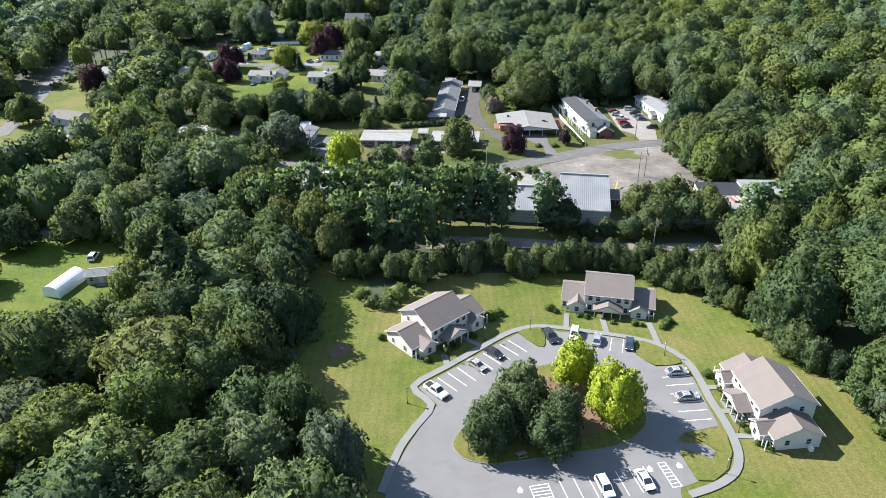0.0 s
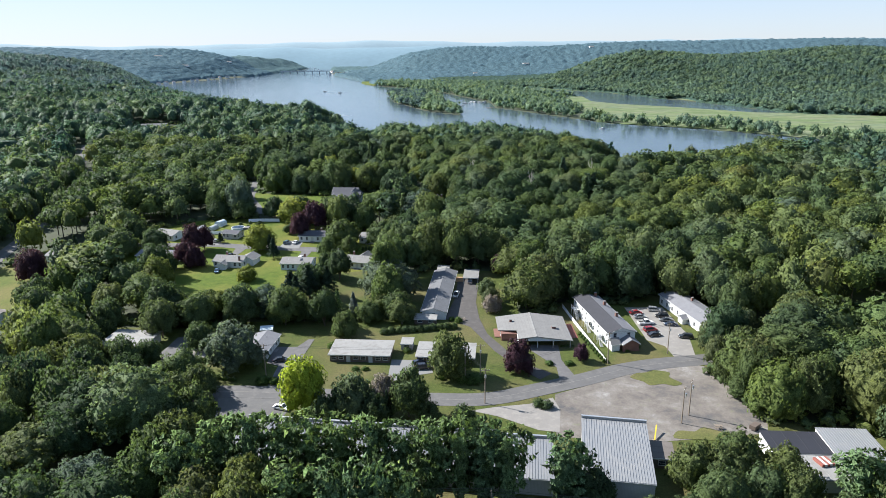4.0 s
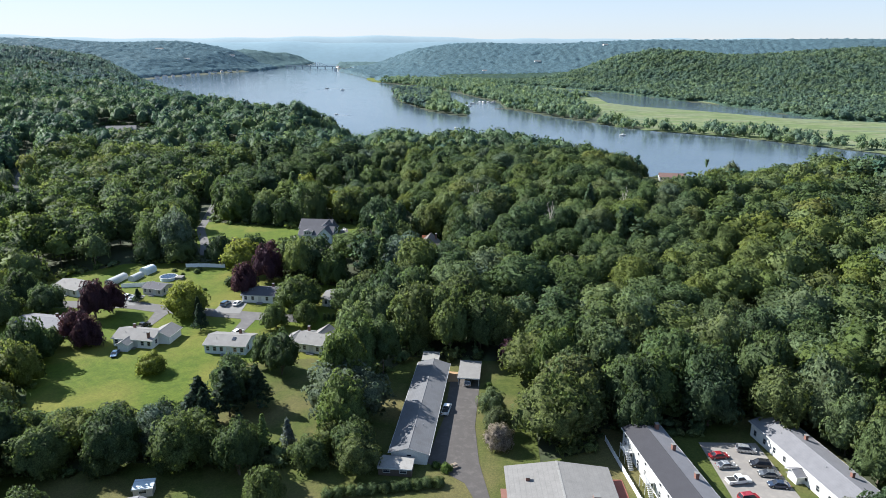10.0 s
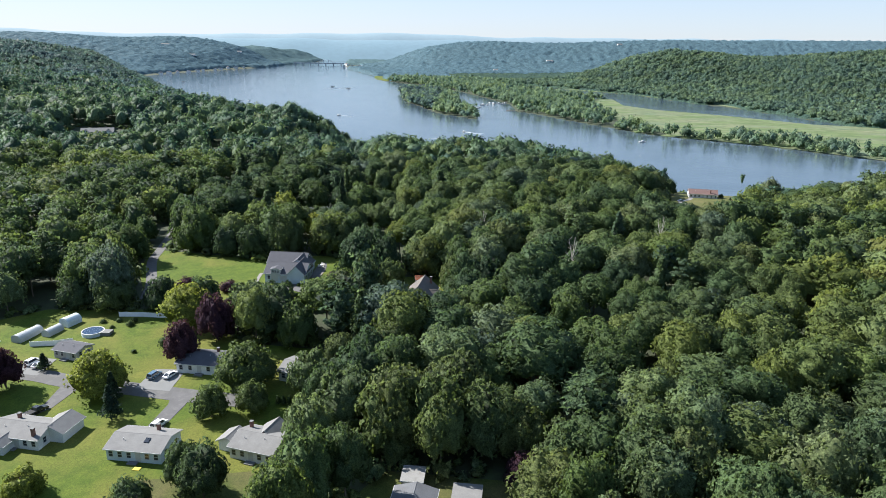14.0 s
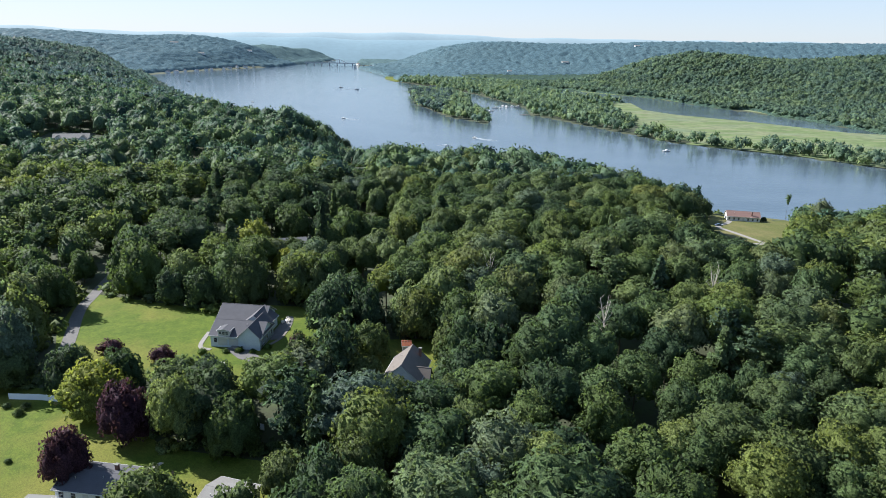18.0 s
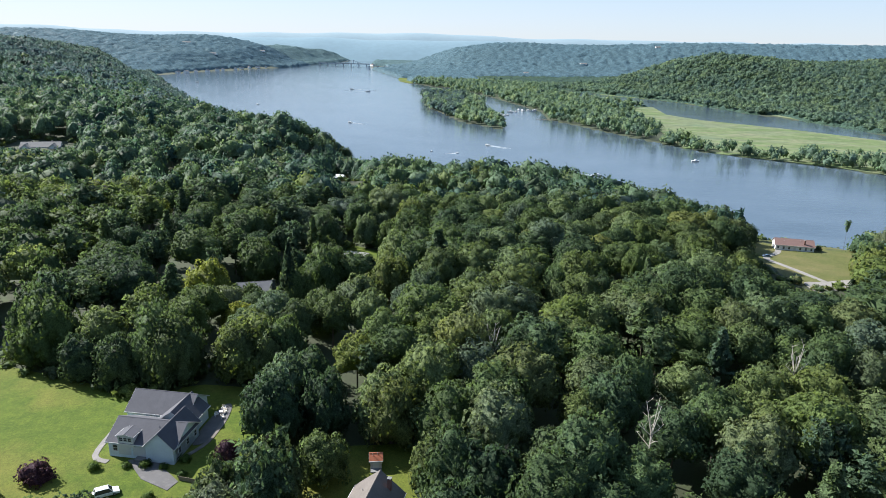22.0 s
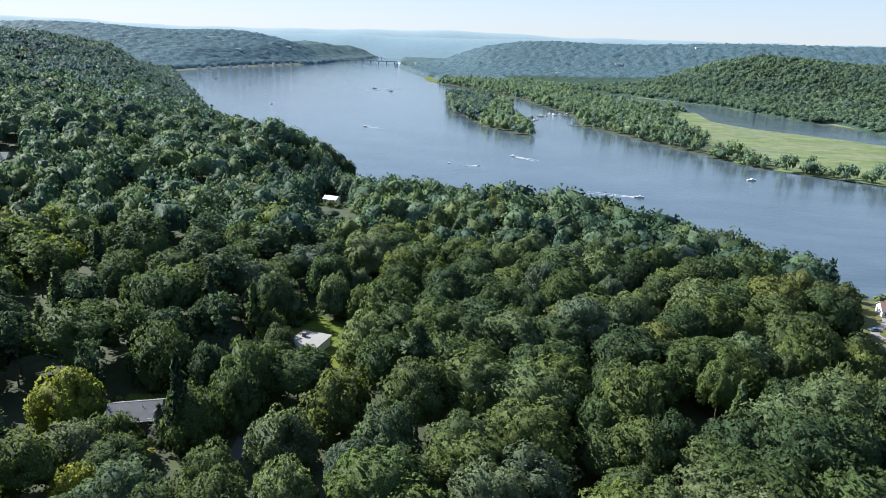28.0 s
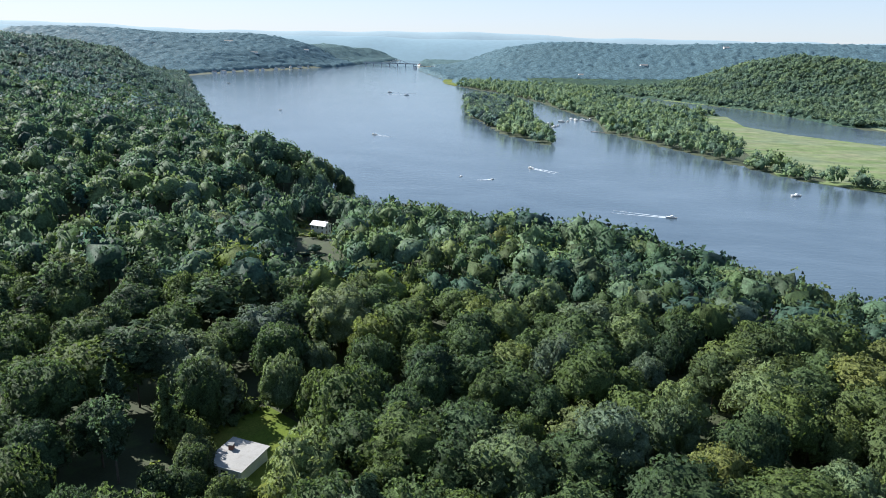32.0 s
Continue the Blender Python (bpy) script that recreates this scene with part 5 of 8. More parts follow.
def block(parent, cx, cy, z0, w, d, eave, rise, axis, wall, roof, over=0.45, roof2=None):
    """Walls with gables, and a roof of two slabs; the ridge runs along axis."""
    if axis == "x":
        at = lambda u, v, z: (cx + u, cy + v, z)
    else:
        at = lambda u, v, z: (cx - v, cy + u, z)
    a, b = w / 2, d / 2
    s = Shape()
    lo = [at(-a, -b, z0 - 1.2), at(-a, b, z0 - 1.2), at(-a, b, z0 + eave), at(-a, 0, z0 + eave + rise), at(-a, -b, z0 + eave)]
    hi = [at(a, -b, z0 - 1.2), at(a, b, z0 - 1.2), at(a, b, z0 + eave), at(a, 0, z0 + eave + rise), at(a, -b, z0 + eave)]
    s.solid(lo, hi)
    part("wall", s, wall, parent)
    k = rise / b
    for sg, mat in ((-1, roof), (1, roof2 or roof)):
        top, low = z0 + eave + rise + 0.05, z0 + eave - over * k + 0.05
        e = b + over
        r = Shape()
        r.solid([at(-a - over, 0, top), at(a + over, 0, top), at(a + over, sg * e, low), at(-a - over, sg * e, low)],
                [at(-a - over, 0, top + 0.2), at(a + over, 0, top + 0.2), at(a + over, sg * e, low + 0.2), at(-a - over, sg * e, low + 0.2)])
        part("roof_slope", r, mat, parent)
        part("fascia", Shape().solid([at(-a - over - 0.03, sg * e, low - 0.06), at(a + over + 0.03, sg * e, low - 0.06), at(a + over + 0.03, sg * (e + 0.1), low - 0.06), at(-a - over - 0.03, sg * (e + 0.1), low - 0.06)],
                                     [at(-a - over - 0.03, sg * e, low + 0.17), at(a + over + 0.03, sg * e, low + 0.17), at(a + over + 0.03, sg * (e + 0.1), low + 0.17), at(-a - over - 0.03, sg * (e + 0.1), low + 0.17)]), M_WHITE, parent)
        for ua in (-1, 1):
            u0, u1 = ua * (a + over), ua * (a + over + 0.035)
            part("rake_board", Shape().solid([at(u0, 0, top + 0.02), at(u1, 0, top + 0.02), at(u1, sg * e, low + 0.02), at(u0, sg * e, low + 0.02)],
                                             [at(u0, 0, top + 0.17), at(u1, 0, top + 0.17), at(u1, sg * e, low + 0.17), at(u0, sg * e, low + 0.17)]), M_WHITE, parent)
    part("ridge_cap", Shape().solid([at(-a - over, -0.16, z0 + eave + rise + 0.2), at(a + over, -0.16, z0 + eave + rise + 0.2), at(a + over, 0.16, z0 + eave + rise + 0.2), at(-a - over, 0.16, z0 + eave + rise + 0.2)],
                                    [at(-a - over, -0.02, z0 + eave + rise + 0.29), at(a + over, -0.02, z0 + eave + rise + 0.29), at(a + over, 0.02, z0 + eave + rise + 0.29), at(-a - over, 0.02, z0 + eave + rise + 0.29)]), roof, parent)


TURN_OF = {"front": 0, "back": 180, "right": 90, "left": -90}


def window(parent, x, y, z, w=0.95, h=1.35, side="front"):
    key = (w, h)
    if key not in MESHES:
        fr = Shape()
        fr.box(-w / 2 - 0.1, -0.07, -h / 2 - 0.1, -w / 2, 0.02, h / 2 + 0.1).box(w / 2, -0.07, -h / 2 - 0.1, w / 2 + 0.1, 0.02, h / 2 + 0.1)
        fr.box(-w / 2, -0.07, h / 2, w / 2, 0.02, h / 2 + 0.1).box(-w / 2, -0.1, -h / 2 - 0.1, w / 2, 0.02, -h / 2).box(-w / 2, -0.06, -0.03, w / 2, 0.01, 0.03)
        MESHES[key] = (fr.mesh("window"), Shape().box(-w / 2, -0.035, -h / 2, w / 2, 0.0, h / 2).mesh("pane"))
        MESHES[key][0].materials.append(M_WHITE)
        MESHES[key][1].materials.append(M_GLASS)
    ob = part("window", MESHES[key][0], None, parent)
    ob.matrix_basis = pose(x, y, z, 0, 0, TURN_OF[side])
    part("pane", MESHES[key][1], None, ob)


def door(parent, x, y, z, side="front", w=1.0, h=2.05, mat=None):
    key = ("door", w, h, mat.name if mat else "")
    if key not in MESHES:
        d = Shape().box(-w / 2, -0.06, 0, w / 2, 0.02, h).box(-w / 2 + 0.15, -0.09, 0.2, w / 2 - 0.15, -0.06, h * 0.45).box(-w / 2 + 0.15, -0.09, h * 0.55, w / 2 - 0.15, -0.06, h - 0.15)
        f = Shape().box(-w / 2 - 0.12, -0.08, 0, -w / 2, 0.02, h + 0.12).box(w / 2, -0.08, 0, w / 2 + 0.12, 0.02, h + 0.12).box(-w / 2, -0.08, h, w / 2, 0.02, h + 0.12)
        MESHES[key] = (d.mesh("door"), f.mesh("door_frame"))
        MESHES[key][0].materials.append(mat or M_WHITE)
        MESHES[key][1].materials.append(M_WHITE)
    ob = part("door", MESHES[key][0], None, parent)
    ob.matrix_basis = pose(x, y, z, 0, 0, TURN_OF[side])
    part("door_frame", MESHES[key][1], None, ob)


def chimney(parent, x, y, z, h=1.2, w=0.7, mat=None):
    c = part("chimney", Shape().box(x - w / 2, y - w / 2, z - 1.5, x + w / 2, y + w / 2, z + h), mat or M_BRICK, parent)
    part("chimney_cap", Shape().box(x - w / 2 - 0.08, y - w / 2 - 0.08, z + h, x + w / 2 + 0.08, y + w / 2 + 0.08, z + h + 0.1), M_CONC, c)


def house(name, x, y, turn, w, d, eave, rise, wall, roof, label, axis="x", fronts=4, sides=2, storeys=1, chim=(), roof2=None, wing=None, over=0.45, dz=0.0, doors=1, category="house"):
    """A gabled house on its plot, with its front along -y before it is turned."""
    h = empty(name, x, y, hz(x, y) + dz, turn, label, category)
    block(h, 0, 0, 0.25, w, d, eave, rise, axis, wall, roof, over, roof2)
    ex, ey = (w / 2, d / 2) if axis == "x" else (d / 2, w / 2)
    for st in range(storeys):
        z = 1.7 + st * 2.65
        for i in range(fronts):
            u = -ex + (i + 0.5) * 2 * ex / fronts
            if doors and st == 0 and i == fronts // 2:
                door(h, u, -ey, 0.25)
            else:
                window(h, u, -ey, z)
            window(h, -u, ey, z, side="back")
        for i in range(sides):
            v = -ey + (i + 0.5) * 2 * ey / sides
            window(h, ex, v, z, side="right")
            window(h, -ex, v, z, side="left")
    for cx, cy in chim:
        chimney(h, cx, cy, 0.25 + eave + rise * 0.8)
    if wing:
        for cx, cy, ww, wd, we, wr, wax in wing:
            block(h, cx, cy, 0.25, ww, wd, we, wr, wax, wall, roof, over)
    for k, u in enumerate((-0.55, 0.3)):
        v = ey * (0.45 - 0.15 * k)
        px, py = (u * ex, -v) if axis == "x" else (-v, u * ey)
        z = 0.25 + eave + rise * (1 - v / (ey if axis == "x" else ex))
        part("roof_vent", Shape().tube((px, py, z - 0.2), (px, py, z + 0.75), 0.07, 0.07, 8), M_STEEL, h)
    part("door_step", Shape().box(-1.2, -ey - 1.3, -0.6, 1.2, -ey, 0.22), M_CONC, h)
    return h


def townhouse():
    h = empty("townhouse", 39.4, 144.6, hz(40, 144.6) + 0.1, -12.5, "cream sided townhouse block with tan shingle roofs", "house", "townhouses round the car park")
    block(h, 0, 0, 0.2, 10.6, 10.6, 5.0, 2.7, "x", M_CREAM, M_TANROOF)
    for sx in (-1, 1):
        block(h, sx * 8.0, -0.6, 0.2, 5.4, 8.8, 2.6, 2.1, "x", M_CREAM, M_TANROOF, 0.35)
        block(h, sx * 7.2, -5.2, 0.2, 3.0, 3.6, 2.35, 1.15, "y", M_CREAM, M_TANROOF, 0.35)
        window(h, sx * 7.2, -6.7, 1.55, 0.9, 1.2)
        window(h, sx * 10.2, -5.0, 1.6, 0.9, 1.2)
        door(h, sx * 9.3, -5.0, 0.2)
        for v in (-2.5, 1.5):
            window(h, sx * 10.7, v, 1.6, 0.8, 1.1, "right" if sx > 0 else "left")
        for v in (-2.6, 2.6):
            window(h, sx * 5.3, v, 4.3, 0.8, 1.1, "right" if sx > 0 else "left")
        for u in (2.4, 4.2):
            window(h, sx * u, -5.3, 4.2)
            window(h, sx * u, -5.3, 1.6, 0.8, 1.3)
            window(h, sx * u, 5.3, 4.2, side="back")
        part("corner_board", Shape().box(sx * 5.3 - 0.09, -5.36, 0.2, sx * 5.3 + 0.09, -5.2, 5.2), M_WHITE, h)
        for px in (9.6, 10.7):
            part("porch_post", Shape().box(sx * px - 0.09, -6.45, 0, sx * px + 0.09, -6.27, 2.4), M_WHITE, h)
    # entrance porch
    top = 2.55
    for sg in (-1, 1):
        part("porch_roof", Shape().solid([(0, -8.4, top + 1.5), (sg * 3.5, -8.4, top - 0.1), (sg * 3.5, -5.2, top - 0.1), (0, -5.2, top + 1.5)],
                                         [(0, -8.4, top + 1.68), (sg * 3.5, -8.4, top + 0.08), (sg * 3.5, -5.2, top + 0.08), (0, -5.2, top + 1.68)]), M_TANROOF, h)
        for u in (1.0, 3.0):
            part("porch_post", Shape().box(sg * u - 0.11, -8.1, 0, sg * u + 0.11, -7.88, top), M_WHITE, h)
    part("porch_gable", Shape().solid([(-3.1, -8.15, top), (3.1, -8.15, top), (0, -8.15, top + 1.45)], [(-3.1, -7.9, top), (3.1, -7.9, top), (0, -7.9, top + 1.45)]), M_CREAM, h)
    part("porch_beam", Shape().box(-3.2, -8.16, top - 0.25, 3.2, -7.88, top), M_WHITE, h)
    part("porch_floor", Shape().box(-3.3, -8.3, -0.8, 3.3, -5.3, 0.16), M_CONC, h)
    for u in (-1.2, 1.2):
        door(h, u, -5.3, 0.2, mat=M_GLASS)
    for u in (-3.5, 2.2):
        part("roof_vent", Shape().tube((u, 2.2, 6.3), (u, 2.2, 7.2), 0.07, 0.07), M_STEEL, h)
    part("heat_pump", Shape().box(10.9, 1.5, -0.2, 11.7, 2.2, 0.75).tube((11.3, 1.85, 0.75), (11.3, 1.85, 0.8), 0.28, 0.28), M_PLASTIC, h)
    return h


t1 = townhouse()
copy_thing(t1, pose(-3.2, 131.2, hz(-3, 131) - 0.1, 0, 0, 42))
copy_thing(t1, pose(61.7, 103.0, hz(62, 103) + 0.1, 0, 0, -85))


def low_house(name, x, y, turn, w, d, h, mat_wall, mat_roof, label, pitch=0.35, wins=4, over=0.5, category="house", ribs=0):
    """A long low house or hall under one gently sloping slab."""
    o = empty(name, x, y, hz(x, y), turn, label, category)
    a, b = w / 2, d / 2
    part("wall", Shape().solid([(-a, -b, -1), (a, -b, -1), (a, b, -1), (-a, b, -1)], [(-a, -b, h), (a, -b, h), (a, b, h + pitch), (-a, b, h + pitch)]), mat_wall, o)
    e, k = over, pitch / d
    lo = [(-a - e, -b - e, h - e * k), (a + e, -b - e, h - e * k), (a + e, b + e, h + pitch + e * k), (-a - e, b + e, h + pitch + e * k)]
    part("roof_slab", Shape().solid([(p, q, r + 0.01) for p, q, r in lo], [(p, q, r + 0.22) for p, q, r in lo]), mat_roof, o)
    part("fascia", Shape().box(-a - e, -b - e - 0.08, h - e * k - 0.12, a + e, -b - e - 0.004, h - e * k + 0.2), M_WHITE, o)
    for i in range(wins):
        u = -a + (i + 0.5) * w / wins
        if i % 3 == 2:
            door(o, u, -b, 0.05)
        else:
            window(o, u, -b, 1.5, 1.5, 1.1)
    if ribs:
        rib = Shape().solid([(-0.04, -b - e, h - e * k + 0.22), (0.04, -b - e, h - e * k + 0.22), (0.04, b + e, h + pitch + e * k + 0.22), (-0.04, b + e, h + pitch + e * k + 0.22)],
                            [(-0.025, -b - e, h - e * k + 0.3), (0.025, -b - e, h - e * k + 0.3), (0.025, b + e, h + pitch + e * k + 0.3), (-0.025, b + e, h + pitch + e * k + 0.3)]).mesh("roof_rib")
        for i in range(ribs):
            part("roof_rib", rib, mat_roof, o).location.x = -a + (i + 0.5) * w / ribs
    return o


# along the road
low_house("low_house", -23, 257.3, -4, 18.5, 10, 2.5, M_BROWNSIDE, M_WHITEROOF, "low brown motel-like house under a white flat roof", wins=8)
low_house("low_house", 3.6, 255.2, -5, 17.5, 9.6, 2.5, M_BROWNSIDE, M_WHITEROOF, "low brown house with white roof behind a tree", wins=7)
low_house("garden_shed", -9, 263.3, -4, 3.6, 4.6, 2.1, M_TANSIDE, M_WHITEROOF, "small shed with a pale flat roof", 0.2, 1, 0.25, "shed")
low_house("low_house", -99.5, 265, -6, 14.5, 11, 3.0, M_TANSIDE, M_WHITEROOF, "flat roofed house with stained white roof", 0.15, 4, 0.6)
house("grey_house", -56, 261.5, 85, 13, 8, 2.6, 1.1, M_WHITESIDE, M_GREYROOF, "white house with a grey roof beside a driveway", fronts=5)
low_house("garden_shed", -57.6, 275, 10, 4, 3, 2.0, M_TANSIDE, M_BLUEGREY, "small shed with pale blue roof", 0.2, 1, 0.2, "shed")
long1 = house("long_house", 1.4, 310.6, 84.5, 47, 8.4, 2.7, 1.25, M_WHITESIDE, M_SLATEROOF, "long low house with a weathered grey roof", fronts=12, sides=1, over=0.6)
low_house("lean_to", -3.6, 284.4, -5, 7.6, 4.2, 2.0, M_BROWNSIDE, M_WHITEROOF, "lean-to with pale roof at the end of the long house", 0.3, 2, 0.2, "shed")
low_house("garden_shed", 2.6, 339.5, -4, 4.6, 5, 2.4, M_TANSIDE, M_WHITEROOF, "small shed behind the long house", 0.2, 1, 0.3, "shed")


def carport(x, y, turn, w, d, h):
    o = empty("carport", x, y, hz(x, y), turn, "open carport with a flat grey roof", "carport")
    part("roof_slab", Shape().box(-w / 2, -d / 2, h, w / 2, d / 2, h + 0.2), M_LIGHTROOF, o)
    part("fascia", Shape().box(-w / 2, -d / 2 - 0.06, h - 0.12, w / 2, -d / 2 - 0.004, h + 0.16), M_WHITE, o)
    for sx in (-1, 1):
        for v in (-0.46, 0, 0.46):
            part("post", Shape().box(sx * (w / 2 - 0.3) - 0.07, v * d - 0.07, -0.5, sx * (w / 2 - 0.3) + 0.07, v * d + 0.07, h), M_WHITE, o)
    part("back_wall", Shape().box(-w / 2 + 0.2, d / 2 - 0.35, -0.5, w / 2 - 0.2, d / 2 - 0.2, h), M_TANSIDE, o)
    return o


carport(14.2, 331, -5, 6.4, 11.5, 2.5)


def ranch():
    h = empty("ranch_house", 32.6, 272.4, hz(32, 270), 0, "brick ranch house with a wide weathered grey roof and carport", "house")
    w, d, e, r = 23.5, 21.2, 2.5, 1.5
    part("wall", Shape().solid([(-w / 2 + 1, -d / 2 + 6.5, -1), (w / 2 - 0.8, -d / 2 + 6.5, -1), (w / 2 - 0.8, d / 2 - 0.6, -1), (-w / 2 + 1, d / 2 - 0.6, -1)],
                               [(-w / 2 + 1, -d / 2 + 6.5, e), (w / 2 - 0.8, -d / 2 + 6.5, e), (w / 2 - 0.8, d / 2 - 0.6, e), (-w / 2 + 1, d / 2 - 0.6, e)]), M_BRICK, h)
    part("gable_wall", Shape().solid([(-w / 2 + 6.5, -d / 2 + 0.5, e), (w / 2 - 0.5, -d / 2 + 0.5, e), (0, -d / 2 + 0.5, e + r - 0.1)],
                                     [(-w / 2 + 6.5, -d / 2 + 0.7, e), (w / 2 - 0.5, -d / 2 + 0.7, e), (0, -d / 2 + 0.7, e + r - 0.1)]), M_BLUEGREY, h)
    for sg in (-1, 1):
        x0 = sg * w / 2
        front = -d / 2 if sg > 0 else -d / 2 + 9
        lo = [(0, -d / 2, e + r), (x0, -d / 2, e), (x0, d / 2, e), (0, d / 2, e + r)]
        if sg < 0:
            lo = [(0, -d / 2, e + r), (x0 + 6, -d / 2, e + r * 0.5), (x0 + 6, -d / 2 + 7, e + r * 0.5), (x0, -d / 2 + 9, e), (x0, d / 2, e), (0, d / 2, e + r)]
        part("roof_slope", Shape().solid(lo, [(a, b, c + 0.22) for a, b, c in lo]), M_LIGHTROOF, h)
    part("ridge_cap", Shape().box(-0.25, -d / 2, e + r + 0.2, 0.25, d / 2, e + r + 0.27), M_WHITEROOF, h)
    for x in (-4.5, 0.5, 5.5, 11):
        part("carport_post", Shape().box(x - 0.1, -d / 2 + 0.6, -0.6, x + 0.1, -d / 2 + 0.8, e + 0.1), M_WHITE, h)
    part("carport_beam", Shape().box(-5.4, -d / 2 + 0.52, e - 0.1, w / 2 - 0.6, -d / 2 + 0.82, e + 0.15), M_BLUEGREY, h)
    part("side_wall", Shape().box(-5.6, -d / 2 + 0.8, -1, -5.3, -d / 2 + 6.5, e), M_WHITESIDE, h)
    for x in (-2, 3, 8):
        window(h, x, -d / 2 + 6.5, 1.4, 1.6, 1.2)
    door(h, 5.4, -d / 2 + 6.5, 0)
    for y in (-1, 4):
        window(h, -w / 2 + 1, y, 1.4, 1.4, 1.2, "left")
        window(h, w / 2 - 0.8, y, 1.4, 1.4, 1.2, "right")
    chimney(h, -7, 4.5, e + 0.6, 1.0, 0.8)
    chimney(h, 6.8, -1.5, e + 0.7, 0.8, 1.3)
    part("porch_deck", Shape().box(-w / 2 - 1.0, -1.5, -0.6, -w / 2 + 1, 5.5, 0.35), M_BRICK, h)
    return h


ranch()
patch("red_patio", [(44.6, 270), (47.6, 270), (47.4, 282), (44.6, 282)], M_REDTILE, 0.2, "red paved patio beside the ranch house", "patio")


def flats():
    h = empty("apartment_house", 57.6, 279.5, hz(58, 279), -81.5, "two storey white apartment house with charcoal roof and stairs", "house")
    block(h, 0, 0, 0.2, 34, 9.0, 4.9, 1.5, "x", M_WHITESIDE, M_BLACKSHINGLE, 0.4, M_GREYROOF)
    for i in range(9):
        u = -15.5 + i * 3.9
        for z in (1.7, 4.3):
            if i % 3 == 1 and z > 2:
                door(h, u, -4.5, 2.85)
            else:
                window(h, u, -4.5, z)
            window(h, u, 4.5, z, side="back")
    for z in (1.7, 4.3):
        for v in (-2.3, 2.3):
            window(h, 17.0, v, z, side="right")
    for u in (-11.6, 0.1, 11.8):
        part("landing", Shape().box(u - 1.6, -6.8, 2.75, u + 1.6, -4.8, 2.9), M_WHITE, h)
        for sx in (-1.5, 1.5):
            for v in (-6.7, -5.8, -4.9):
                part("landing_post", Shape().box(u + sx - 0.06, v - 0.06, -0.8, u + sx + 0.06, v + 0.06, 3.9), M_WHITE, h)
        part("landing_rail", Shape().box(u - 1.6, -6.8, 3.8, u + 1.6, -6.72, 3.9), M_WHITE, h)
        for k in range(10):
            part("stair_step", Shape().box(u + 1.6 + k * 0.28, -6.7, 2.65 - k * 0.28, u + 1.9 + k * 0.28, -5.6, 2.75 - k * 0.28), M_WHITE, h)
        part("stair_rail", Shape().solid([(u + 1.6, -6.75, 3.6), (u + 4.5, -6.75, 0.7), (u + 4.5, -6.68, 0.7), (u + 1.6, -6.68, 3.6)],
                                         [(u + 1.6, -6.75, 3.72), (u + 4.5, -6.75, 0.82), (u + 4.5, -6.68, 0.82), (u + 1.6, -6.68, 3.72)]), M_WHITE, h)
    for u in (-14.5, -5.5, 5.5):
        chimney(h, u, 2.6, 5.9, 1.5, 0.8)
    block(h, 18.8, 1.8, 0.2, 4.0, 5.2, 2.3, 1.5, "x", M_BRICK, M_GREYROOF, 0.3)
    block(h, 18.2, -3.0, 0.2, 2.6, 3.4, 2.2, 1.4, "y", M_WHITESIDE, M_LIGHTROOF, 0.3)
    return h


flats()
house("apartment_house", 92, 286, -79, 34, 9.4, 3.6, 1.2, M_WHITESIDE, M_GREYROOF, "long white house with a grey roof beside the parking lot", fronts=9, chim=((9, 2), (-6, 2)), over=0.5,
      wing=[(2, -5.6, 2.4, 3.0, 2.0, 0.7, "y")])


# works and halls
def hall(name, x, y, turn, w, d, h0, h1, label, ribs, parapet=False, roof=None, wall=None):
    o = empty(name, x, y, hz(x, y), turn, label, "industrial building")
    a, b = w / 2, d / 2
    part("wall", Shape().solid([(-a, -b, -1.5), (a, -b, -1.5), (a, b, -1.5), (-a, b, -1.5)], [(-a, -b, h0), (a, -b, h0), (a, b, h1), (-a, b, h1)]), wall or M_GREYSIDE, o)
    part("roof_slab", Shape().solid([(-a - 0.2, -b - 0.3, h0 + 0.01), (a + 0.2, -b - 0.3, h0 + 0.01), (a + 0.2, b + 0.1, h1 + 0.01), (-a - 0.2, b + 0.1, h1 + 0.01)],
                                    [(-a - 0.2, -b - 0.3, h0 + 0.2), (a + 0.2, -b - 0.3, h0 + 0.2), (a + 0.2, b + 0.1, h1 + 0.2), (-a - 0.2, b + 0.1, h1 + 0.2)]), roof or M_METALROOF, o)
    rib = Shape().solid([(-0.05, -b - 0.3, h0 + 0.2), (0.05, -b - 0.3, h0 + 0.2), (0.05, b + 0.1, h1 + 0.2), (-0.05, b + 0.1, h1 + 0.2)],
                        [(-0.03, -b - 0.3, h0 + 0.28), (0.03, -b - 0.3, h0 + 0.28), (0.03, b + 0.1, h1 + 0.28), (-0.03, b + 0.1, h1 + 0.28)]).mesh("roof_rib")
    for i in range(ribs):
        part("roof_rib", rib, roof or M_METALROOF, o).location.x = -a + (i + 0.5) * w / ribs
    part("gutter", Shape().box(-a - 0.2, -b - 0.45, h0 - 0.12, a + 0.2, -b - 0.305, h0 + 0.1), M_STEEL, o)
    if parapet:
        part("parapet", Shape().box(-a - 0.2, b + 0.11, h1 - 0.6, a + 0.2, b + 0.5, h1 + 0.75), M_GREYSIDE, o)
        part("parapet_cap", Shape().box(-a - 0.25, b + 0.05, h1 + 0.755, a + 0.25, b + 0.56, h1 + 0.85), M_STEEL, o)
    return o


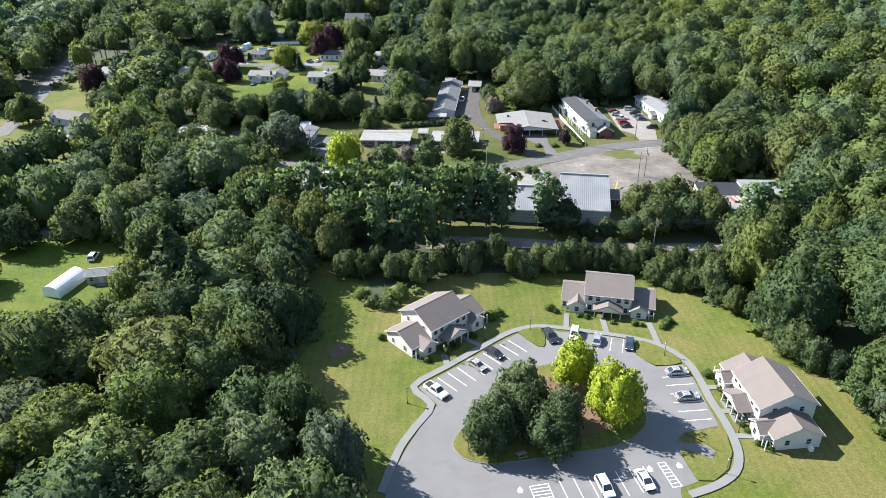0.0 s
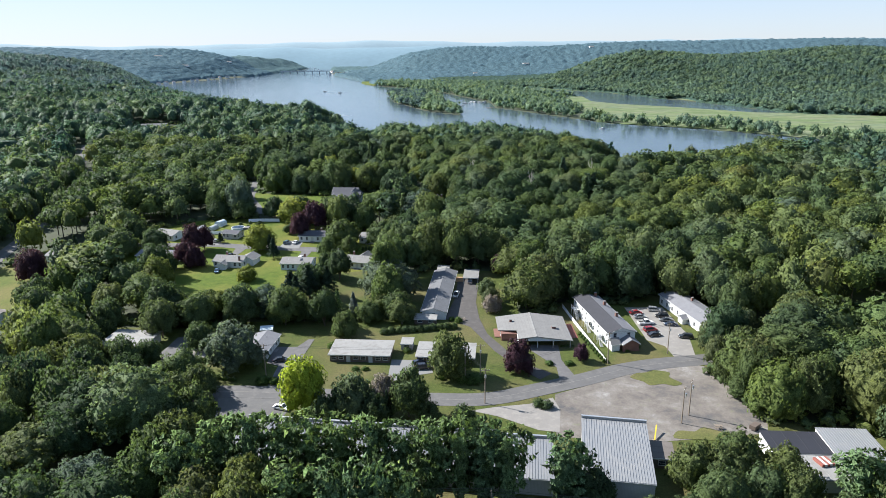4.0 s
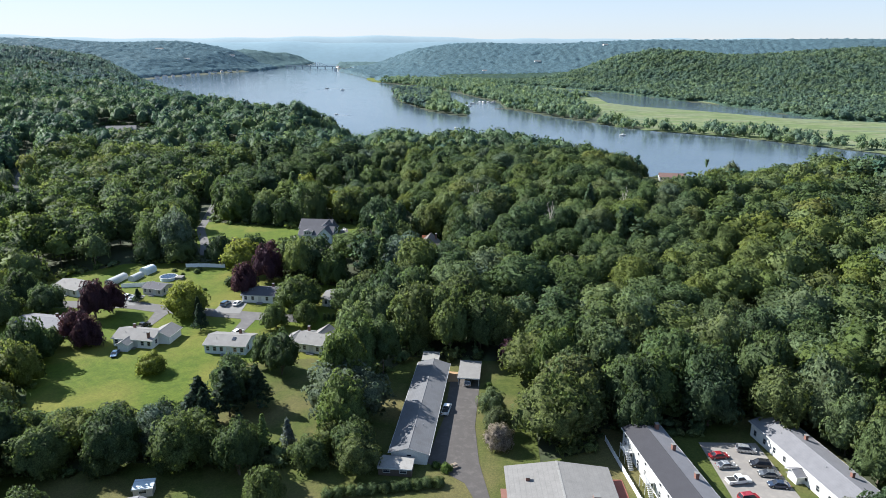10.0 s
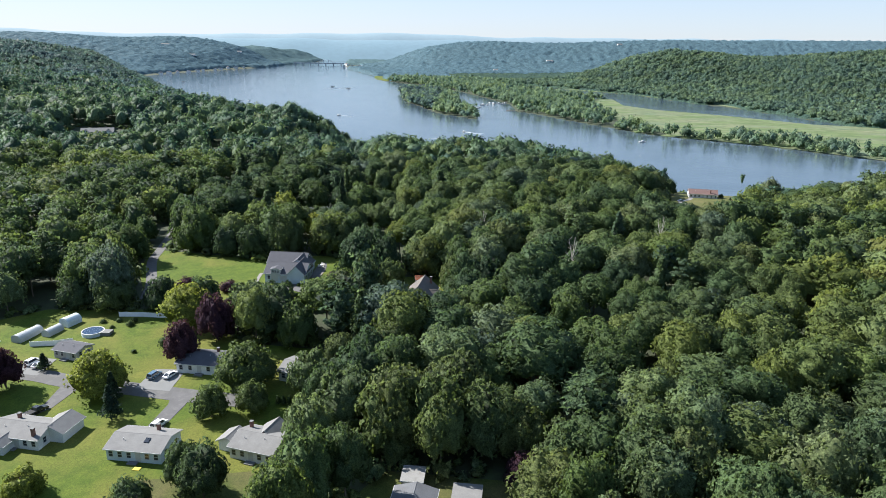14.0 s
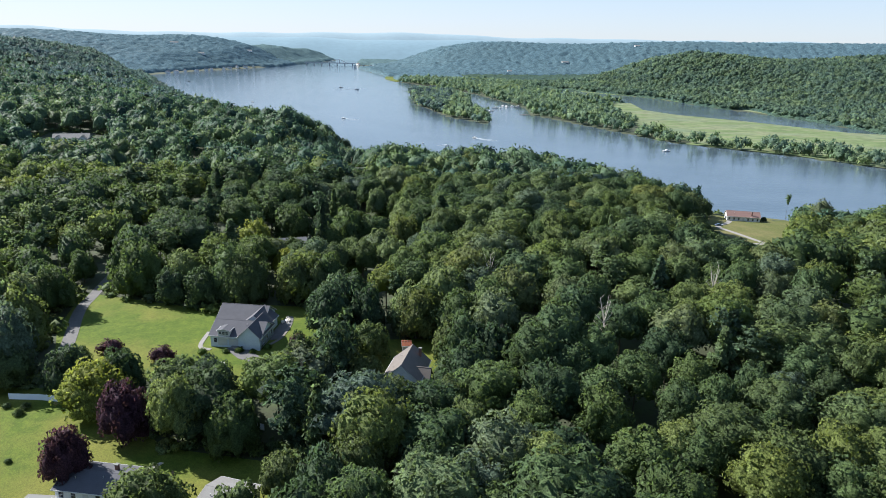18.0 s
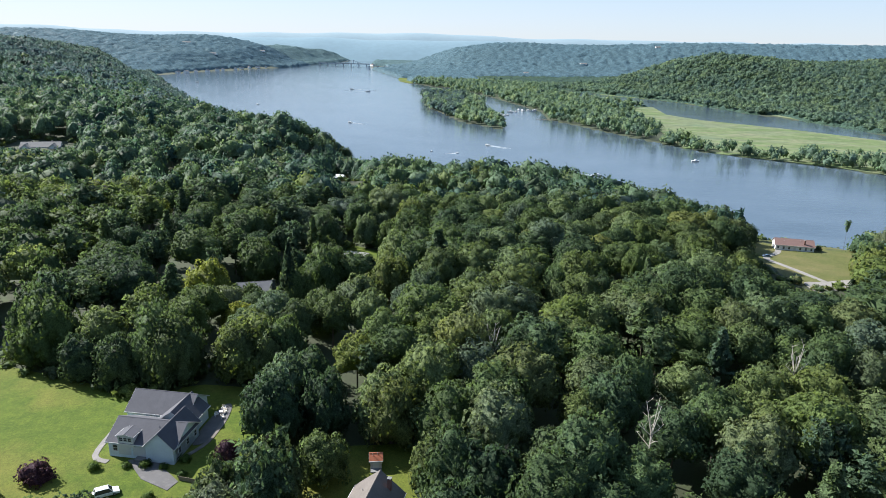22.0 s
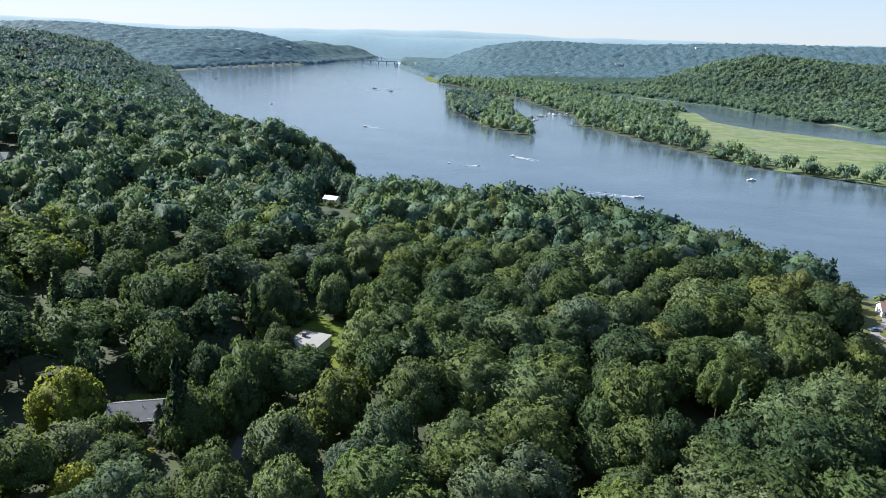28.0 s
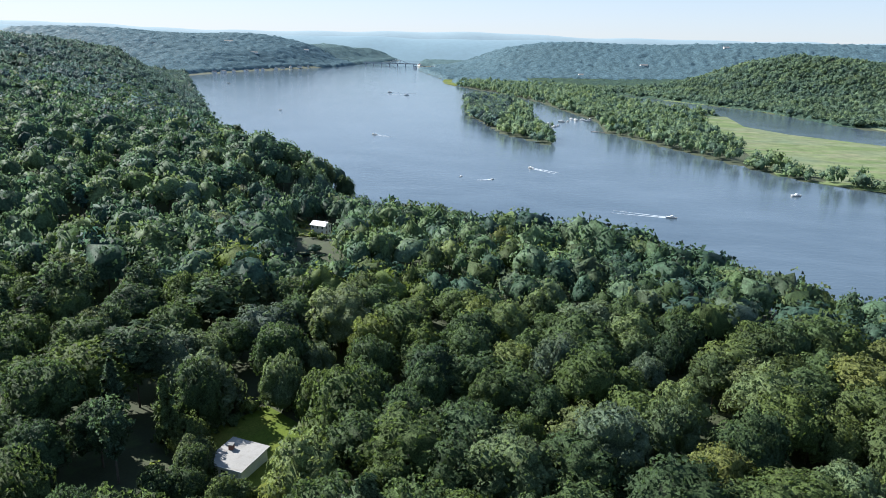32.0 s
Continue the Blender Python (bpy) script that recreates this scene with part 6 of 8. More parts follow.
hall("metal_hall", 42.2, 195.2, -10, 15, 22.5, 4.6, 6.0, "grey metal hall with ribbed pale roof and parapet", 25, True)
hall("metal_hall", 21, 193.5, -7, 13, 14.5, 3.9, 4.9, "low metal hall with ribbed pale roof", 21, True)
hall("metal_hall", -16, 199, -7.5, 62, 15, 3.9, 4.8, "long metal hall behind a row of pines", 100, True)
low_house("lean_to", 53.5, 198.5, -10, 5.5, 6.5, 2.6, M_BROWNSIDE, M_BROWNROOF, "brown lean-to shed beside the hall", 0.4, 1, 0.2, "shed")
hall("workshop", 85.5, 200, -4, 13, 9, 3.6, 3.8, "workshop with a black flat roof", 4, roof=M_BLACKROOF, wall=M_WHITESIDE)
hall("workshop", 86, 190.5, -4, 12, 9, 3.2, 3.4, "workshop with a stained pale roof", 6, roof=M_WHITEROOF, wall=M_WHITESIDE)
hall("workshop", 98, 198.5, -4, 11.5, 12, 4.0, 4.5, "white workshop with a ribbed metal roof", 18, wall=M_WHITESIDE)
sk = empty("roof_skip", 88, 192, hz(86, 190.5) + 3.55, 10, "red and white striped cover on the roof", "roof cover")
for i in range(5):
    part("stripe", Shape().box(-1.6 + i * 0.64, -1.6, 0.02, -1.6 + (i + 1) * 0.64 - 0.01, 1.6, 0.6), M_WHITE if i % 2 else M_REDTILE, sk)

# the street on the rise
house("white_house", -92.2, 352.6, -8, 13.4, 9, 2.6, 1.5, M_WHITESIDE, M_LIGHTROOF, "white ranch house with pale grey roof and brick chimney", fronts=6, chim=((5.2, -3.6), (-3, 2)),
      wing=[(7.0, 3.2, 7.5, 6.5, 2.5, 1.5, "y"), (-1.5, -5.6, 4.4, 3.2, 2.1, 0.9, "y")])
blue = house("blue_house", -61.6, 348.8, -5, 13.2, 9.6, 2.7, 1.3, M_BLUEGREY, M_LIGHTROOF, "pale blue ranch house with light grey roof", fronts=6, chim=((2, 3.5),))
part("skylight", Shape().solid([(1.5, -2.6, 3.75), (2.6, -2.6, 3.75), (2.6, -1.2, 4.12), (1.5, -1.2, 4.12)], [(1.5, -2.6, 3.98), (2.6, -2.6, 3.98), (2.6, -1.2, 4.34), (1.5, -1.2, 4.34)]), M_GLASS, blue, "dark roof window")
board = empty("garden_board", -60.2, 341.4, hz(-60.2, 341.4), -5, "bright yellow board lying on the lawn by the house", "board")
part("panel", Shape().box(-0.8, -0.6, 0.12, 0.8, 0.6, 0.22), M_YELLOW, board)
for u in (-0.5, 0.5):
    part("batten", Shape().box(u - 0.05, -0.6, 0.05, u + 0.05, 0.6, 0.119), M_WOOD, board)
house("white_house", -34, 350, -16, 11.2, 9.6, 2.8, 1.5, M_WHITESIDE, M_LIGHTROOF, "white house with screened porch and light roof", fronts=5, chim=((-4.5, 3),),
      wing=[(-7.6, -0.4, 5, 4.6, 2.4, 1.1, "y"), (0.5, 4, 6, 6, 2.8, 1.9, "y")])
house("grey_ranch", -127.5, 362, -10, 19, 10, 2.6, 1.3, M_BLUEGREY, M_GREYROOF, "blue ranch house with a grey roof", fronts=6, chim=((2, 2),))
house("dark_house", -61.8, 390.5, -5, 13.6, 9.6, 2.6, 1.5, M_WHITESIDE, M_DARKROOF, "white house with a charcoal roof", fronts=5, chim=((3, 2),))
house("white_house", -33.2, 387, -14, 9, 9.5, 2.7, 1.2, M_WHITESIDE, M_LIGHTROOF, "small white house under trees", fronts=3)
sol = house("solar_house", -104.4, 396.0, -16, 8.4, 6.4, 2.4, 1.0, M_TANSIDE, M_DARKROOF, "low tan house with dark solar panels", fronts=4)
for i in range(5):
    part("solar_panel", Shape().solid([(-3.7 + i * 1.5, -3.0, 2.86), (-2.3 + i * 1.5, -3.0, 2.86), (-2.3 + i * 1.5, -0.6, 3.62), (-3.7 + i * 1.5, -0.6, 3.62)],
                                      [(-3.7 + i * 1.5, -3.02, 2.93), (-2.3 + i * 1.5, -3.02, 2.93), (-2.3 + i * 1.5, -0.62, 3.69), (-3.7 + i * 1.5, -0.62, 3.69)]), M_GLASS, sol)
house("white_house", -137, 397.5, -24, 12.5, 9, 2.6, 1.4, M_WHITESIDE, M_LIGHTROOF, "white cottage with pale roof", fronts=4)
house("white_house", -172, 362, -20, 14, 9, 2.8, 1.8, M_WHITESIDE, M_LIGHTROOF, "white house half hidden by trees", fronts=4)
house("white_house", -182.5, 458, -25, 13, 10, 2.7, 1.6, M_WHITESIDE, M_LIGHTROOF, "pale house among trees", fronts=4)
house("blue_house", -160, 287, -22, 15, 9, 3.0, 1.6, M_BLUEGREY, M_BROWNROOF, "blue house with a brown roof", fronts=4)
pr = house("porch_house", -150, 266, -18, 9, 10, 3.2, 2.0, M_REDSIDE, M_GREYROOF, "dark red house with a white columned gable porch", axis="y", fronts=3)
for u in (-4.2, -1.6, 1.6, 4.2):
    part("column", Shape().tube((u, -6.3, -0.8), (u, -6.3, 3.3), 0.16, 0.14), M_WHITE, pr)
part("porch_roof", Shape().solid([(-4.9, -6.7, 3.3), (4.9, -6.7, 3.3), (0, -6.7, 5.45)], [(-4.9, -4.5, 3.3), (4.9, -4.5, 3.3), (0, -4.5, 5.45)]), M_WHITE, pr)


def arch_shed(name, x, y, turn, w, d, h, mat, label, n=9):
    """A rounded roof on low walls: tarpaulin shelters, hoop houses."""
    o = empty(name, x, y, hz(x, y), turn, label, "shed")
    prof = [(-w / 2, -0.3), (-w / 2, h * 0.45)] + [(-w / 2 * math.cos(math.pi * k / n), h * (0.45 + 0.55 * math.sin(math.pi * k / n))) for k in range(1, n)] + [(w / 2, h * 0.45), (w / 2, -0.3)]
    part("cover", Shape().solid([(u, -d / 2, v) for u, v in prof][::-1], [(u, d / 2, v) for u, v in prof][::-1]), mat, o)
    for k in range(6):
        yy = -d / 2 + k * d / 5
        pr2 = [(u * 1.02, v + 0.04) for u, v in prof]
        part("hoop", Shape().solid([(u, yy - 0.05, v) for u, v in pr2][::-1], [(u, yy + 0.05, v) for u, v in pr2][::-1]), mat, o)
    return o


arch_shed("tarpaulin_shelter", -97.4, 151, -14, 4.8, 10, 3.2, M_TARP, "white tarpaulin shelter on the lawn")
sh = house("garden_shed", -89, 154.4, 8, 7.2, 4, 2.2, 0.9, M_GREYSIDE, M_GREYROOF, "grey wooden shed with two small windows", fronts=3, sides=1, over=0.25, category="shed")
arch_shed("garden_shed", -117.5, 418, -20, 4, 5.4, 3.0, M_BLUEGREY, "pale blue round roofed shed")
arch_shed("greenhouse", -126, 408, -14, 3.6, 9, 2.4, M_HOOP, "grey film covered hoop greenhouse")
arch_shed("greenhouse", -119.5, 411, -14, 3, 6, 2.2, M_HOOP, "small grey hoop greenhouse")


M_POOL = gloss("dark pool cover", (0.045, 0.075, 0.13), 0.2)


def pool(x, y, r):
    o = empty("pool", x, y, hz(x, y), 0, "round above-ground pool with a pale rim", "pool")
    n = 24
    ring = [(math.cos(6.2832 * i / n), math.sin(6.2832 * i / n)) for i in range(n)]
    part("pool_wall", Shape().solid([(r * a, r * b, -0.5) for a, b in ring], [(r * a, r * b, 1.15) for a, b in ring]), M_BLUEGREY, o)
    rim = Shape()
    for i in range(n):
        (a, b), (c, d) = ring[i], ring[(i + 1) % n]
        rim.solid([(r * a * 0.94, r * b * 0.94, 1.155), (r * a * 1.03, r * b * 1.03, 1.155), (r * c * 1.03, r * d * 1.03, 1.155), (r * c * 0.94, r * d * 0.94, 1.155)],
                  [(r * a * 0.94, r * b * 0.94, 1.25), (r * a * 1.03, r * b * 1.03, 1.25), (r * c * 1.03, r * d * 1.03, 1.25), (r * c * 0.94, r * d * 0.94, 1.25)])
    part("pool_rim", rim, M_WHITE, o)
    part("pool_water", Shape().solid([(r * 0.93 * a, r * 0.93 * b, 1.153) for a, b in ring], [(r * 0.93 * a, r * 0.93 * b, 1.19) for a, b in ring]), M_POOL, o)
    part("pool_deck", Shape().box(r * 0.8, -1.5, -0.5, r + 2.6, 1.5, 1.2), M_LIGHTROOF, o)


pool(-106, 410.5, 3.4)


def fence(pts, h, label, mat=None, gap=2.4):
    """Boards on posts along a line."""
    o = empty("fence", pts[0][0], pts[0][1], hz(*pts[0]), 0, label, "fence")
    x0, y0, z0 = pts[0][0], pts[0][1], hz(*pts[0])
    for (ax, ay), (bx, by) in zip(pts, pts[1:]):
        n = max(1, round(math.hypot(bx - ax, by - ay) / gap))
        for i in range(n):
            p, q = [(ax + (bx - ax) * k / n, ay + (by - ay) * k / n) for k in (i, i + 1)]
            z1, z2 = hz(*p) - z0, hz(*q) - z0
            part("fence_panel", Shape().solid([(p[0] - x0, p[1] - y0, z1 - 0.1), (q[0] - x0, q[1] - y0, z2 - 0.1), (q[0] - x0 + 0.01, q[1] - y0 + 0.06, z2 - 0.1), (p[0] - x0 + 0.01, p[1] - y0 + 0.06, z1 - 0.1)],
                                              [(p[0] - x0, p[1] - y0, z1 + h), (q[0] - x0, q[1] - y0, z2 + h), (q[0] - x0 + 0.01, q[1] - y0 + 0.06, z2 + h), (p[0] - x0 + 0.01, p[1] - y0 + 0.06, z1 + h)]), mat or M_FENCE, o)
            part("fence_post", Shape().box(p[0] - x0 - 0.07, p[1] - y0 - 0.05, z1 - 0.4, p[0] - x0 + 0.07, p[1] - y0 + 0.09, z1 + h + 0.12), mat or M_FENCE, o)


fence([(-121, 401), (-114, 402), (-109, 404)], 1.7, "white vinyl privacy fence by the sheds")
fence([(-104, 424), (-96, 424), (-87, 423)], 1.7, "white vinyl fence behind the gardens")
fence([(-44, 417), (-34, 414.5)], 1.7, "white vinyl fence under the trees")
fence([(47, 298), (48.5, 284), (50, 271), (52.5, 251)], 1.5, "white fence between two houses")
fence([(-44, 449.5), (-35, 448)], 1.0, "low dark rail fence by the drive", M_WOOD)

# houses in the woods and by the river
g = house("grey_house", -54.6, 461, -4, 15.6, 10.6, 3.0, 2.9, M_BLUEGREY, M_DARKROOF, "large pale blue house with charcoal hipped roofs", fronts=5, sides=3,
          wing=[(-3.4, 12, 15, 10, 3.2, 3.0, "x"), (4.6, -0.4, 11.4, 6.4, 3.4, 3.1, "y"), (2.5, 8, 9, 8, 3.2, 3.0, "y")], dz=0.3)
block(g, -3.4, -4.0, 3.6, 3.4, 3.6, 1.3, 0.5, "y", M_WHITE, M_DARKROOF, 0.25)
for u in (-4.4, -3.4, -2.4):
    window(g, u, -5.7, 4.25, 0.75, 0.85)
door(g, -4.0, -5.31, 0.25, w=2.6, h=2.1)
door(g, -0.6, -5.31, 0.25, w=2.6, h=2.1)
house("brown_roofed_house", -1.8, 438.6, -8, 13, 9.6, 5.0, 4.0, M_WHITESIDE, M_BROWNROOF, "tall white house with steep brown roof in the wood", axis="y", fronts=3, sides=4, storeys=2, chim=((2.6, 4.5),),
      wing=[(4.6, -1.5, 4, 3.6, 4.4, 2.2, "x")])
house("garden_shed", -4, 459, 10, 2.4, 2.2, 2.0, 1.0, M_TANSIDE, M_ORANGE, "small shed with an orange roof", fronts=1, sides=1, over=0.3, category="shed")
house("tan_house", 35.5, 371, 15, 10, 8, 3.4, 1.8, M_WHITESIDE, M_TANROOF, "house with a tan roof half hidden by oaks", fronts=3)
house("garden_shed", 33.5, 390, 0, 3.6, 3, 2.2, 1.0, M_REDSIDE, M_ORANGE, "red shed under the trees", fronts=1, sides=1, category="shed")
house("river_house", 190.5, 719.5, -10, 20, 9.5, 2.9, 2.6, M_WHITESIDE, M_REDROOF, "long white house with a red brown roof above the river", fronts=7, chim=((5, -3.5),))
house("boat_barn", 199, 655, 60, 11, 6, 2.8, 1.4, M_WHITESIDE, M_LIGHTROOF, "white barn by the gravel turning place", fronts=3, category="barn")
house("pink_house", 239, 640, -20, 11, 9, 5.0, 2.4, M_TANSIDE, M_GREYROOF, "tall house among trees near the river", fronts=3, storeys=2, chim=((-3, 0), (4, 1)))
low_house("flat_roofed_house", -38, 605, -12, 9, 9.5, 3.0, M_WHITESIDE, M_WHITEROOF, "white flat roofed house in a clearing", 0.2, 3)
lr = empty("roof_chimney", -40, 606.5, hz(-38.5, 604) + 3.2, 0, "square chimney on the white roof", "chimney")
part("stack", Shape().box(-0.5, -0.5, 0.0, 0.5, 0.5, 1.3), M_BRICK, lr)
part("cap", Shape().box(-0.6, -0.6, 1.305, 0.6, 0.6, 1.45), M_CONC, lr)
house("shaded_house", -63, 553, 20, 11, 9, 4.6, 2.2, M_BROWNSIDE, M_SLATEROOF, "brown house with a grey roof among spruces", fronts=3, storeys=2)
house("white_cottage", -99, 848, -12, 9, 7, 5.2, 1.6, M_WHITESIDE, M_FENCE, "white two storey cottage with a white roof by the river", fronts=3, storeys=2)
house("mansion", -310, 812, 20, 26, 11, 6.4, 3.0, M_WHITESIDE, M_LIGHTROOF, "large white house on the wooded slope", fronts=8, storeys=2, chim=((-6, 1), (7, 1)), dz=8.0 - hz(-310, 812),
      wing=[(-9, -5, 7, 6, 6.2, 2.6, "y"), (9, -5, 7, 6, 6.2, 2.6, "y")])


# ---- vehicles ----
def car_meshes(kind):
    L, Wd, H = {"sedan": (4.7, 1.8, 1.42), "suv": (4.7, 1.88, 1.72), "pickup": (5.7, 1.95, 1.82), "van": (5.0, 1.95, 1.85)}[kind]
    a = L / 2
    if kind == "sedan":
        belt, cabin = 0.86, [(-1.75, 0.9), (-0.95, H), (0.55, H), (1.35, 0.9)]
    elif kind == "pickup":
        belt, cabin = 1.05, [(-0.75, 1.06), (-0.6, H), (0.75, H), (1.45, 1.06)]
    else:
        belt, cabin = 0.98, [(-2.2, 1.0), (-1.9, H), (0.6, H), (1.3, 1.0)]
    side = [(-a, 0.42), (-a + 0.05, belt - 0.06), (-a + 0.3, belt), (a - 1.0, belt - 0.02), (a - 0.15, belt - 0.2), (a, 0.6), (a - 0.05, 0.32), (-a + 0.1, 0.3)]
    w = Wd / 2
    body = Shape()
    n = len(side)
    sec = [(-w, 0.0, 0.0), (-w * 0.99, 0, 0)]
    k = len(body.v)
    for yy, inset in ((-w, 0.06), (-w + 0.09, 0.0), (w - 0.09, 0.0), (w, 0.06)):
        for x, z in side:
            body.v.append((x * (1 - inset * 0.25), yy, z - inset * 0.5 * (z - 0.6)))
    for r in range(3):
        for i in range(n):
            j = (i + 1) % n
            body.f.append((k + r * n + i, k + r * n + j, k + (r + 1) * n + j, k + (r + 1) * n + i))
    body.f.append(tuple(k + i for i in range(n))[::-1])
    body.f.append(tuple(k + 3 * n + i for i in range(n)))
    (x0, z0), (x1, z1), (x2, z2), (x3, z3) = cabin
    t = w * 0.78
    roof = Shape().solid([(x1, -t, z1 - 0.07), (x2, -t, z2 - 0.07), (x2, t, z2 - 0.07), (x1, t, z1 - 0.07)], [(x1 + 0.08, -t + 0.06, z1), (x2 - 0.08, -t + 0.06, z2), (x2 - 0.08, t - 0.06, z2), (x1 + 0.08, t - 0.06, z1)])
    for sx, (xa, za), (xb, zb) in ((1, (x3, z3), (x2, z2)), (-1, (x0, z0), (x1, z1))):
        for sy in (-1, 1):
            roof.solid([(xa - 0.06 * sx, sy * (w - 0.11), za - 0.02), (xa + 0.05 * sx, sy * (w - 0.11), za - 0.02), (xa + 0.05 * sx, sy * (w - 0.02), za - 0.02), (xa - 0.06 * sx, sy * (w - 0.02), za - 0.02)],
                       [(xb - 0.08 * sx, sy * (t - 0.08), zb - 0.05), (xb + 0.04 * sx, sy * (t - 0.08), zb - 0.05), (xb + 0.04 * sx, sy * (t + 0.02), zb - 0.05), (xb - 0.08 * sx, sy * (t + 0.02), zb - 0.05)])
    glass = Shape().solid([(x0, -w + 0.07, z0 - 0.05), (x3, -w + 0.07, z3 - 0.05), (x3, w - 0.07, z3 - 0.05), (x0, w - 0.07, z0 - 0.05)],
                          [(x1, -t + 0.02, z1 - 0.06), (x2, -t + 0.02, z2 - 0.06), (x2, t - 0.02, z2 - 0.06), (x1, t - 0.02, z1 - 0.06)])
    out = {"body": body.mesh("body"), "roof": roof.mesh("roof"), "glass": glass.mesh("glass")}
    out["glass"].materials.append(M_GLASS)
    tyre = Shape().tube((0, -0.11, 0), (0, 0.11, 0), 0.33, 0.33, 14).mesh("tyre")
    tyre.materials.append(M_RUBBER)
    rim = Shape().tube((0, -0.12, 0), (0, 0.12, 0), 0.2, 0.2, 10).mesh("rim")
    rim.materials.append(M_STEEL)
    lamp = Shape().box(a - 0.16, -w + 0.12, 0.6, a - 0.01, -w + 0.5, 0.74).mesh("headlight")
    lamp.materials.append(M_PLASTIC)
    rear = Shape().box(-a - 0.005, -w + 0.1, 0.66, -a + 0.1, -w + 0.42, 0.84).mesh("tail_light")
    rear.materials.append(PAINT["red"])
    bump_ = Shape().box(a - 0.1, -w + 0.1, 0.34, a + 0.06, w - 0.1, 0.52).mesh("bumper")
    bump_.materials.append(M_RUBBER)
    out.update(tyre=tyre, rim=rim, lamp=lamp, rear=rear, bumper=bump_, size=(L, Wd))
    if kind == "pickup":
        out["bed"] = Shape().box(-a + 0.2, -w + 0.16, belt + 0.005, -0.85, w - 0.16, belt + 0.03).mesh("bed_floor")
        out["bed"].materials.append(M_RUBBER)
    return out


CARS = {}


def car(kind, colour, x, y, turn, where):
    if kind not in CARS:
        CARS[kind] = car_meshes(kind)
    c = CARS[kind]
    L, Wd = c["size"]
    nm = {"sedan": "sedan", "suv": "suv", "pickup": "pickup_truck", "van": "van"}[kind]
    o = empty(nm, x, y, hz(x, y) + 0.12, turn, f"{colour} {nm.replace('_', ' ')} parked {where}", "car", "parked cars")
    for p in ("body", "roof"):
        key = (kind, colour, p)
        if key not in MESHES:
            MESHES[key] = c[p].copy()
            MESHES[key].materials.append(PAINT[colour])
        part(p, MESHES[key], None, o)
    part("window_glass", c["glass"], None, o)
    for sx in (-1, 1):
        for sy in (-1, 1):
            wheel = part("wheel", c["tyre"], None, o)
            wheel.location = (sx * L * 0.3, sy * (Wd / 2 - 0.11), 0.33)
            part("rim", c["rim"], None, wheel)
    for sy in (0, 1):
        for p, nme in (("lamp", "headlight"), ("rear", "tail_light")):
            q = part(nme, c[p], None, o)
            q.location.y = sy * (Wd - 0.62) if p == "lamp" else sy * (Wd - 0.52)
    part("bumper", c["bumper"], None, o)
    if "bed" in c:
        part("bed_floor", c["bed"], None, o)


LOTCARS = [("pickup", "white", -2.6, 108.6, -47), ("sedan", "beige", 5.9, 117.0, -47), ("sedan", "black", 9.9, 121.2, -48), ("pickup", "black", 22.9, 128.0, -75), ("suv", "white", 28.6, 128.9, -105),
           ("sedan", "silver", 33.2, 126.4, 73), ("sedan", "navy", 40.0, 124.6, -106), ("sedan", "silver", 47.2, 114.2, 5), ("sedan", "silver", 46.8, 106.2, 5),
           ("sedan", "white", 33.1, 84.9, -77), ("suv", "white", 26.0, 83.4, -77)]
for k, c, x, y, r in LOTCARS:
    car(k, c, x, y, r, "in the townhouse car park")
for k, c, x, y, r in (("sedan", "red", 72.5, 291.5, 8), ("sedan", "silver", 72.8, 287.6, 8), ("pickup", "white", 73.4, 281.8, 10), ("suv", "red", 73.2, 275.6, 12), ("sedan", "black", 73.4, 271.4, 12),
                      ("suv", "silver", 80, 294.2, -10), ("suv", "black", 81, 288.2, 172), ("sedan", "grey", 81.4, 284.4, 172), ("sedan", "navy", 81.8, 280.4, 172), ("suv", "black", 83.4, 269.5, 170)):
    car(k, c, x, y, r, "beside the apartment houses")
for k, c, x, y, r in (("pickup", "white", 7.6, 311.5, 80), ("sedan", "black", -48, 253.2, 12), ("sedan", "navy", -4.4, 251.2, 8), ("suv", "black", -3.4, 247.6, 8), ("van", "white", -56.5, 443.5, 35), ("sedan", "white", -41, 223.4, -20), ("suv", "blue", -74.4, 383.6, 75),
                      ("sedan", "white", -70, 384, 70), ("suv", "white", -113.6, 390, 75), ("sedan", "silver", -110.6, 388.4, 75), ("sedan", "blue", -96, 342.6, -80), ("pickup", "black", -96.4, 363.6, 70),
                      ("suv", "white", -62.6, 359, 70), ("suv", "white", -97, 166, 95), ("sedan", "white", -98, 182, 10), ("sedan", "white", -166, 346, 20), ("sedan", "blue", 168, 697, 10),
                      ("suv", "silver", 13.6, 327, 85)):
    car(k, c, x, y, r, "beside a house")


# ---- poles, lamps, wires, yard things ----
def utility_pole(x, y, h=11.0, turn=0, arms=1, label="weathered wooden utility pole with crossarm"):
    o = empty("utility_pole", x, y, hz(x, y), turn, label, "pole")
    part("pole", Shape().tube((0, 0, -0.6), (0, 0, h), 0.17, 0.11), M_WOOD, o)
    for i in range(arms):
        part("crossarm", Shape().box(-1.2, -0.16, h - 0.6 - i, 1.2, -0.05, h - 0.46 - i), M_WOOD, o)
        for u in (-1.1, -0.5, 0.5, 1.1):
            part("insulator", Shape().tube((u, -0.1, h - 0.455 - i), (u, -0.1, h - 0.25 - i), 0.05, 0.03, 6), M_PLASTIC, o)
    part("transformer", Shape().tube((0.0, -0.42, h - 2.6), (0.0, -0.42, h - 1.7), 0.25, 0.25, 10), M_STEEL, o)
    return o


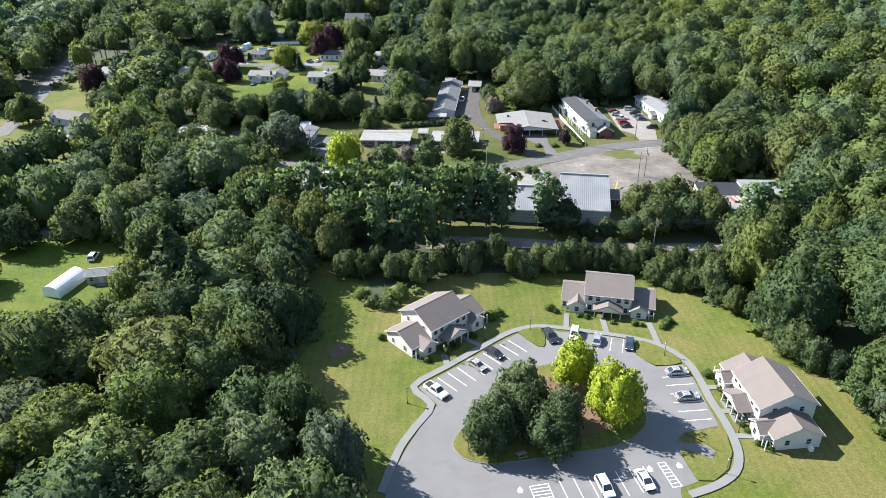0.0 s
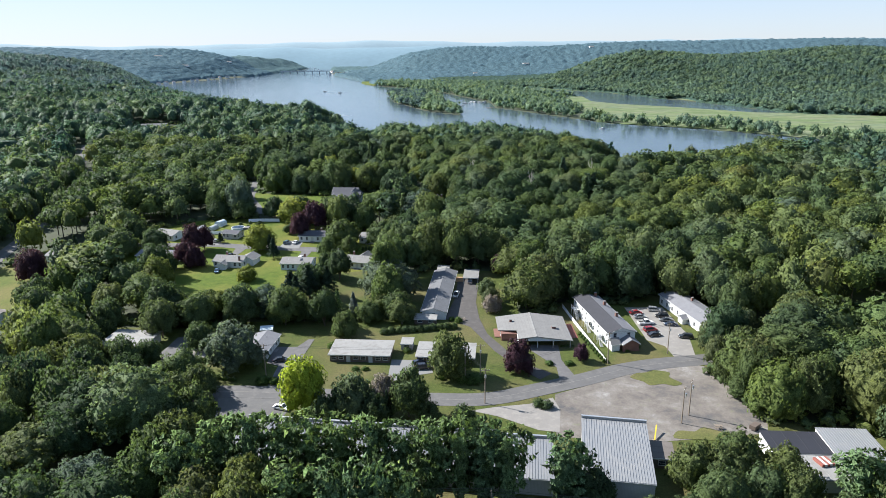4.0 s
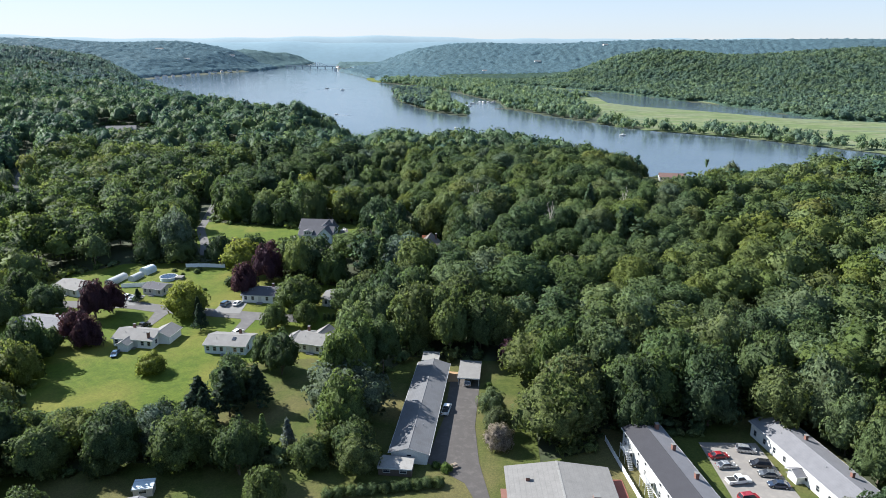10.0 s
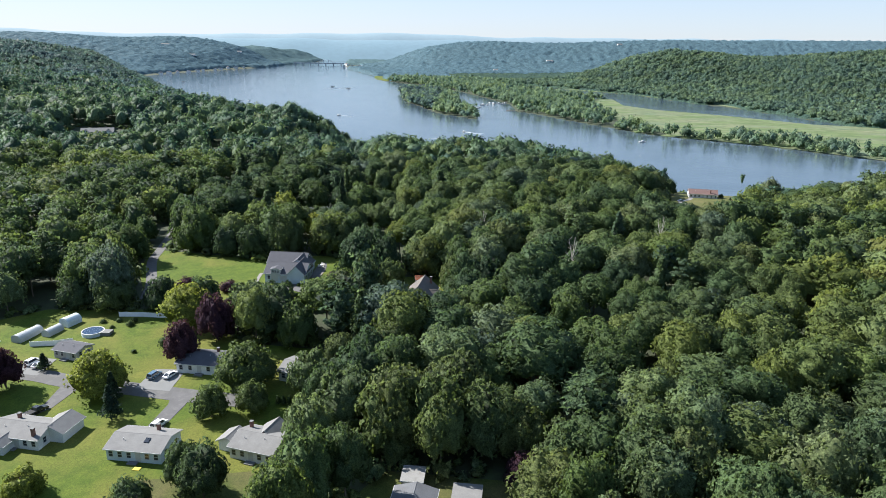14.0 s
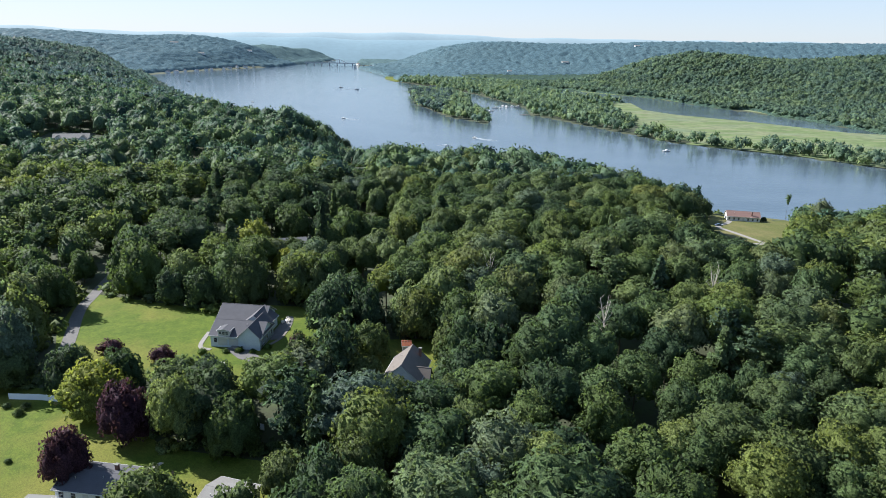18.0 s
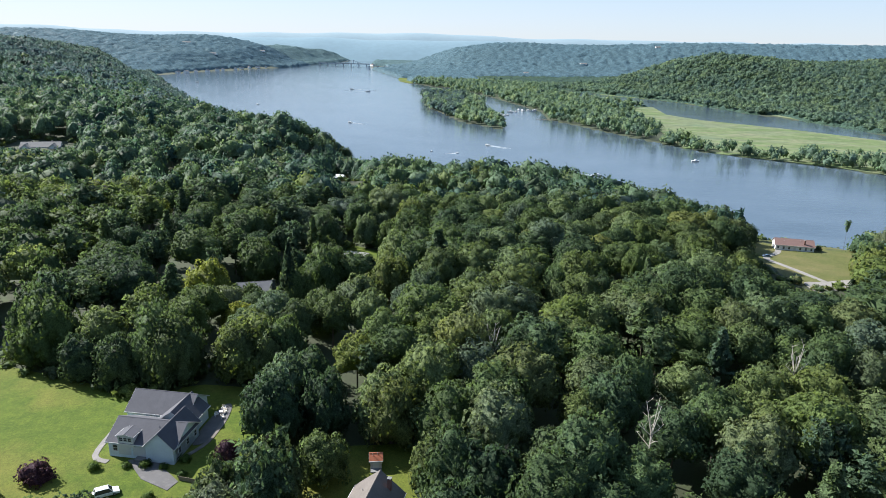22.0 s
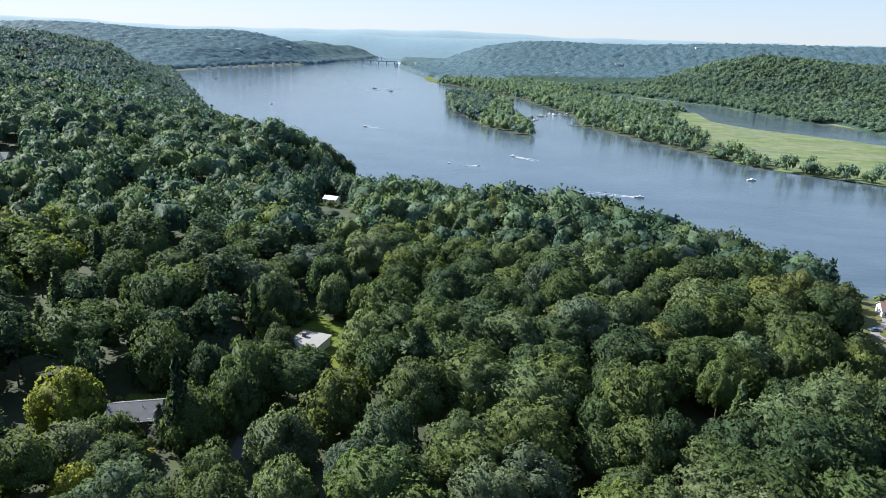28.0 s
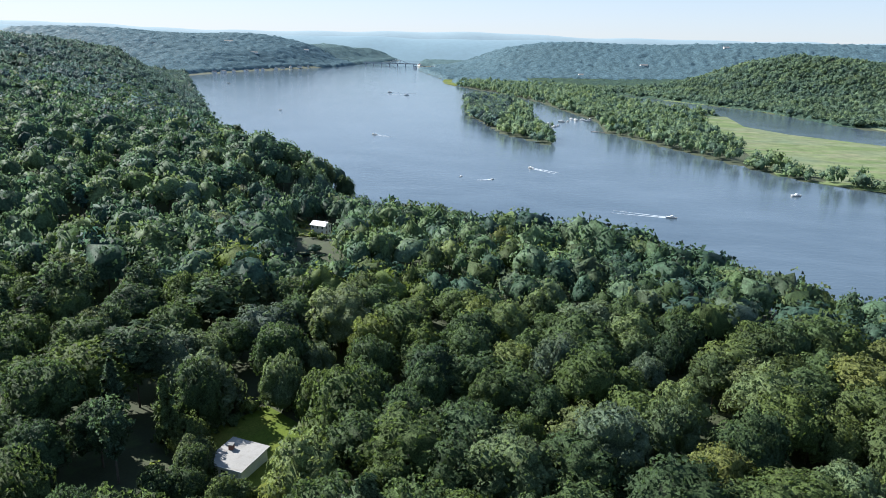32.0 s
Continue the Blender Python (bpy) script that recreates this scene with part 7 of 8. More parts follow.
POLES = [(53, 250.5), (73.5, 257.5), (64, 215), (67.2, 219), (14, 226), (9, 240), (13.5, 242), (-50, 243)]
for (x, y), t in zip(POLES, (25, 25, 60, 60, 5, 5, 5, 0)):
    utility_pole(x, y, 10.5, t)
RAILPOLES = [(-40, 179), (12.4, 176.2), (58, 172), (104, 168)]
for x, y in RAILPOLES:
    utility_pole(x, y, 8.5, 90, 1, "slim wooden pole beside the stony track")
utility_pole(-88, 377, 9, 0)
utility_pole(-84, 813, 9, 0)


def wires(a, b, h, lift, label):
    o = empty("overhead_wire", a[0], a[1], hz(*a), 0, label, "cable")
    za, zb = h - 0.25, hz(*b) + h - 0.25 - hz(*a)
    pts = [(b[0] - a[0], b[1] - a[1])]
    for off in lift:
        n = 10
        s = Shape()
        P = [((b[0] - a[0]) * k / n, (b[1] - a[1]) * k / n + off, za + (zb - za) * k / n - 3.2 * (k / n) * (1 - k / n)) for k in range(n + 1)]
        for p in P:
            s.v += [(p[0], p[1] - 0.024, p[2] - 0.014), (p[0], p[1] + 0.024, p[2] - 0.014), (p[0], p[1], p[2] + 0.028)]
        for k in range(n):
            for i in range(3):
                j = (i + 1) % 3
                s.f.append((3 * k + i, 3 * k + j, 3 * k + 3 + j, 3 * k + 3 + i))
        part("wire", s, M_DARKPIPE, o)


for a, b in zip(RAILPOLES, RAILPOLES[1:]):
    wires(a, b, 8.5, (-1.1, -0.5, 0.5, 1.1), "sagging wires along the stony track")
for a, b in ((POLES[0], POLES[1]), (POLES[4], POLES[0]), (POLES[5], POLES[7]), (POLES[2], POLES[3]), (POLES[4], POLES[5])):
    wires(a, b, 10.5, (-0.5, 0.5), "overhead wires between poles")


def street_lamp(x, y, h=4.2):
    o = empty("street_lamp", x, y, hz(x, y) + 0.1, 0, "dark post lamp with a pale glass head", "lamp", "car park lamps")
    part("base", Shape().tube((0, 0, -0.3), (0, 0, 0.35), 0.16, 0.13), M_DARKPIPE, o)
    part("post", Shape().tube((0, 0, 0.355), (0, 0, h), 0.06, 0.045), M_DARKPIPE, o)
    part("lantern", Shape().tube((0, 0, h + 0.01), (0, 0, h + 0.45), 0.13, 0.2), M_PLASTIC, o)
    part("cap", Shape().tube((0, 0, h + 0.455), (0, 0, h + 0.65), 0.24, 0.04), M_DARKPIPE, o)


for x, y in ((3.4, 92.4), (12.3, 100), (-8.2, 105.5), (-0.9, 119.8), (8.2, 126.9), (46.5, 120.5), (18.8, 131.3), (53.4, 96.5), (47.5, 86.5)):
    street_lamp(x, y, 4.6 if y < 101 and x < 20 else 3.2)


def bench(x, y, turn):
    o = empty("picnic_table", x, y, hz(x, y) + 0.2, turn, "weathered wooden picnic table on the grass", "table")
    for i in range(4):
        part("top_board", Shape().box(-0.9, -0.36 + i * 0.18, 0.72, 0.9, -0.2 + i * 0.18, 0.76), M_WOOD, o)
    for sy in (-1, 1):
        part("seat", Shape().box(-0.9, sy * 0.7 - 0.13, 0.42, 0.9, sy * 0.7 + 0.13, 0.46), M_WOOD, o)
        for sx in (-1, 1):
            part("leg", Shape().solid([(sx * 0.65 - 0.04, sy * 0.75 - 0.04, -0.2), (sx * 0.65 + 0.04, sy * 0.75 - 0.04, -0.2), (sx * 0.65 + 0.04, sy * 0.75 + 0.04, -0.2), (sx * 0.65 - 0.04, sy * 0.75 + 0.04, -0.2)],
                                      [(sx * 0.65 - 0.04, sy * 0.25 - 0.04, 0.72), (sx * 0.65 + 0.04, sy * 0.25 - 0.04, 0.72), (sx * 0.65 + 0.04, sy * 0.25 + 0.04, 0.72), (sx * 0.65 - 0.04, sy * 0.25 + 0.04, 0.72)]), M_WOOD, o)


bench(12.8, 90.9, 20)
bench(72.5, 212.5, -5)
bench(9.5, 286, 30)
for x, y, s in ((24.5, 103.5, 0.9), (25.6, 104.2, 0.7), (-23.5, 123.5, 0.5), (-25, 121, 0.4)):
    v, f = ICO[2]
    rr = np.random.default_rng(int(x * 10 + 900))
    me = mesh_np("boulder", v * rr.uniform(0.8, 1.15, (len(v), 1)) * (s, s * 0.8, s * 0.55), f, mats=[M_CONC], soft=False)
    bo = new("boulder", me)
    bo.location = (x, y, hz(x, y) + 0.35 * s)
    tagged(bo, "grey weathered boulder on the ground", "rock")
patch("bare_patch", smooth([(-26, 121), (-25.4, 125), (-22.4, 125.6), (-21.6, 122.6), (-23.6, 120.4)], 3, True), M_MULCH, 0.09, "bare brown soil round a stump", "soil")
ya = empty("yellow_boom", 55.5, 209, hz(55, 209), 70, "yellow machine boom lying in the yard", "machine")
part("boom", Shape().solid([(-2.5, -0.15, 0.2), (2.5, -0.15, 1.6), (2.5, 0.15, 1.6), (-2.5, 0.15, 0.2)], [(-2.5, -0.15, 0.5), (2.5, -0.15, 1.9), (2.5, 0.15, 1.9), (-2.5, 0.15, 0.5)]), plain("yellow paint", (0.62, 0.42, 0.03), 0.5), ya)
part("foot", Shape().box(-2.9, -0.6, -0.2, -2.1, 0.6, 0.35), M_WOOD, ya)
tb = empty("trailer", 81.5, 212, hz(81, 212), 40, "small brown wooden trailer in the yard", "trailer")
part("box", Shape().box(-1.4, -0.8, 0.45, 1.4, 0.8, 1.5), M_BROWNSIDE, tb)
part("drawbar", Shape().box(1.405, -0.05, 0.5, 2.6, 0.05, 0.6), M_WOOD, tb)
for sy in (-0.92, 0.92):
    part("wheel", Shape().tube((0, sy - 0.09, 0.3), (0, sy + 0.09, 0.3), 0.36, 0.36, 12), M_RUBBER, tb)

M_REDPAINT = gloss("red machine paint", (0.32, 0.03, 0.02), 0.35)
M_YELLOWMAT = plain("yellow plastic mat", (0.62, 0.47, 0.05), 0.6, 2, 12, 0.1, 0.1)
M_CUSHION = plain("pale cushion cloth", (0.55, 0.5, 0.42), 0.9, 2, 12, 0.12, 0.2)
ma = part("yellow_mat", Shape().box(-1.0, -0.6, 0.0, 1.0, 0.6, 0.06), M_YELLOWMAT)
ma.matrix_basis = pose(-63.2, 344.8, hz(-63.2, 344.8) + 0.12, 0, 0, -8)
tagged(ma, "bright yellow mat on the grass behind the blue house", "mat")


def garden_chair(x, y, turn):
    o = empty("garden_chair", x, y, hz(x, y) + 0.16, turn, "white garden chair with pale cushions on the patio", "chair", "patio chairs")
    part("seat", Shape().box(-0.36, -0.36, 0.36, 0.36, 0.36, 0.46), M_CUSHION, o)
    part("backrest", Shape().solid([(-0.36, 0.30, 0.47), (0.36, 0.30, 0.47), (0.36, 0.40, 0.47), (-0.36, 0.40, 0.47)], [(-0.34, 0.44, 1.0), (0.34, 0.44, 1.0), (0.34, 0.52, 1.0), (-0.34, 0.52, 1.0)]), M_CUSHION, o)
    for sx in (-1, 1):
        part("armrest", Shape().box(sx * 0.42 - 0.05, -0.34, 0.58, sx * 0.42 + 0.05, 0.4, 0.63), M_FENCE, o)
        for sy in (-0.32, 0.36):
            part("leg", Shape().box(sx * 0.42 - 0.03, sy - 0.03, -0.1, sx * 0.42 + 0.03, sy + 0.03, 0.575), M_FENCE, o)


patch("garden_patio", smooth([(-47, 463), (-46, 478), (-43.6, 479), (-42.4, 470), (-44, 463)], 3, True), M_DRIVE, 0.14, "dark paved patio beside the grey house", "patio")
for x, y, t in ((-45.6, 474, 40), (-44.2, 475.6, -30), (-43.8, 473.2, 120), (-45, 477, 10)):
    garden_chair(x, y, t)
tbl = empty("patio_table", -44.9, 475, hz(-44.9, 475) + 0.16, 0, "round white patio table", "table")
part("tabletop", Shape().tube((0, 0, 0.68), (0, 0, 0.73), 0.55, 0.55, 16), M_FENCE, tbl)
part("leg", Shape().tube((0, 0, -0.1), (0, 0, 0.675), 0.06, 0.06, 8), M_FENCE, tbl)
mw = empty("ride_on_mower", -48.4, 389.7, hz(-48.4, 389.7) + 0.06, 25, "red ride-on mower beside the dark roofed house", "mower")
part("bonnet", Shape().solid([(0.1, -0.32, 0.3), (1.1, -0.28, 0.3), (1.1, 0.28, 0.3), (0.1, 0.32, 0.3)], [(0.15, -0.28, 0.85), (1.0, -0.22, 0.75), (1.0, 0.22, 0.75), (0.15, 0.28, 0.85)]), M_REDPAINT, mw)
part("deck", Shape().box(-0.75, -0.55, 0.18, 0.09, 0.55, 0.32), M_REDPAINT, mw)
part("seat", Shape().solid([(-0.6, -0.22, 0.325), (-0.15, -0.22, 0.325), (-0.15, 0.22, 0.325), (-0.6, 0.22, 0.325)], [(-0.68, -0.22, 0.9), (-0.2, -0.22, 0.55), (-0.2, 0.22, 0.55), (-0.68, 0.22, 0.9)]), M_RUBBER, mw)
for wx, r in ((-0.45, 0.3), (0.8, 0.2)):
    for sy in (-0.62, 0.62):
        part("wheel", Shape().tube((wx, sy - 0.08, r), (wx, sy + 0.08, r), r, r, 12), M_RUBBER, mw)
lu = empty("lumber_stack", -53.8, 398.8, hz(-53.8, 398.8) + 0.06, 60, "stack of pale weathered boards by the fence", "lumber")
for i in range(4):
    for j in range(3):
        part("board", Shape().box(-1.8 + 0.1 * j, -0.4 + i * 0.21, 0.02 + j * 0.09, 1.8 - 0.12 * i, -0.21 + i * 0.21, 0.10 + j * 0.09), M_DEAD, lu)

# ---- river: boats, bridge, jetty, buildings of the far bank ----
def boat(x, y, turn, L=7.0, name="motor_boat", label="white motor boat on the river", wake=0):
    o = empty(name, x, y, WATER, turn, label, "boat", "river boats")
    w = L * 0.17
    deck = [(-L / 2, -w), (L * 0.2, -w), (L * 0.42, -w * 0.45), (L / 2, 0), (L * 0.42, w * 0.45), (L * 0.2, w), (-L / 2, w)]
    part("hull", Shape().solid([(a * 0.9, b * 0.7, -0.3) for a, b in deck], [(a, b, L * 0.13) for a, b in deck]), M_WHITE, o)
    part("cabin", Shape().solid([(-L * 0.12, -w * 0.7, L * 0.131), (L * 0.2, -w * 0.6, L * 0.131), (L * 0.2, w * 0.6, L * 0.131), (-L * 0.12, w * 0.7, L * 0.131)],
                                [(-L * 0.1, -w * 0.6, L * 0.25), (L * 0.1, -w * 0.5, L * 0.25), (L * 0.1, w * 0.5, L * 0.25), (-L * 0.1, w * 0.6, L * 0.25)]), M_PLASTIC, o)
    part("windscreen", Shape().box(L * 0.11, -w * 0.5, L * 0.18, L * 0.19, w * 0.5, L * 0.235), M_GLASS, o)
    if wake:
        n = 7
        for sy in (-1, 1):
            a = [(-L / 2 - wake * k / n, sy * (w * 0.5 + wake * 0.09 * k / n)) for k in range(n + 1)]
            b = [(u, v + sy * 0.9 * (1 - k / n) + sy * 0.25) for k, (u, v) in enumerate(a)]
            q = a + b[::-1]
            q = q if sy > 0 else q[::-1]
            part("wake", Shape().solid([(u, v, 0.0) for u, v in q], [(u, v, 0.13) for u, v in q]), M_FOAM, o)


M_FOAM = plain("white foam", (0.7, 0.74, 0.76), 0.6, 0.5, 4, 0.2, 0.3, stain=(0.1, 0.14, 0.18), amount=0.9)
for x, y, r, L, wk in ((237, 1090, 10, 9, 0), (118, 982, -12, 8, 38), (12, 1160, 140, 7, 30), (-193, 1349, 150, 8, 25), (144, 792, 20, 8, 0), (-338, 2076, 170, 11, 60), (-285, 2012, -10, 11, 60),
                       (-774, 2170, 0, 10, 0), (-49, 1096, 60, 4, 0), (-414, 1593, 40, 6, 0), (-20, 1090, 30, 4, 12)):
    boat(x, y, r, L, wake=wk)
for i, (x, y) in enumerate(((31, 1535), (36, 1524), (42, 1541), (70, 1630), (81, 1640), (88, 1622), (20, 1532), (57, 1602), (64, 1648), (48, 1596), (94, 1650), (27, 1560))):
    boat(x, y, 37 * i, 9 if i % 3 else 12, "moored_boat", "white boat moored in the river channel")
jt = empty("jetty", 104, 1478, WATER, 160, "grey timber jetty at the wooded bank", "jetty")
part("deck", Shape().box(-4, -1.2, 0.5, 18, 1.2, 0.8), M_WOOD, jt)
for i in range(6):
    for sy in (-1, 1):
        part("pile", Shape().tube((-3 + i * 4, sy * 1.0, -2.5), (-3 + i * 4, sy * 1.0, 1.4), 0.18, 0.18, 6), M_WOOD, jt)


# bridge colours lightened to carry the haze of the far river
M_PALESTEEL = plain("pale haze-lightened bridge steel", (0.42, 0.45, 0.47), 0.7, 0.1, 2, 0.08, 0)
M_PALECONC = plain("pale haze-lightened bridge concrete", (0.40, 0.41, 0.41), 0.9, 0.1, 2, 0.1, 0)


def bridge():
    o = empty("river_bridge", -840, 3742, WATER, 0.6, "pale grey steel swing bridge across the far river", "bridge")
    L = 250
    part("deck", Shape().box(0, -4, 9.2, L, 4, 10.6), M_PALECONC, o)
    for sy in (-4, 4):
        part("girder", Shape().box(0, sy - 0.25, 7.4, L, sy + 0.25, 9.19), M_PALESTEEL, o)
        part("railing", Shape().box(0, sy - 0.1, 10.605, L, sy + 0.1, 11.7), M_PALESTEEL, o)
    for k in range(7):
        part("pier", Shape().box(8 + k * 38 - 1.8, -4.5, -3, 8 + k * 38 + 1.8, 4.5, 7.39), M_PALECONC, o)
    for sx, hh in ((150, 17), (172, 17)):
        for sy in (-4.6, 4.6):
            part("tower_leg", Shape().box(sx - 0.8, sy - 0.5, 7, sx + 0.8, sy + 0.5, 10.6 + hh), M_PALESTEEL, o)
        part("tower_beam", Shape().box(sx - 0.8, -4.1, 9 + hh, sx + 0.8, 4.1, 10.6 + hh), M_PALESTEEL, o)
    for sy in (-4.6, 4.6):
        for x0, z0, x1, z1 in ((110, 11, 150, 26), (150, 26, 172, 26), (172, 26, 212, 11), (110, 11, 212, 11), (130, 11, 130, 18.5), (192, 11, 192, 18.5), (161, 11, 161, 26)):
            part("truss_member", Shape().tube((x0, sy, z0), (x1, sy, z1), 0.55, 0.55, 6), M_PALESTEEL, o)


bridge()
rng = np.random.default_rng(77)
FARTOWN = [(-1000 + k * 9, 2560 + k * 62) for k in range(11)] + [(-585 - k * 7, 3720 + k * 40) for k in range(4)] + [(-560 + k * 30, 3480 + (k % 3) * 30) for k in range(6)]
for i, (x, y) in enumerate(FARTOWN):
    x += rng.uniform(-6, 6) - (8 if x < -800 else -14)
    y += rng.uniform(-20, 20)
    h = empty("riverside_house", x, y, max(hz(x, y), WATER + 0.6), rng.uniform(-30, 30) + 90, "small white house on the far river bank", "house", "far bank houses")
    block(h, 0, 0, 0.4, rng.uniform(11, 20), rng.uniform(8, 12), rng.uniform(4, 7), 3.2, "x", M_WHITESIDE, (M_GREYROOF, M_LIGHTROOF, M_REDROOF)[i % 3])
for x, y, dz, w in ((330, 2930, 4, 30), (120, 2760, 4, 18), (640, 3180, 5, 24), (-1240, 3180, 6, 40), (-1080, 3050, 6, 30), (-1010, 3420, 6, 34)):
    h = empty("hill_house", x, y, hz(x, y) + dz, 10, "pale house on the wooded hill crest", "house")
    block(h, 0, 0, 0.4, w * 0.8, 12, 5, 3, "x", M_WHITESIDE, M_LIGHTROOF)
patch("far_field", FAR_FIELD, M_MEADOW, 0.8, "bright green field on the far bank", "field", step=60)


def ridge(name, y0, depth, peaks, material, label, seed):
    """A long far ridge with a rolling skyline."""
    xs, ys = np.arange(-4300, 4301, 50.0), np.linspace(y0 - depth, y0 + 60, 7)
    px, pz = [p[0] for p in peaks], [p[1] for p in peaks]

    def fn(x, y):
        top = np.interp(x, px, pz) + 5 * np.sin(x / 210 + seed) + 3 * np.sin(x / 83 + 2 * seed)
        k = np.clip((y - y0 + depth) / depth, 0, 1)
        return WATER - 4 + (top - WATER + 4) * np.sin(k * math.pi / 2)

    tagged(sheet(name, xs, ys, fn, material), label, "backdrop", kind="structure")


# haze painted into the ridge colours, blue on the first, pale behind
M_RIDGE1 = plain("wooded ridge tinted blue with haze", (0.126, 0.201, 0.240), 1.0, 0.004, 0.03, 0.10, 0)
M_RIDGE2 = plain("far ridge paled with haze", (0.184, 0.254, 0.288), 1.0, 0.003, 0.02, 0.06, 0)
ridge("backdrop_ridge_1", 4990, 420, [(-4300, 120), (-2600, 108), (-1700, 100), (-1150, 104), (-800, 104), (-300, 112), (300, 104), (1000, 100), (4300, 114)], M_RIDGE1, "wooded ridge across the valley, tinted blue with haze", 1)
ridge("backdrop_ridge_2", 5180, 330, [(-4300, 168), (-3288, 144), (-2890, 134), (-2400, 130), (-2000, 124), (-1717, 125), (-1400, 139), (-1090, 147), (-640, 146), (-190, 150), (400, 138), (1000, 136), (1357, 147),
                                      (1580, 151), (1730, 141), (2465, 147), (4300, 147)], M_RIDGE2, "far ridge on the skyline, paled with haze", 4)


# ---- single trees and shrubs ----
TREES = {}


def tree(kind, shape, x, y, r, h, bare=0.2, turn=None, label=None, sink=0.0):
    """A tree of its own: tapered trunk with limbs, and a crown of lobes and leaf sprays."""
    rng = random.Random(int(x * 31 + y * 17))
    j = rng.randrange(len(BIG[shape]))
    key = (kind, shape, j)
    if key not in TREES:
        V, F, N = BIG[shape][j]
        TREES[key] = soften(mesh_np("crown", V, F, mats=[LEAF[kind]]), N)
    if "trunk" not in TREES:
        s = Shape().tube((0, 0, -0.08), (0.01, 0, 0.45), 1.0, 0.55, 8)
        for k in range(5):
            a = k * 1.257
            s.tube((0.01, 0, 0.3 + 0.05 * k), (6.5 * math.cos(a), 6.5 * math.sin(a), 0.62 + 0.04 * k), 0.42, 0.12, 6)
        TREES["trunk"] = s.mesh("trunk")
        TREES["trunk"].materials.append(M_BARK)
        TREES["stem"] = Shape().tube((0, 0, -0.06), (0, 0, 0.9), 1.0, 0.15, 8).mesh("trunk")
        TREES["stem"].materials.append(M_BARK)
    names = {"pine": ("pine_tree", "tall dark green white pine with layered boughs"), "spruce": ("spruce_tree", "dense dark green conical spruce")}
    if kind == "copper":
        names = {}
    nm, lb = names.get(shape, ("broadleaf_tree", {"lime": "bright yellow green tree in full leaf", "copper": "dark purple copper-leaved tree", "silver": "broad silvery green willow-like tree",
                                                 "grey": "thin grey half-bare tree", "pale": "light green leafy tree", "fresh": "fresh yellowish green spreading tree", "gold": "olive golden green tree", "dark": "dark green dense tree"}.get(kind, "green broadleaf tree in full leaf")))
    h = min(h, 2.45 * r) if shape == "round" else h
    o = empty(nm, x, y, hz(x, y) - sink, turn if turn is not None else rng.uniform(0, 360), label or lb, "tree")
    t = part("trunk", TREES["trunk" if shape == "round" else "stem"], None, o)
    t.scale = (0.045 * r, 0.045 * r, h * 0.8 if shape == "round" else h)
    c = part("crown", TREES[key], None, o)
    if kind == "copper":
        bare = 0.02
    if shape == "round":
        bare = max(bare, 1 - 2.1 * r / h)
    c.scale = (r * rng.uniform(0.92, 1.08), r * rng.uniform(0.92, 1.08), h * (1 - bare))
    c.location.z = h * bare
    return o


def shrub(x, y, r, h, kind="hedge", label="rounded clipped green shrub"):
    rng = random.Random(int(x * 13 + y * 7))
    j = rng.randrange(len(SIDE["round"]))
    key = ("shrub", kind, j)
    if key not in TREES:
        V, F, N = SIDE["round"][j]
        TREES[key] = soften(mesh_np("shrub", V, F, mats=[LEAF[kind]]), N)
    o = new("shrub", TREES[key])
    o.matrix_basis = pose(x, y, hz(x, y) + 0.05, 0, 0, rng.uniform(0, 360)) @ Matrix.Diagonal((r, r, h, 1))
    tagged(o, label, "shrub")


# planted island and townhouse gardens
for row in (("pale", 13.4, 102.5, 6.2, 12.5), ("maple", 6.8, 93, 5.2, 10), ("pale", 9, 97, 5.0, 10.5), ("maple", 18.4, 92.8, 5.8, 10.5), ("maple", 14, 98, 4.8, 10), ("pale", 21, 98, 4.6, 10),
            ("lime", 25.2, 110.2, 5.1, 12), ("lime", 31, 100.4, 5.9, 15.5)):
    tree(row[0], "round", *row[1:], bare=0.1)
for x, y in ((54.5, 110.8), (54.3, 108.7), (54.4, 106.6), (54.4, 104.6), (54.7, 102.0), (54.9, 100.2), (54.8, 98.3), (55.2, 96.7), (55.8, 93.5), (56.8, 93.0), (57.6, 92.2)):
    shrub(x, y, 0.85, 1.1)
for x, y, r in ((-15, 127.5, 1.2), (-4.5, 119, 1.1), (-0.4, 122.4, 1.5), (1.6, 124.4, 1.2), (5.6, 128.2, 1.2), (10, 136, 2.0), (12, 138, 1.6), (24.8, 141, 1.5), (26, 139.6, 1.0), (31.5, 137.8, 1.0), (33, 137.2, 1.1),
                (38.6, 134.5, 0.9), (43.5, 133.8, 1.2), (45, 133.2, 0.9), (50.5, 133, 1.4), (51.5, 134.5, 1.6), (49.6, 131.8, 1.2), (53.4, 113.2, 1.4)):
    shrub(x, y, r, r * 1.15)
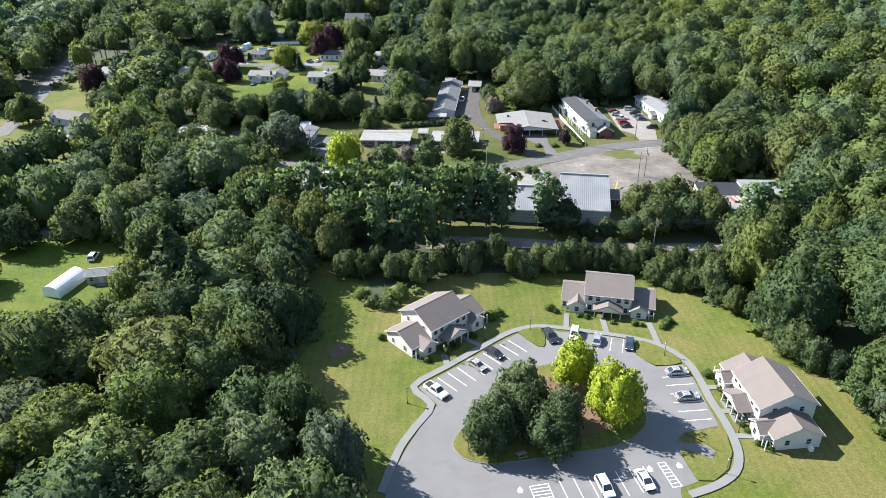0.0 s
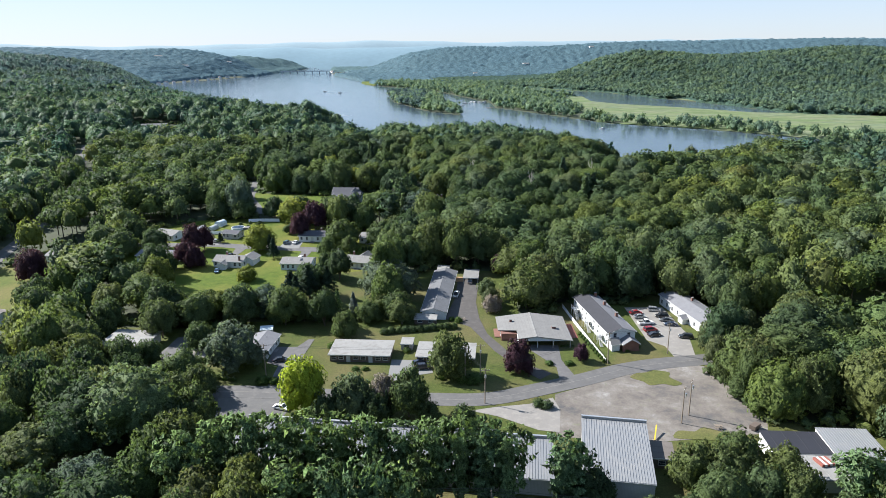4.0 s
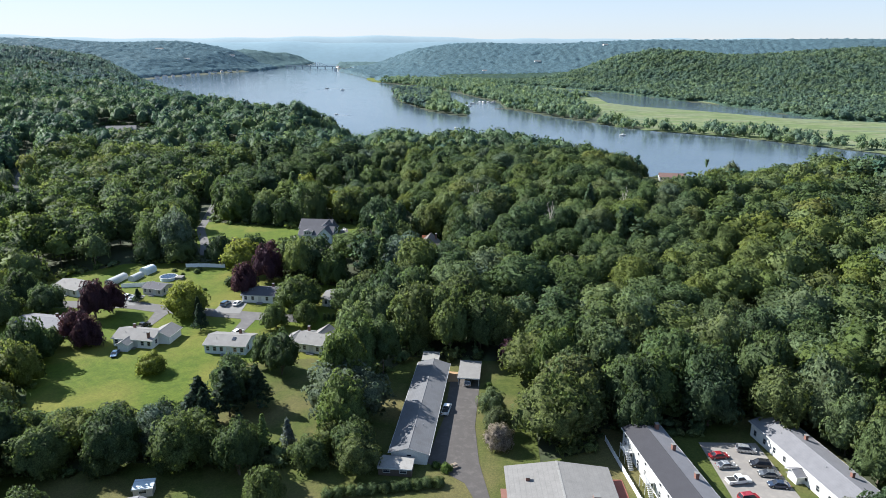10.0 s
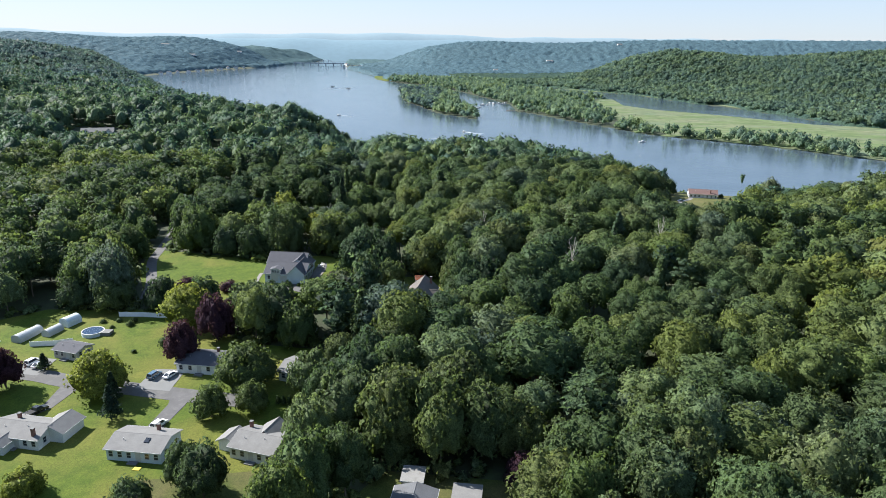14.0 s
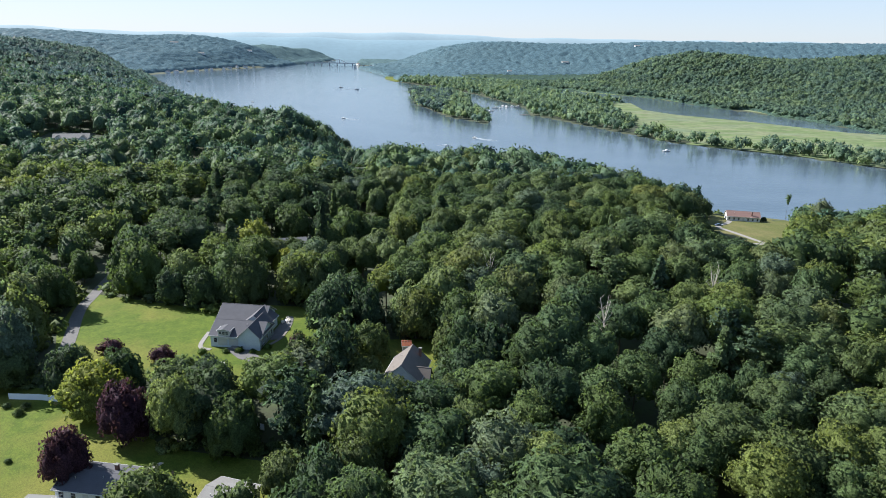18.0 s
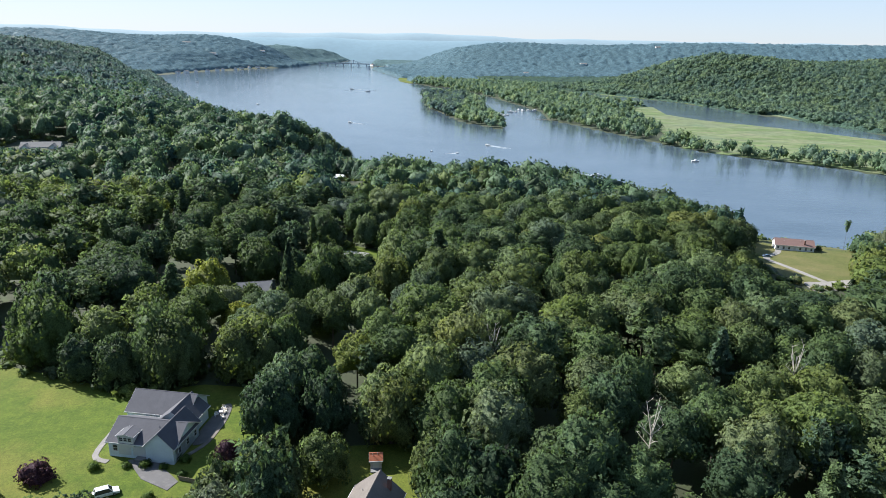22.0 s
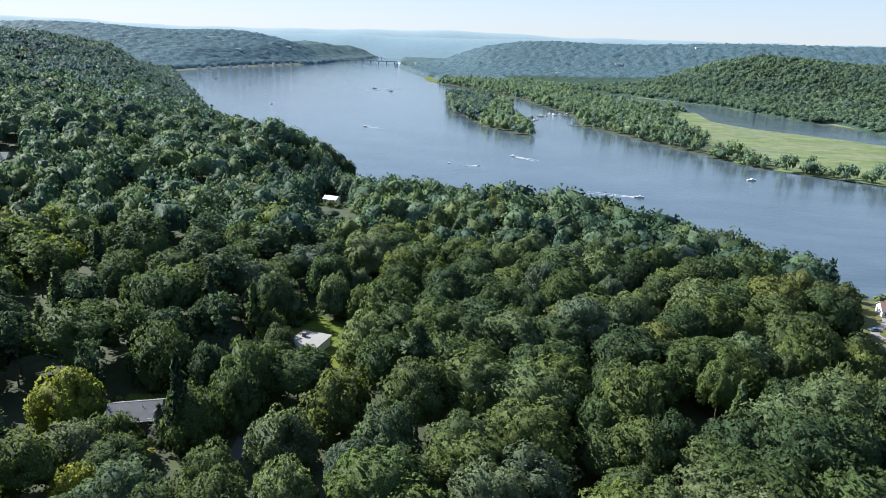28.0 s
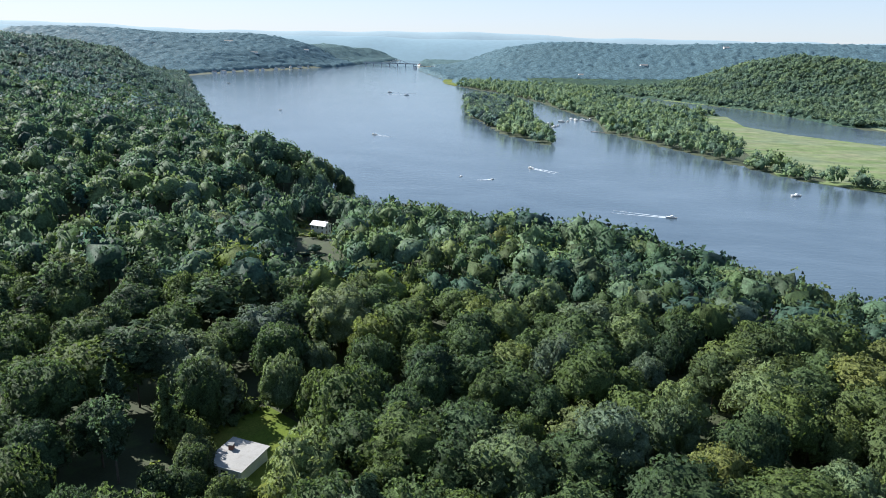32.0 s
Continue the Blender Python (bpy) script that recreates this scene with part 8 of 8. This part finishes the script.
# trees between the lawn and the old track
rng = np.random.default_rng(12)
for i in range(27):
    x = -26 + i * 3.9
    y = (157 if x < 3 else 160.5 - max(0, x - 40) * 0.16) + rng.uniform(-2.6, 2.6) - (5 if -22 < x < -4 and i % 2 else 0)
    tree(("maple", "oak", "dark", "pale", "maple")[i % 5], "round", x, y, rng.uniform(3.2, 4.4), rng.uniform(7, 10.5), 0.02)
for x, y in ((-18, 142), (-15, 140.5), (-21, 145)):
    shrub(x, y, 2.4, 2.6, "maple", "large loose shrub at the lawn edge")
for row in (("maple", 76, 158, 6, 12), ("oak", 84, 160, 6, 12), ("maple", 94, 158, 7, 14), ("pine", 100, 172, 5, 15), ("dark", 82, 172, 5, 11), ("oak", 92, 172, 6, 13), ("maple", 104, 160, 7, 14), ("oak", 68, 152, 4.5, 9),
            ("dark", -30, 178, 6, 14), ("oak", -38, 178, 6.5, 15), ("maple", -24, 176, 5.5, 13), ("dark", -50, 180, 6.5, 14)):
    tree(row[0], "round", *row[1:], bare=0.04)
# edges of the townhouse lawn
for i, (x, y) in enumerate(smooth([(53, 155), (61, 150), (68.5, 139), (73, 127), (76, 117), (82, 103), (84, 90), (86, 78)], 3)):
    tree(("maple", "oak", "maple", "dark", "pale")[i % 5], "round", x + rng.uniform(-1, 2), y + rng.uniform(-1, 1), rng.uniform(3.0, 4.6), rng.uniform(6, 11), 0.0)
for row in (("dark", -40, 154, 7, 15), ("oak", -39, 140, 7.5, 15), ("dark", -37, 127, 7, 14.5), ("oak", -40, 114, 7.5, 15), ("maple", -34, 99, 6.5, 13), ("silver", -31, 89, 6, 12), ("silver", -27, 80.5, 5.5, 10), ("dark", -34, 134, 5, 11),
            ("oak", -105, 178, 9, 14), ("dark", -121, 172, 8, 13), ("dark", -120, 152, 6, 11), ("oak", -64, 152, 7, 14), ("dark", -58, 128, 8.5, 17), ("oak", -66, 136, 7, 14)):
    tree(row[0], "round", *row[1:], bare=0.06)
# pines before the halls
for x, y, h in ((-18, 169, 19), (-11, 168, 20), (-4, 170, 18), (-46, 188, 17), (-39, 187, 19), (-32, 187, 18), (-25.5, 186, 19), (-19, 186, 18), (-12, 185, 19), (-5.5, 185, 17), (1, 184, 19), (6.5, 183.5, 20), (11.5, 183, 19),
                (16, 182, 18), (28.5, 181, 17), (88, 178, 15), (96, 177, 16), (104, 180, 16), (-28, 174, 15), (-52, 181, 17)):
    tree("pine", "pine", x, y, 5.9, h * 1.06, 0.04)
for row in (("dark", 34, 180, 5.2, 12), ("dark", 29.5, 184, 3.5, 9), ("maple", 60, 178.5, 6.8, 13), ("maple", 69, 180, 6.2, 12), ("oak", 76, 178, 5.5, 12), ("maple", 52.5, 176.5, 4, 8), ("maple", 46, 178, 3.2, 6), ("dark", 40, 176.5, 3, 6),
            ("oak", 64, 187, 6.5, 12), ("oak", 57.5, 189, 6.2, 12), ("maple", 69, 192, 6.6, 13), ("oak", 76.5, 187.5, 6, 12), ("maple", 81, 169, 7, 13), ("oak", -36, 170, 7, 16), ("gold", -46, 174, 7, 15), ("gold", -30, 164, 6, 14), ("oak", -58, 196, 7.5, 15), ("dark", -64, 206, 7, 14)):
    tree(row[0], "round", *row[1:], bare=0.08)
# between the halls and the road
for row in (("lime", -34, 220.5, 5.8, 17), ("pale", -21.5, 219.5, 6.2, 11), ("maple", -6.4, 219, 5.4, 13), ("grey", -13, 222, 4, 10), ("maple", -28, 215, 4, 8), ("dark", -15, 216, 4, 8), ("maple", -1, 216, 3, 6), ("dark", 8, 213, 3.4, 6),
            ("oak", 4.6, 243, 6.4, 12), ("copper", 25.2, 245, 4.4, 9), ("copper", 45.3, 252.5, 2.3, 5.4), ("silver", -60.5, 248, 8.2, 13.5), ("maple", -76, 263, 4.4, 8), ("maple", -72.5, 237, 6.2, 11), ("oak", -65, 229, 5, 9),
            ("dark", -84, 229, 6, 12), ("maple", -93, 246, 6, 10), ("oak", -104, 244, 7, 12), ("maple", -112, 256, 7, 13), ("dark", -97, 231, 6.5, 13), ("oak", -108, 231, 7, 13), ("maple", -88, 252, 4, 7), ("maple", -30.5, 271, 4.2, 8.5),
            ("oak", -70, 222, 6, 11), ("dark", -78, 218, 6.5, 13), ("maple", -60, 211, 6, 12), ("dark", -92, 219, 7, 14), ("oak", -104, 216, 7, 15)):
    tree(row[0], "round", *row[1:3], row[3] * 1.2, row[4] * 1.2, bare=0.06)
for row in (("gold", 88, 257, 6, 13), ("gold", 85.5, 248, 4.6, 11), ("oak", 85, 239, 4.4, 9), ("maple", 85, 229, 4.2, 8), ("oak", 90, 264, 5.5, 10), ("gold", 91, 233, 8.5, 16), ("oak", 92, 247, 7.5, 14.5), ("oak", 99, 222, 8, 16), ("gold", 105, 239, 8.5, 17), ("gold", 97, 260, 7.5, 15), ("oak", 107, 255, 8.5, 16), ("maple", 111, 228, 8.5, 16), ("maple", 90, 220, 6, 12),
            ("maple", -83, 285, 6, 11), ("oak", -98, 282, 6.5, 12), ("maple", -112, 276, 7, 13), ("dark", -70, 282, 5, 10), ("maple", -55, 284, 5, 10), ("dark", -47, 286, 5, 10)):
    tree(row[0], "round", *row[1:], bare=0.05)
tree("spruce", "spruce", -12, 217.5, 1.6, 9, 0.04)
for x, y in ((28.5, 224.5), (30.5, 223.5)):
    shrub(x, y, 2.1, 2.6, "maple", "leafy round shrub in the gravel")
for x, y, r, h in ((35, 250.2, 1.7, 1.3), (41.2, 250, 1.8, 1.3), (26, 269.5, 1.4, 1.6), (12, 239, 3.2, 2.6), (8.6, 238.4, 2.4, 2.2), (2, 240.5, 1.3, 1.4), (-50, 239, 2.6, 2.2), (-46.6, 238.6, 2.2, 2.0), (-24, 247, 1.6, 1.2), (-21, 247, 1.4, 1.1),
                   (-66, 243, 1.3, 1.2), (-64, 241.6, 1.2, 1.1), (-61.6, 241, 1.2, 1.1), (-59, 240.6, 1.2, 1.1), (-68, 245.6, 1.3, 1.2), (-70, 252, 0.7, 1.9), (-71.2, 252.6, 0.7, 1.9), (-72.4, 253, 0.7, 1.9), (61, 259.5, 1.3, 1.2),
                   (65, 262.5, 1.5, 1.3), (-33, 262, 2.2, 3), (-9, 259.6, 1.6, 1.8), (8, 284.6, 1.8, 2.2), (19.5, 325, 1.4, 1.8), (5.5, 286, 1.4, 1.6)):
    shrub(x, y, r, h)
for i in range(11):
    shrub(-17.5 + i * 2.35, 274.6 + i * 0.45, 2.0, 2.4, "maple", "thick unclipped green hedge shrub")
for i in range(11):
    shrub(48.6 + i * 0.36, 272.5 - i * 2.1, 0.9, 1.5, "hedge", "small conical garden shrub by the fence")
for i in range(5):
    shrub(41 + i * 0.9, 263.2, 0.6, 0.8)
# round the long house
for row in (("silver", "round", -18, 307, 10.4, 16.5), ("maple", "round", -14, 288.5, 4.6, 8.5), ("maple", "round", -23.5, 285, 4, 7), ("oak", "round", -20, 292, 3.6, 7), ("pale", "round", 19.6, 309, 3.6, 7), ("gold", "round", 20.6, 301, 3.2, 6),
            ("grey", "round", 20.6, 294.5, 3.2, 6), ("oak", "round", 34, 299, 9.4, 17), ("oak", "round", 41, 304, 7.5, 16), ("blue", "spruce", -30, 291.5, 2.2, 7.5), ("pine", "spruce", -35.5, 290, 2.6, 9), ("dark", "round", -40, 288, 4, 9),
            ("spruce", "spruce", -49, 307, 5.2, 15), ("spruce", "spruce", -55, 303, 5, 14), ("spruce", "spruce", -43, 312, 4.4, 13), ("spruce", "spruce", -52, 298, 4, 11), ("dark", "round", -52, 318, 4.4, 10), ("dark", "round", -47, 336, 3.9, 11), ("oak", "round", -2, 355, 8.2, 22), ("maple", "round", 8, 353, 7.6, 21), ("maple", "round", 18, 351, 7, 19), ("oak", "round", 27, 349, 6.5, 16), ("maple", "round", -54, 326, 3.6, 8),
            ("copper", "round", 27, 340, 4, 7), ("fresh", "round", -80, 331.5, 4.2, 5.6), ("maple", "round", -94, 292, 5, 8), ("maple", "round", -84, 293, 5, 8), ("dark", "round", -74, 294, 5, 8.5),
            ("oak", "round", -102, 294, 5, 8), ("dark", "round", -63, 297, 5, 9)):
    tree(row[0], row[1], *row[2:4], row[4] * 1.25, row[5] * (1.25 if row[5] < 12 else 1.0), bare=0.05 if row[5] < 12 else 0.16)
# the street
for row in (("spruce", "spruce", -75.6, 361, 2.8, 8.5), ("spruce", "spruce", -79, 369, 2.4, 8), ("fresh", "round", -85, 373.5, 6.4, 11), ("copper", "round", -107.5, 349, 4.4, 9.5), ("copper", "round", -112.5, 352, 4.4, 11), ("copper", "round", -116, 371, 4.8, 12.5),
            ("copper", "round", -112.5, 376, 4.2, 12), ("copper", "round", -69.5, 392, 4.8, 12), ("copper", "round", -64.5, 408, 5.6, 13.5), ("maple", "round", -46.5, 379, 7.4, 11.5), ("maple", "round", -41, 367, 4, 8), ("maple", "round", -51, 364, 4.4, 8),
            ("maple", "round", -28, 377, 6, 12), ("maple", "round", -136, 376, 6, 10), ("maple", "round", -118, 346, 4, 7), ("dark", "round", -47, 413, 9.5, 15.5), ("fresh", "round", -78, 419, 8, 12), ("maple", "round", -58, 421, 7, 12), ("dark", "round", -91, 429, 6, 11),
            ("maple", "round", -108, 430, 6.5, 11), ("dark", "round", -122, 432, 6, 10), ("spruce", "spruce", -108, 386.5, 2.2, 4.5), ("dark", "round", -76.5, 401, 3, 5), ("maple", "round", -148, 366, 7, 12), ("dark", "round", -150, 384, 6, 12), ("gold", "round", -152, 338, 6, 8),
            ("spruce", "spruce", -160, 350, 3.4, 13), ("maple", "round", -158, 372, 8, 13), ("maple", "round", -143, 288, 6, 12), ("dark", "round", -150, 300, 6, 12), ("maple", "round", -178, 286, 7, 12), ("copper", "round", -170, 332, 6, 12)):
    tree(row[0], row[1], *row[2:4], row[4] * 1.25, row[5] * 1.2, bare=0.1)
for i in range(9):
    shrub(-23.6 - i * 1.5, 371.5 - i * 0.1, 0.8, 3.0, "dark", "tall narrow hedge conifer")
# tall trees round the homes
for row in (("dark", -68, 284, 7.4, 15.5), ("maple", -53, 283, 7.2, 15), ("dark", -39, 282, 6.2, 15), ("maple", -83, 280, 7.2, 14), ("dark", -95, 283, 8, 17), ("dark", -49, 312, 6.4, 14), ("oak", -92, 272, 7, 15), ("oak", -12, 283, 5.6, 10),
            ("dark", 75, 306, 9, 17), ("pale", 85, 331, 10, 24), ("pale", 103, 302, 10.5, 23), ("maple", 93, 317, 9.5, 23), ("oak", 109, 286, 9, 18), ("dark", 55, 299, 6.6, 15), ("oak", 31, 330, 8.6, 16), ("maple", 51, 334, 9.6, 20),
            ("gold", 40, 311, 11, 18), ("oak", 61, 333, 9.4, 21), ("dark", 56, 310, 10, 18), ("dark", 77, 312, 8.6, 20), ("oak", 92, 304, 9.5, 18), ("maple", 68, 320, 8, 20), ("pale", 122, 354, 11, 23), ("maple", 100, 340, 9, 20),
            ("oak", 13, 361, 9, 22), ("dark", -41, 331, 6, 15), ("silver", -28, 430, 9.5, 15),
            ("oak", -4, 414, 9.5, 17), ("maple", -18, 410, 9, 17), ("oak", 11, 418, 7, 15), ("oak", -22, 389, 6, 13), ("oak", -7, 390, 7.6, 17), ("maple", 7, 391, 7.6, 17), ("dark", -155, 451, 12, 18), ("dark", -142, 458, 11, 17)):
    tree(row[0], "round", *row[1:], bare=0.2)
# garden shrubs by the pool
for x, y, r in ((-102, 415, 1.0), (-102, 420, 1.3), (-97, 417, 1.6), (-87, 398, 1.0), (-107, 419, 1.3), (-97, 420, 1.6), (-103, 411, 1.0)):
    shrub(x, y, r, r * 1.1, "maple", "loose green garden shrub on the lawn")
for kind, *row in SPECIMENS:
    tree(kind, "round", *row, bare=0.06)
# grey house, brown house, woods by the river
for x, y, r, h in ((-91, 451, 4.0, 4.6), (-73.4, 447, 4.1, 4.8), (-36.6, 457.5, 3.0, 5)):
    shrub(x, y, r, h, "copper", "rounded dark purple-leaved garden shrub")
for x, y, r in ((-57, 452.6, 1.2), (-53, 453.2, 1.6), (-49, 453, 1.2), (-45.5, 456, 1.6), (-44, 451, 1.2), (-63.5, 451.5, 1.6), (-62, 482, 2), (-47.5, 443, 1.6)):
    shrub(x, y, r, r * 1.1)
for row in (("blue", "spruce", -54.5, 548, 3.4, 10.5), ("dark", "round", -74, 548, 4.5, 7), ("dark", "round", -77, 488, 7, 15), ("dark", "round", -66, 489, 7.4, 17), ("dark", "round", -88, 490, 7, 14), ("oak", "round", -46, 492, 7.4, 17), ("oak", "round", -38, 493, 7, 17),
            ("spruce", "spruce", -48, 545, 5.2, 25), ("dark", "round", -60, 542, 5.5, 11), ("maple", "round", -66, 540, 5.5, 10.5), ("maple", "round", -57, 538, 5, 9), ("dark", "round", -44, 597, 5, 10), ("maple", "round", -33, 589, 5, 9), ("dark", "round", -47, 589, 5.5, 10), ("oak", "round", -12, 432, 6.5, 12), ("dark", "round", 11, 436, 6.5, 13), ("maple", "round", -14, 452, 6.5, 13), ("oak", "round", 10, 452, 7, 15), ("dark", "round", -7, 426, 4.5, 8), ("maple", "round", 3, 427, 4.5, 8), ("oak", "round", -2, 468, 8, 17), ("oak", "round", -22, 444, 7, 16), ("dark", "round", -30, 438, 7, 15), ("maple", "round", -8, 420, 6, 13), ("maple", "round", 8, 422, 6, 12), ("maple", "round", -50, 607, 5.5, 12), ("gold", "round", 44, 388, 6, 13),
            ("silver", "round", -55, 697, 9, 16), ("spruce", "spruce", 183, 637, 2.6, 9), ("dark", "round", 202, 642, 6, 11), ("oak", "round", 216, 664, 6, 8), ("silver", "round", 234, 706, 8, 18), ("dark", "round", 168, 726, 6, 13), ("dark", "round", 158, 712, 7, 15), ("dark", "round", 203, 716, 2.2, 3.4),
            ("maple", "round", 225, 688, 5, 7)):
    tree(row[0], row[1], *row[2:], bare=0.08)
lone = tree("pine", "pine", 219, 721, 2.0, 18, 0.6, label="lone tall pine with a bare stem above the river")


def dead_tree(x, y, h, lift, seed):
    rng = random.Random(seed)
    o = empty("dead_tree", x, y, hz(x, y), 0, "bare grey dead tree above the canopy", "tree")
    trunk = part("trunk", Shape().tube((0, 0, -0.5), (0.2, 0.1, h * 0.65), 0.3, 0.16), M_DEAD, o)
    for k in range(11):
        a, z = k * 2.4, h * (0.45 + 0.05 * k)
        r = 3.6 * (1 - k / 16)
        p = (0.2, 0.1, min(z, h * 0.64))
        q = (r * math.cos(a), r * math.sin(a), z + 2.6)
        b = part("limb", Shape().tube(p, q, 0.12, 0.05, 5), M_DEAD, o)
        for j in range(3):
            u = tuple(p[i] + (q[i] - p[i]) * (0.5 + 0.22 * j) for i in range(3))
            part("twig", Shape().tube(u, (u[0] + rng.uniform(-1.3, 1.3), u[1] + rng.uniform(-1.3, 1.3), u[2] + rng.uniform(0.6, 1.6)), 0.045, 0.02, 4), M_DEAD, b)


for x, y, s in ((20.4, 491, 3), (53.8, 459, 5), (95, 490, 7)):
    dead_tree(x, y, 20, 0, s)
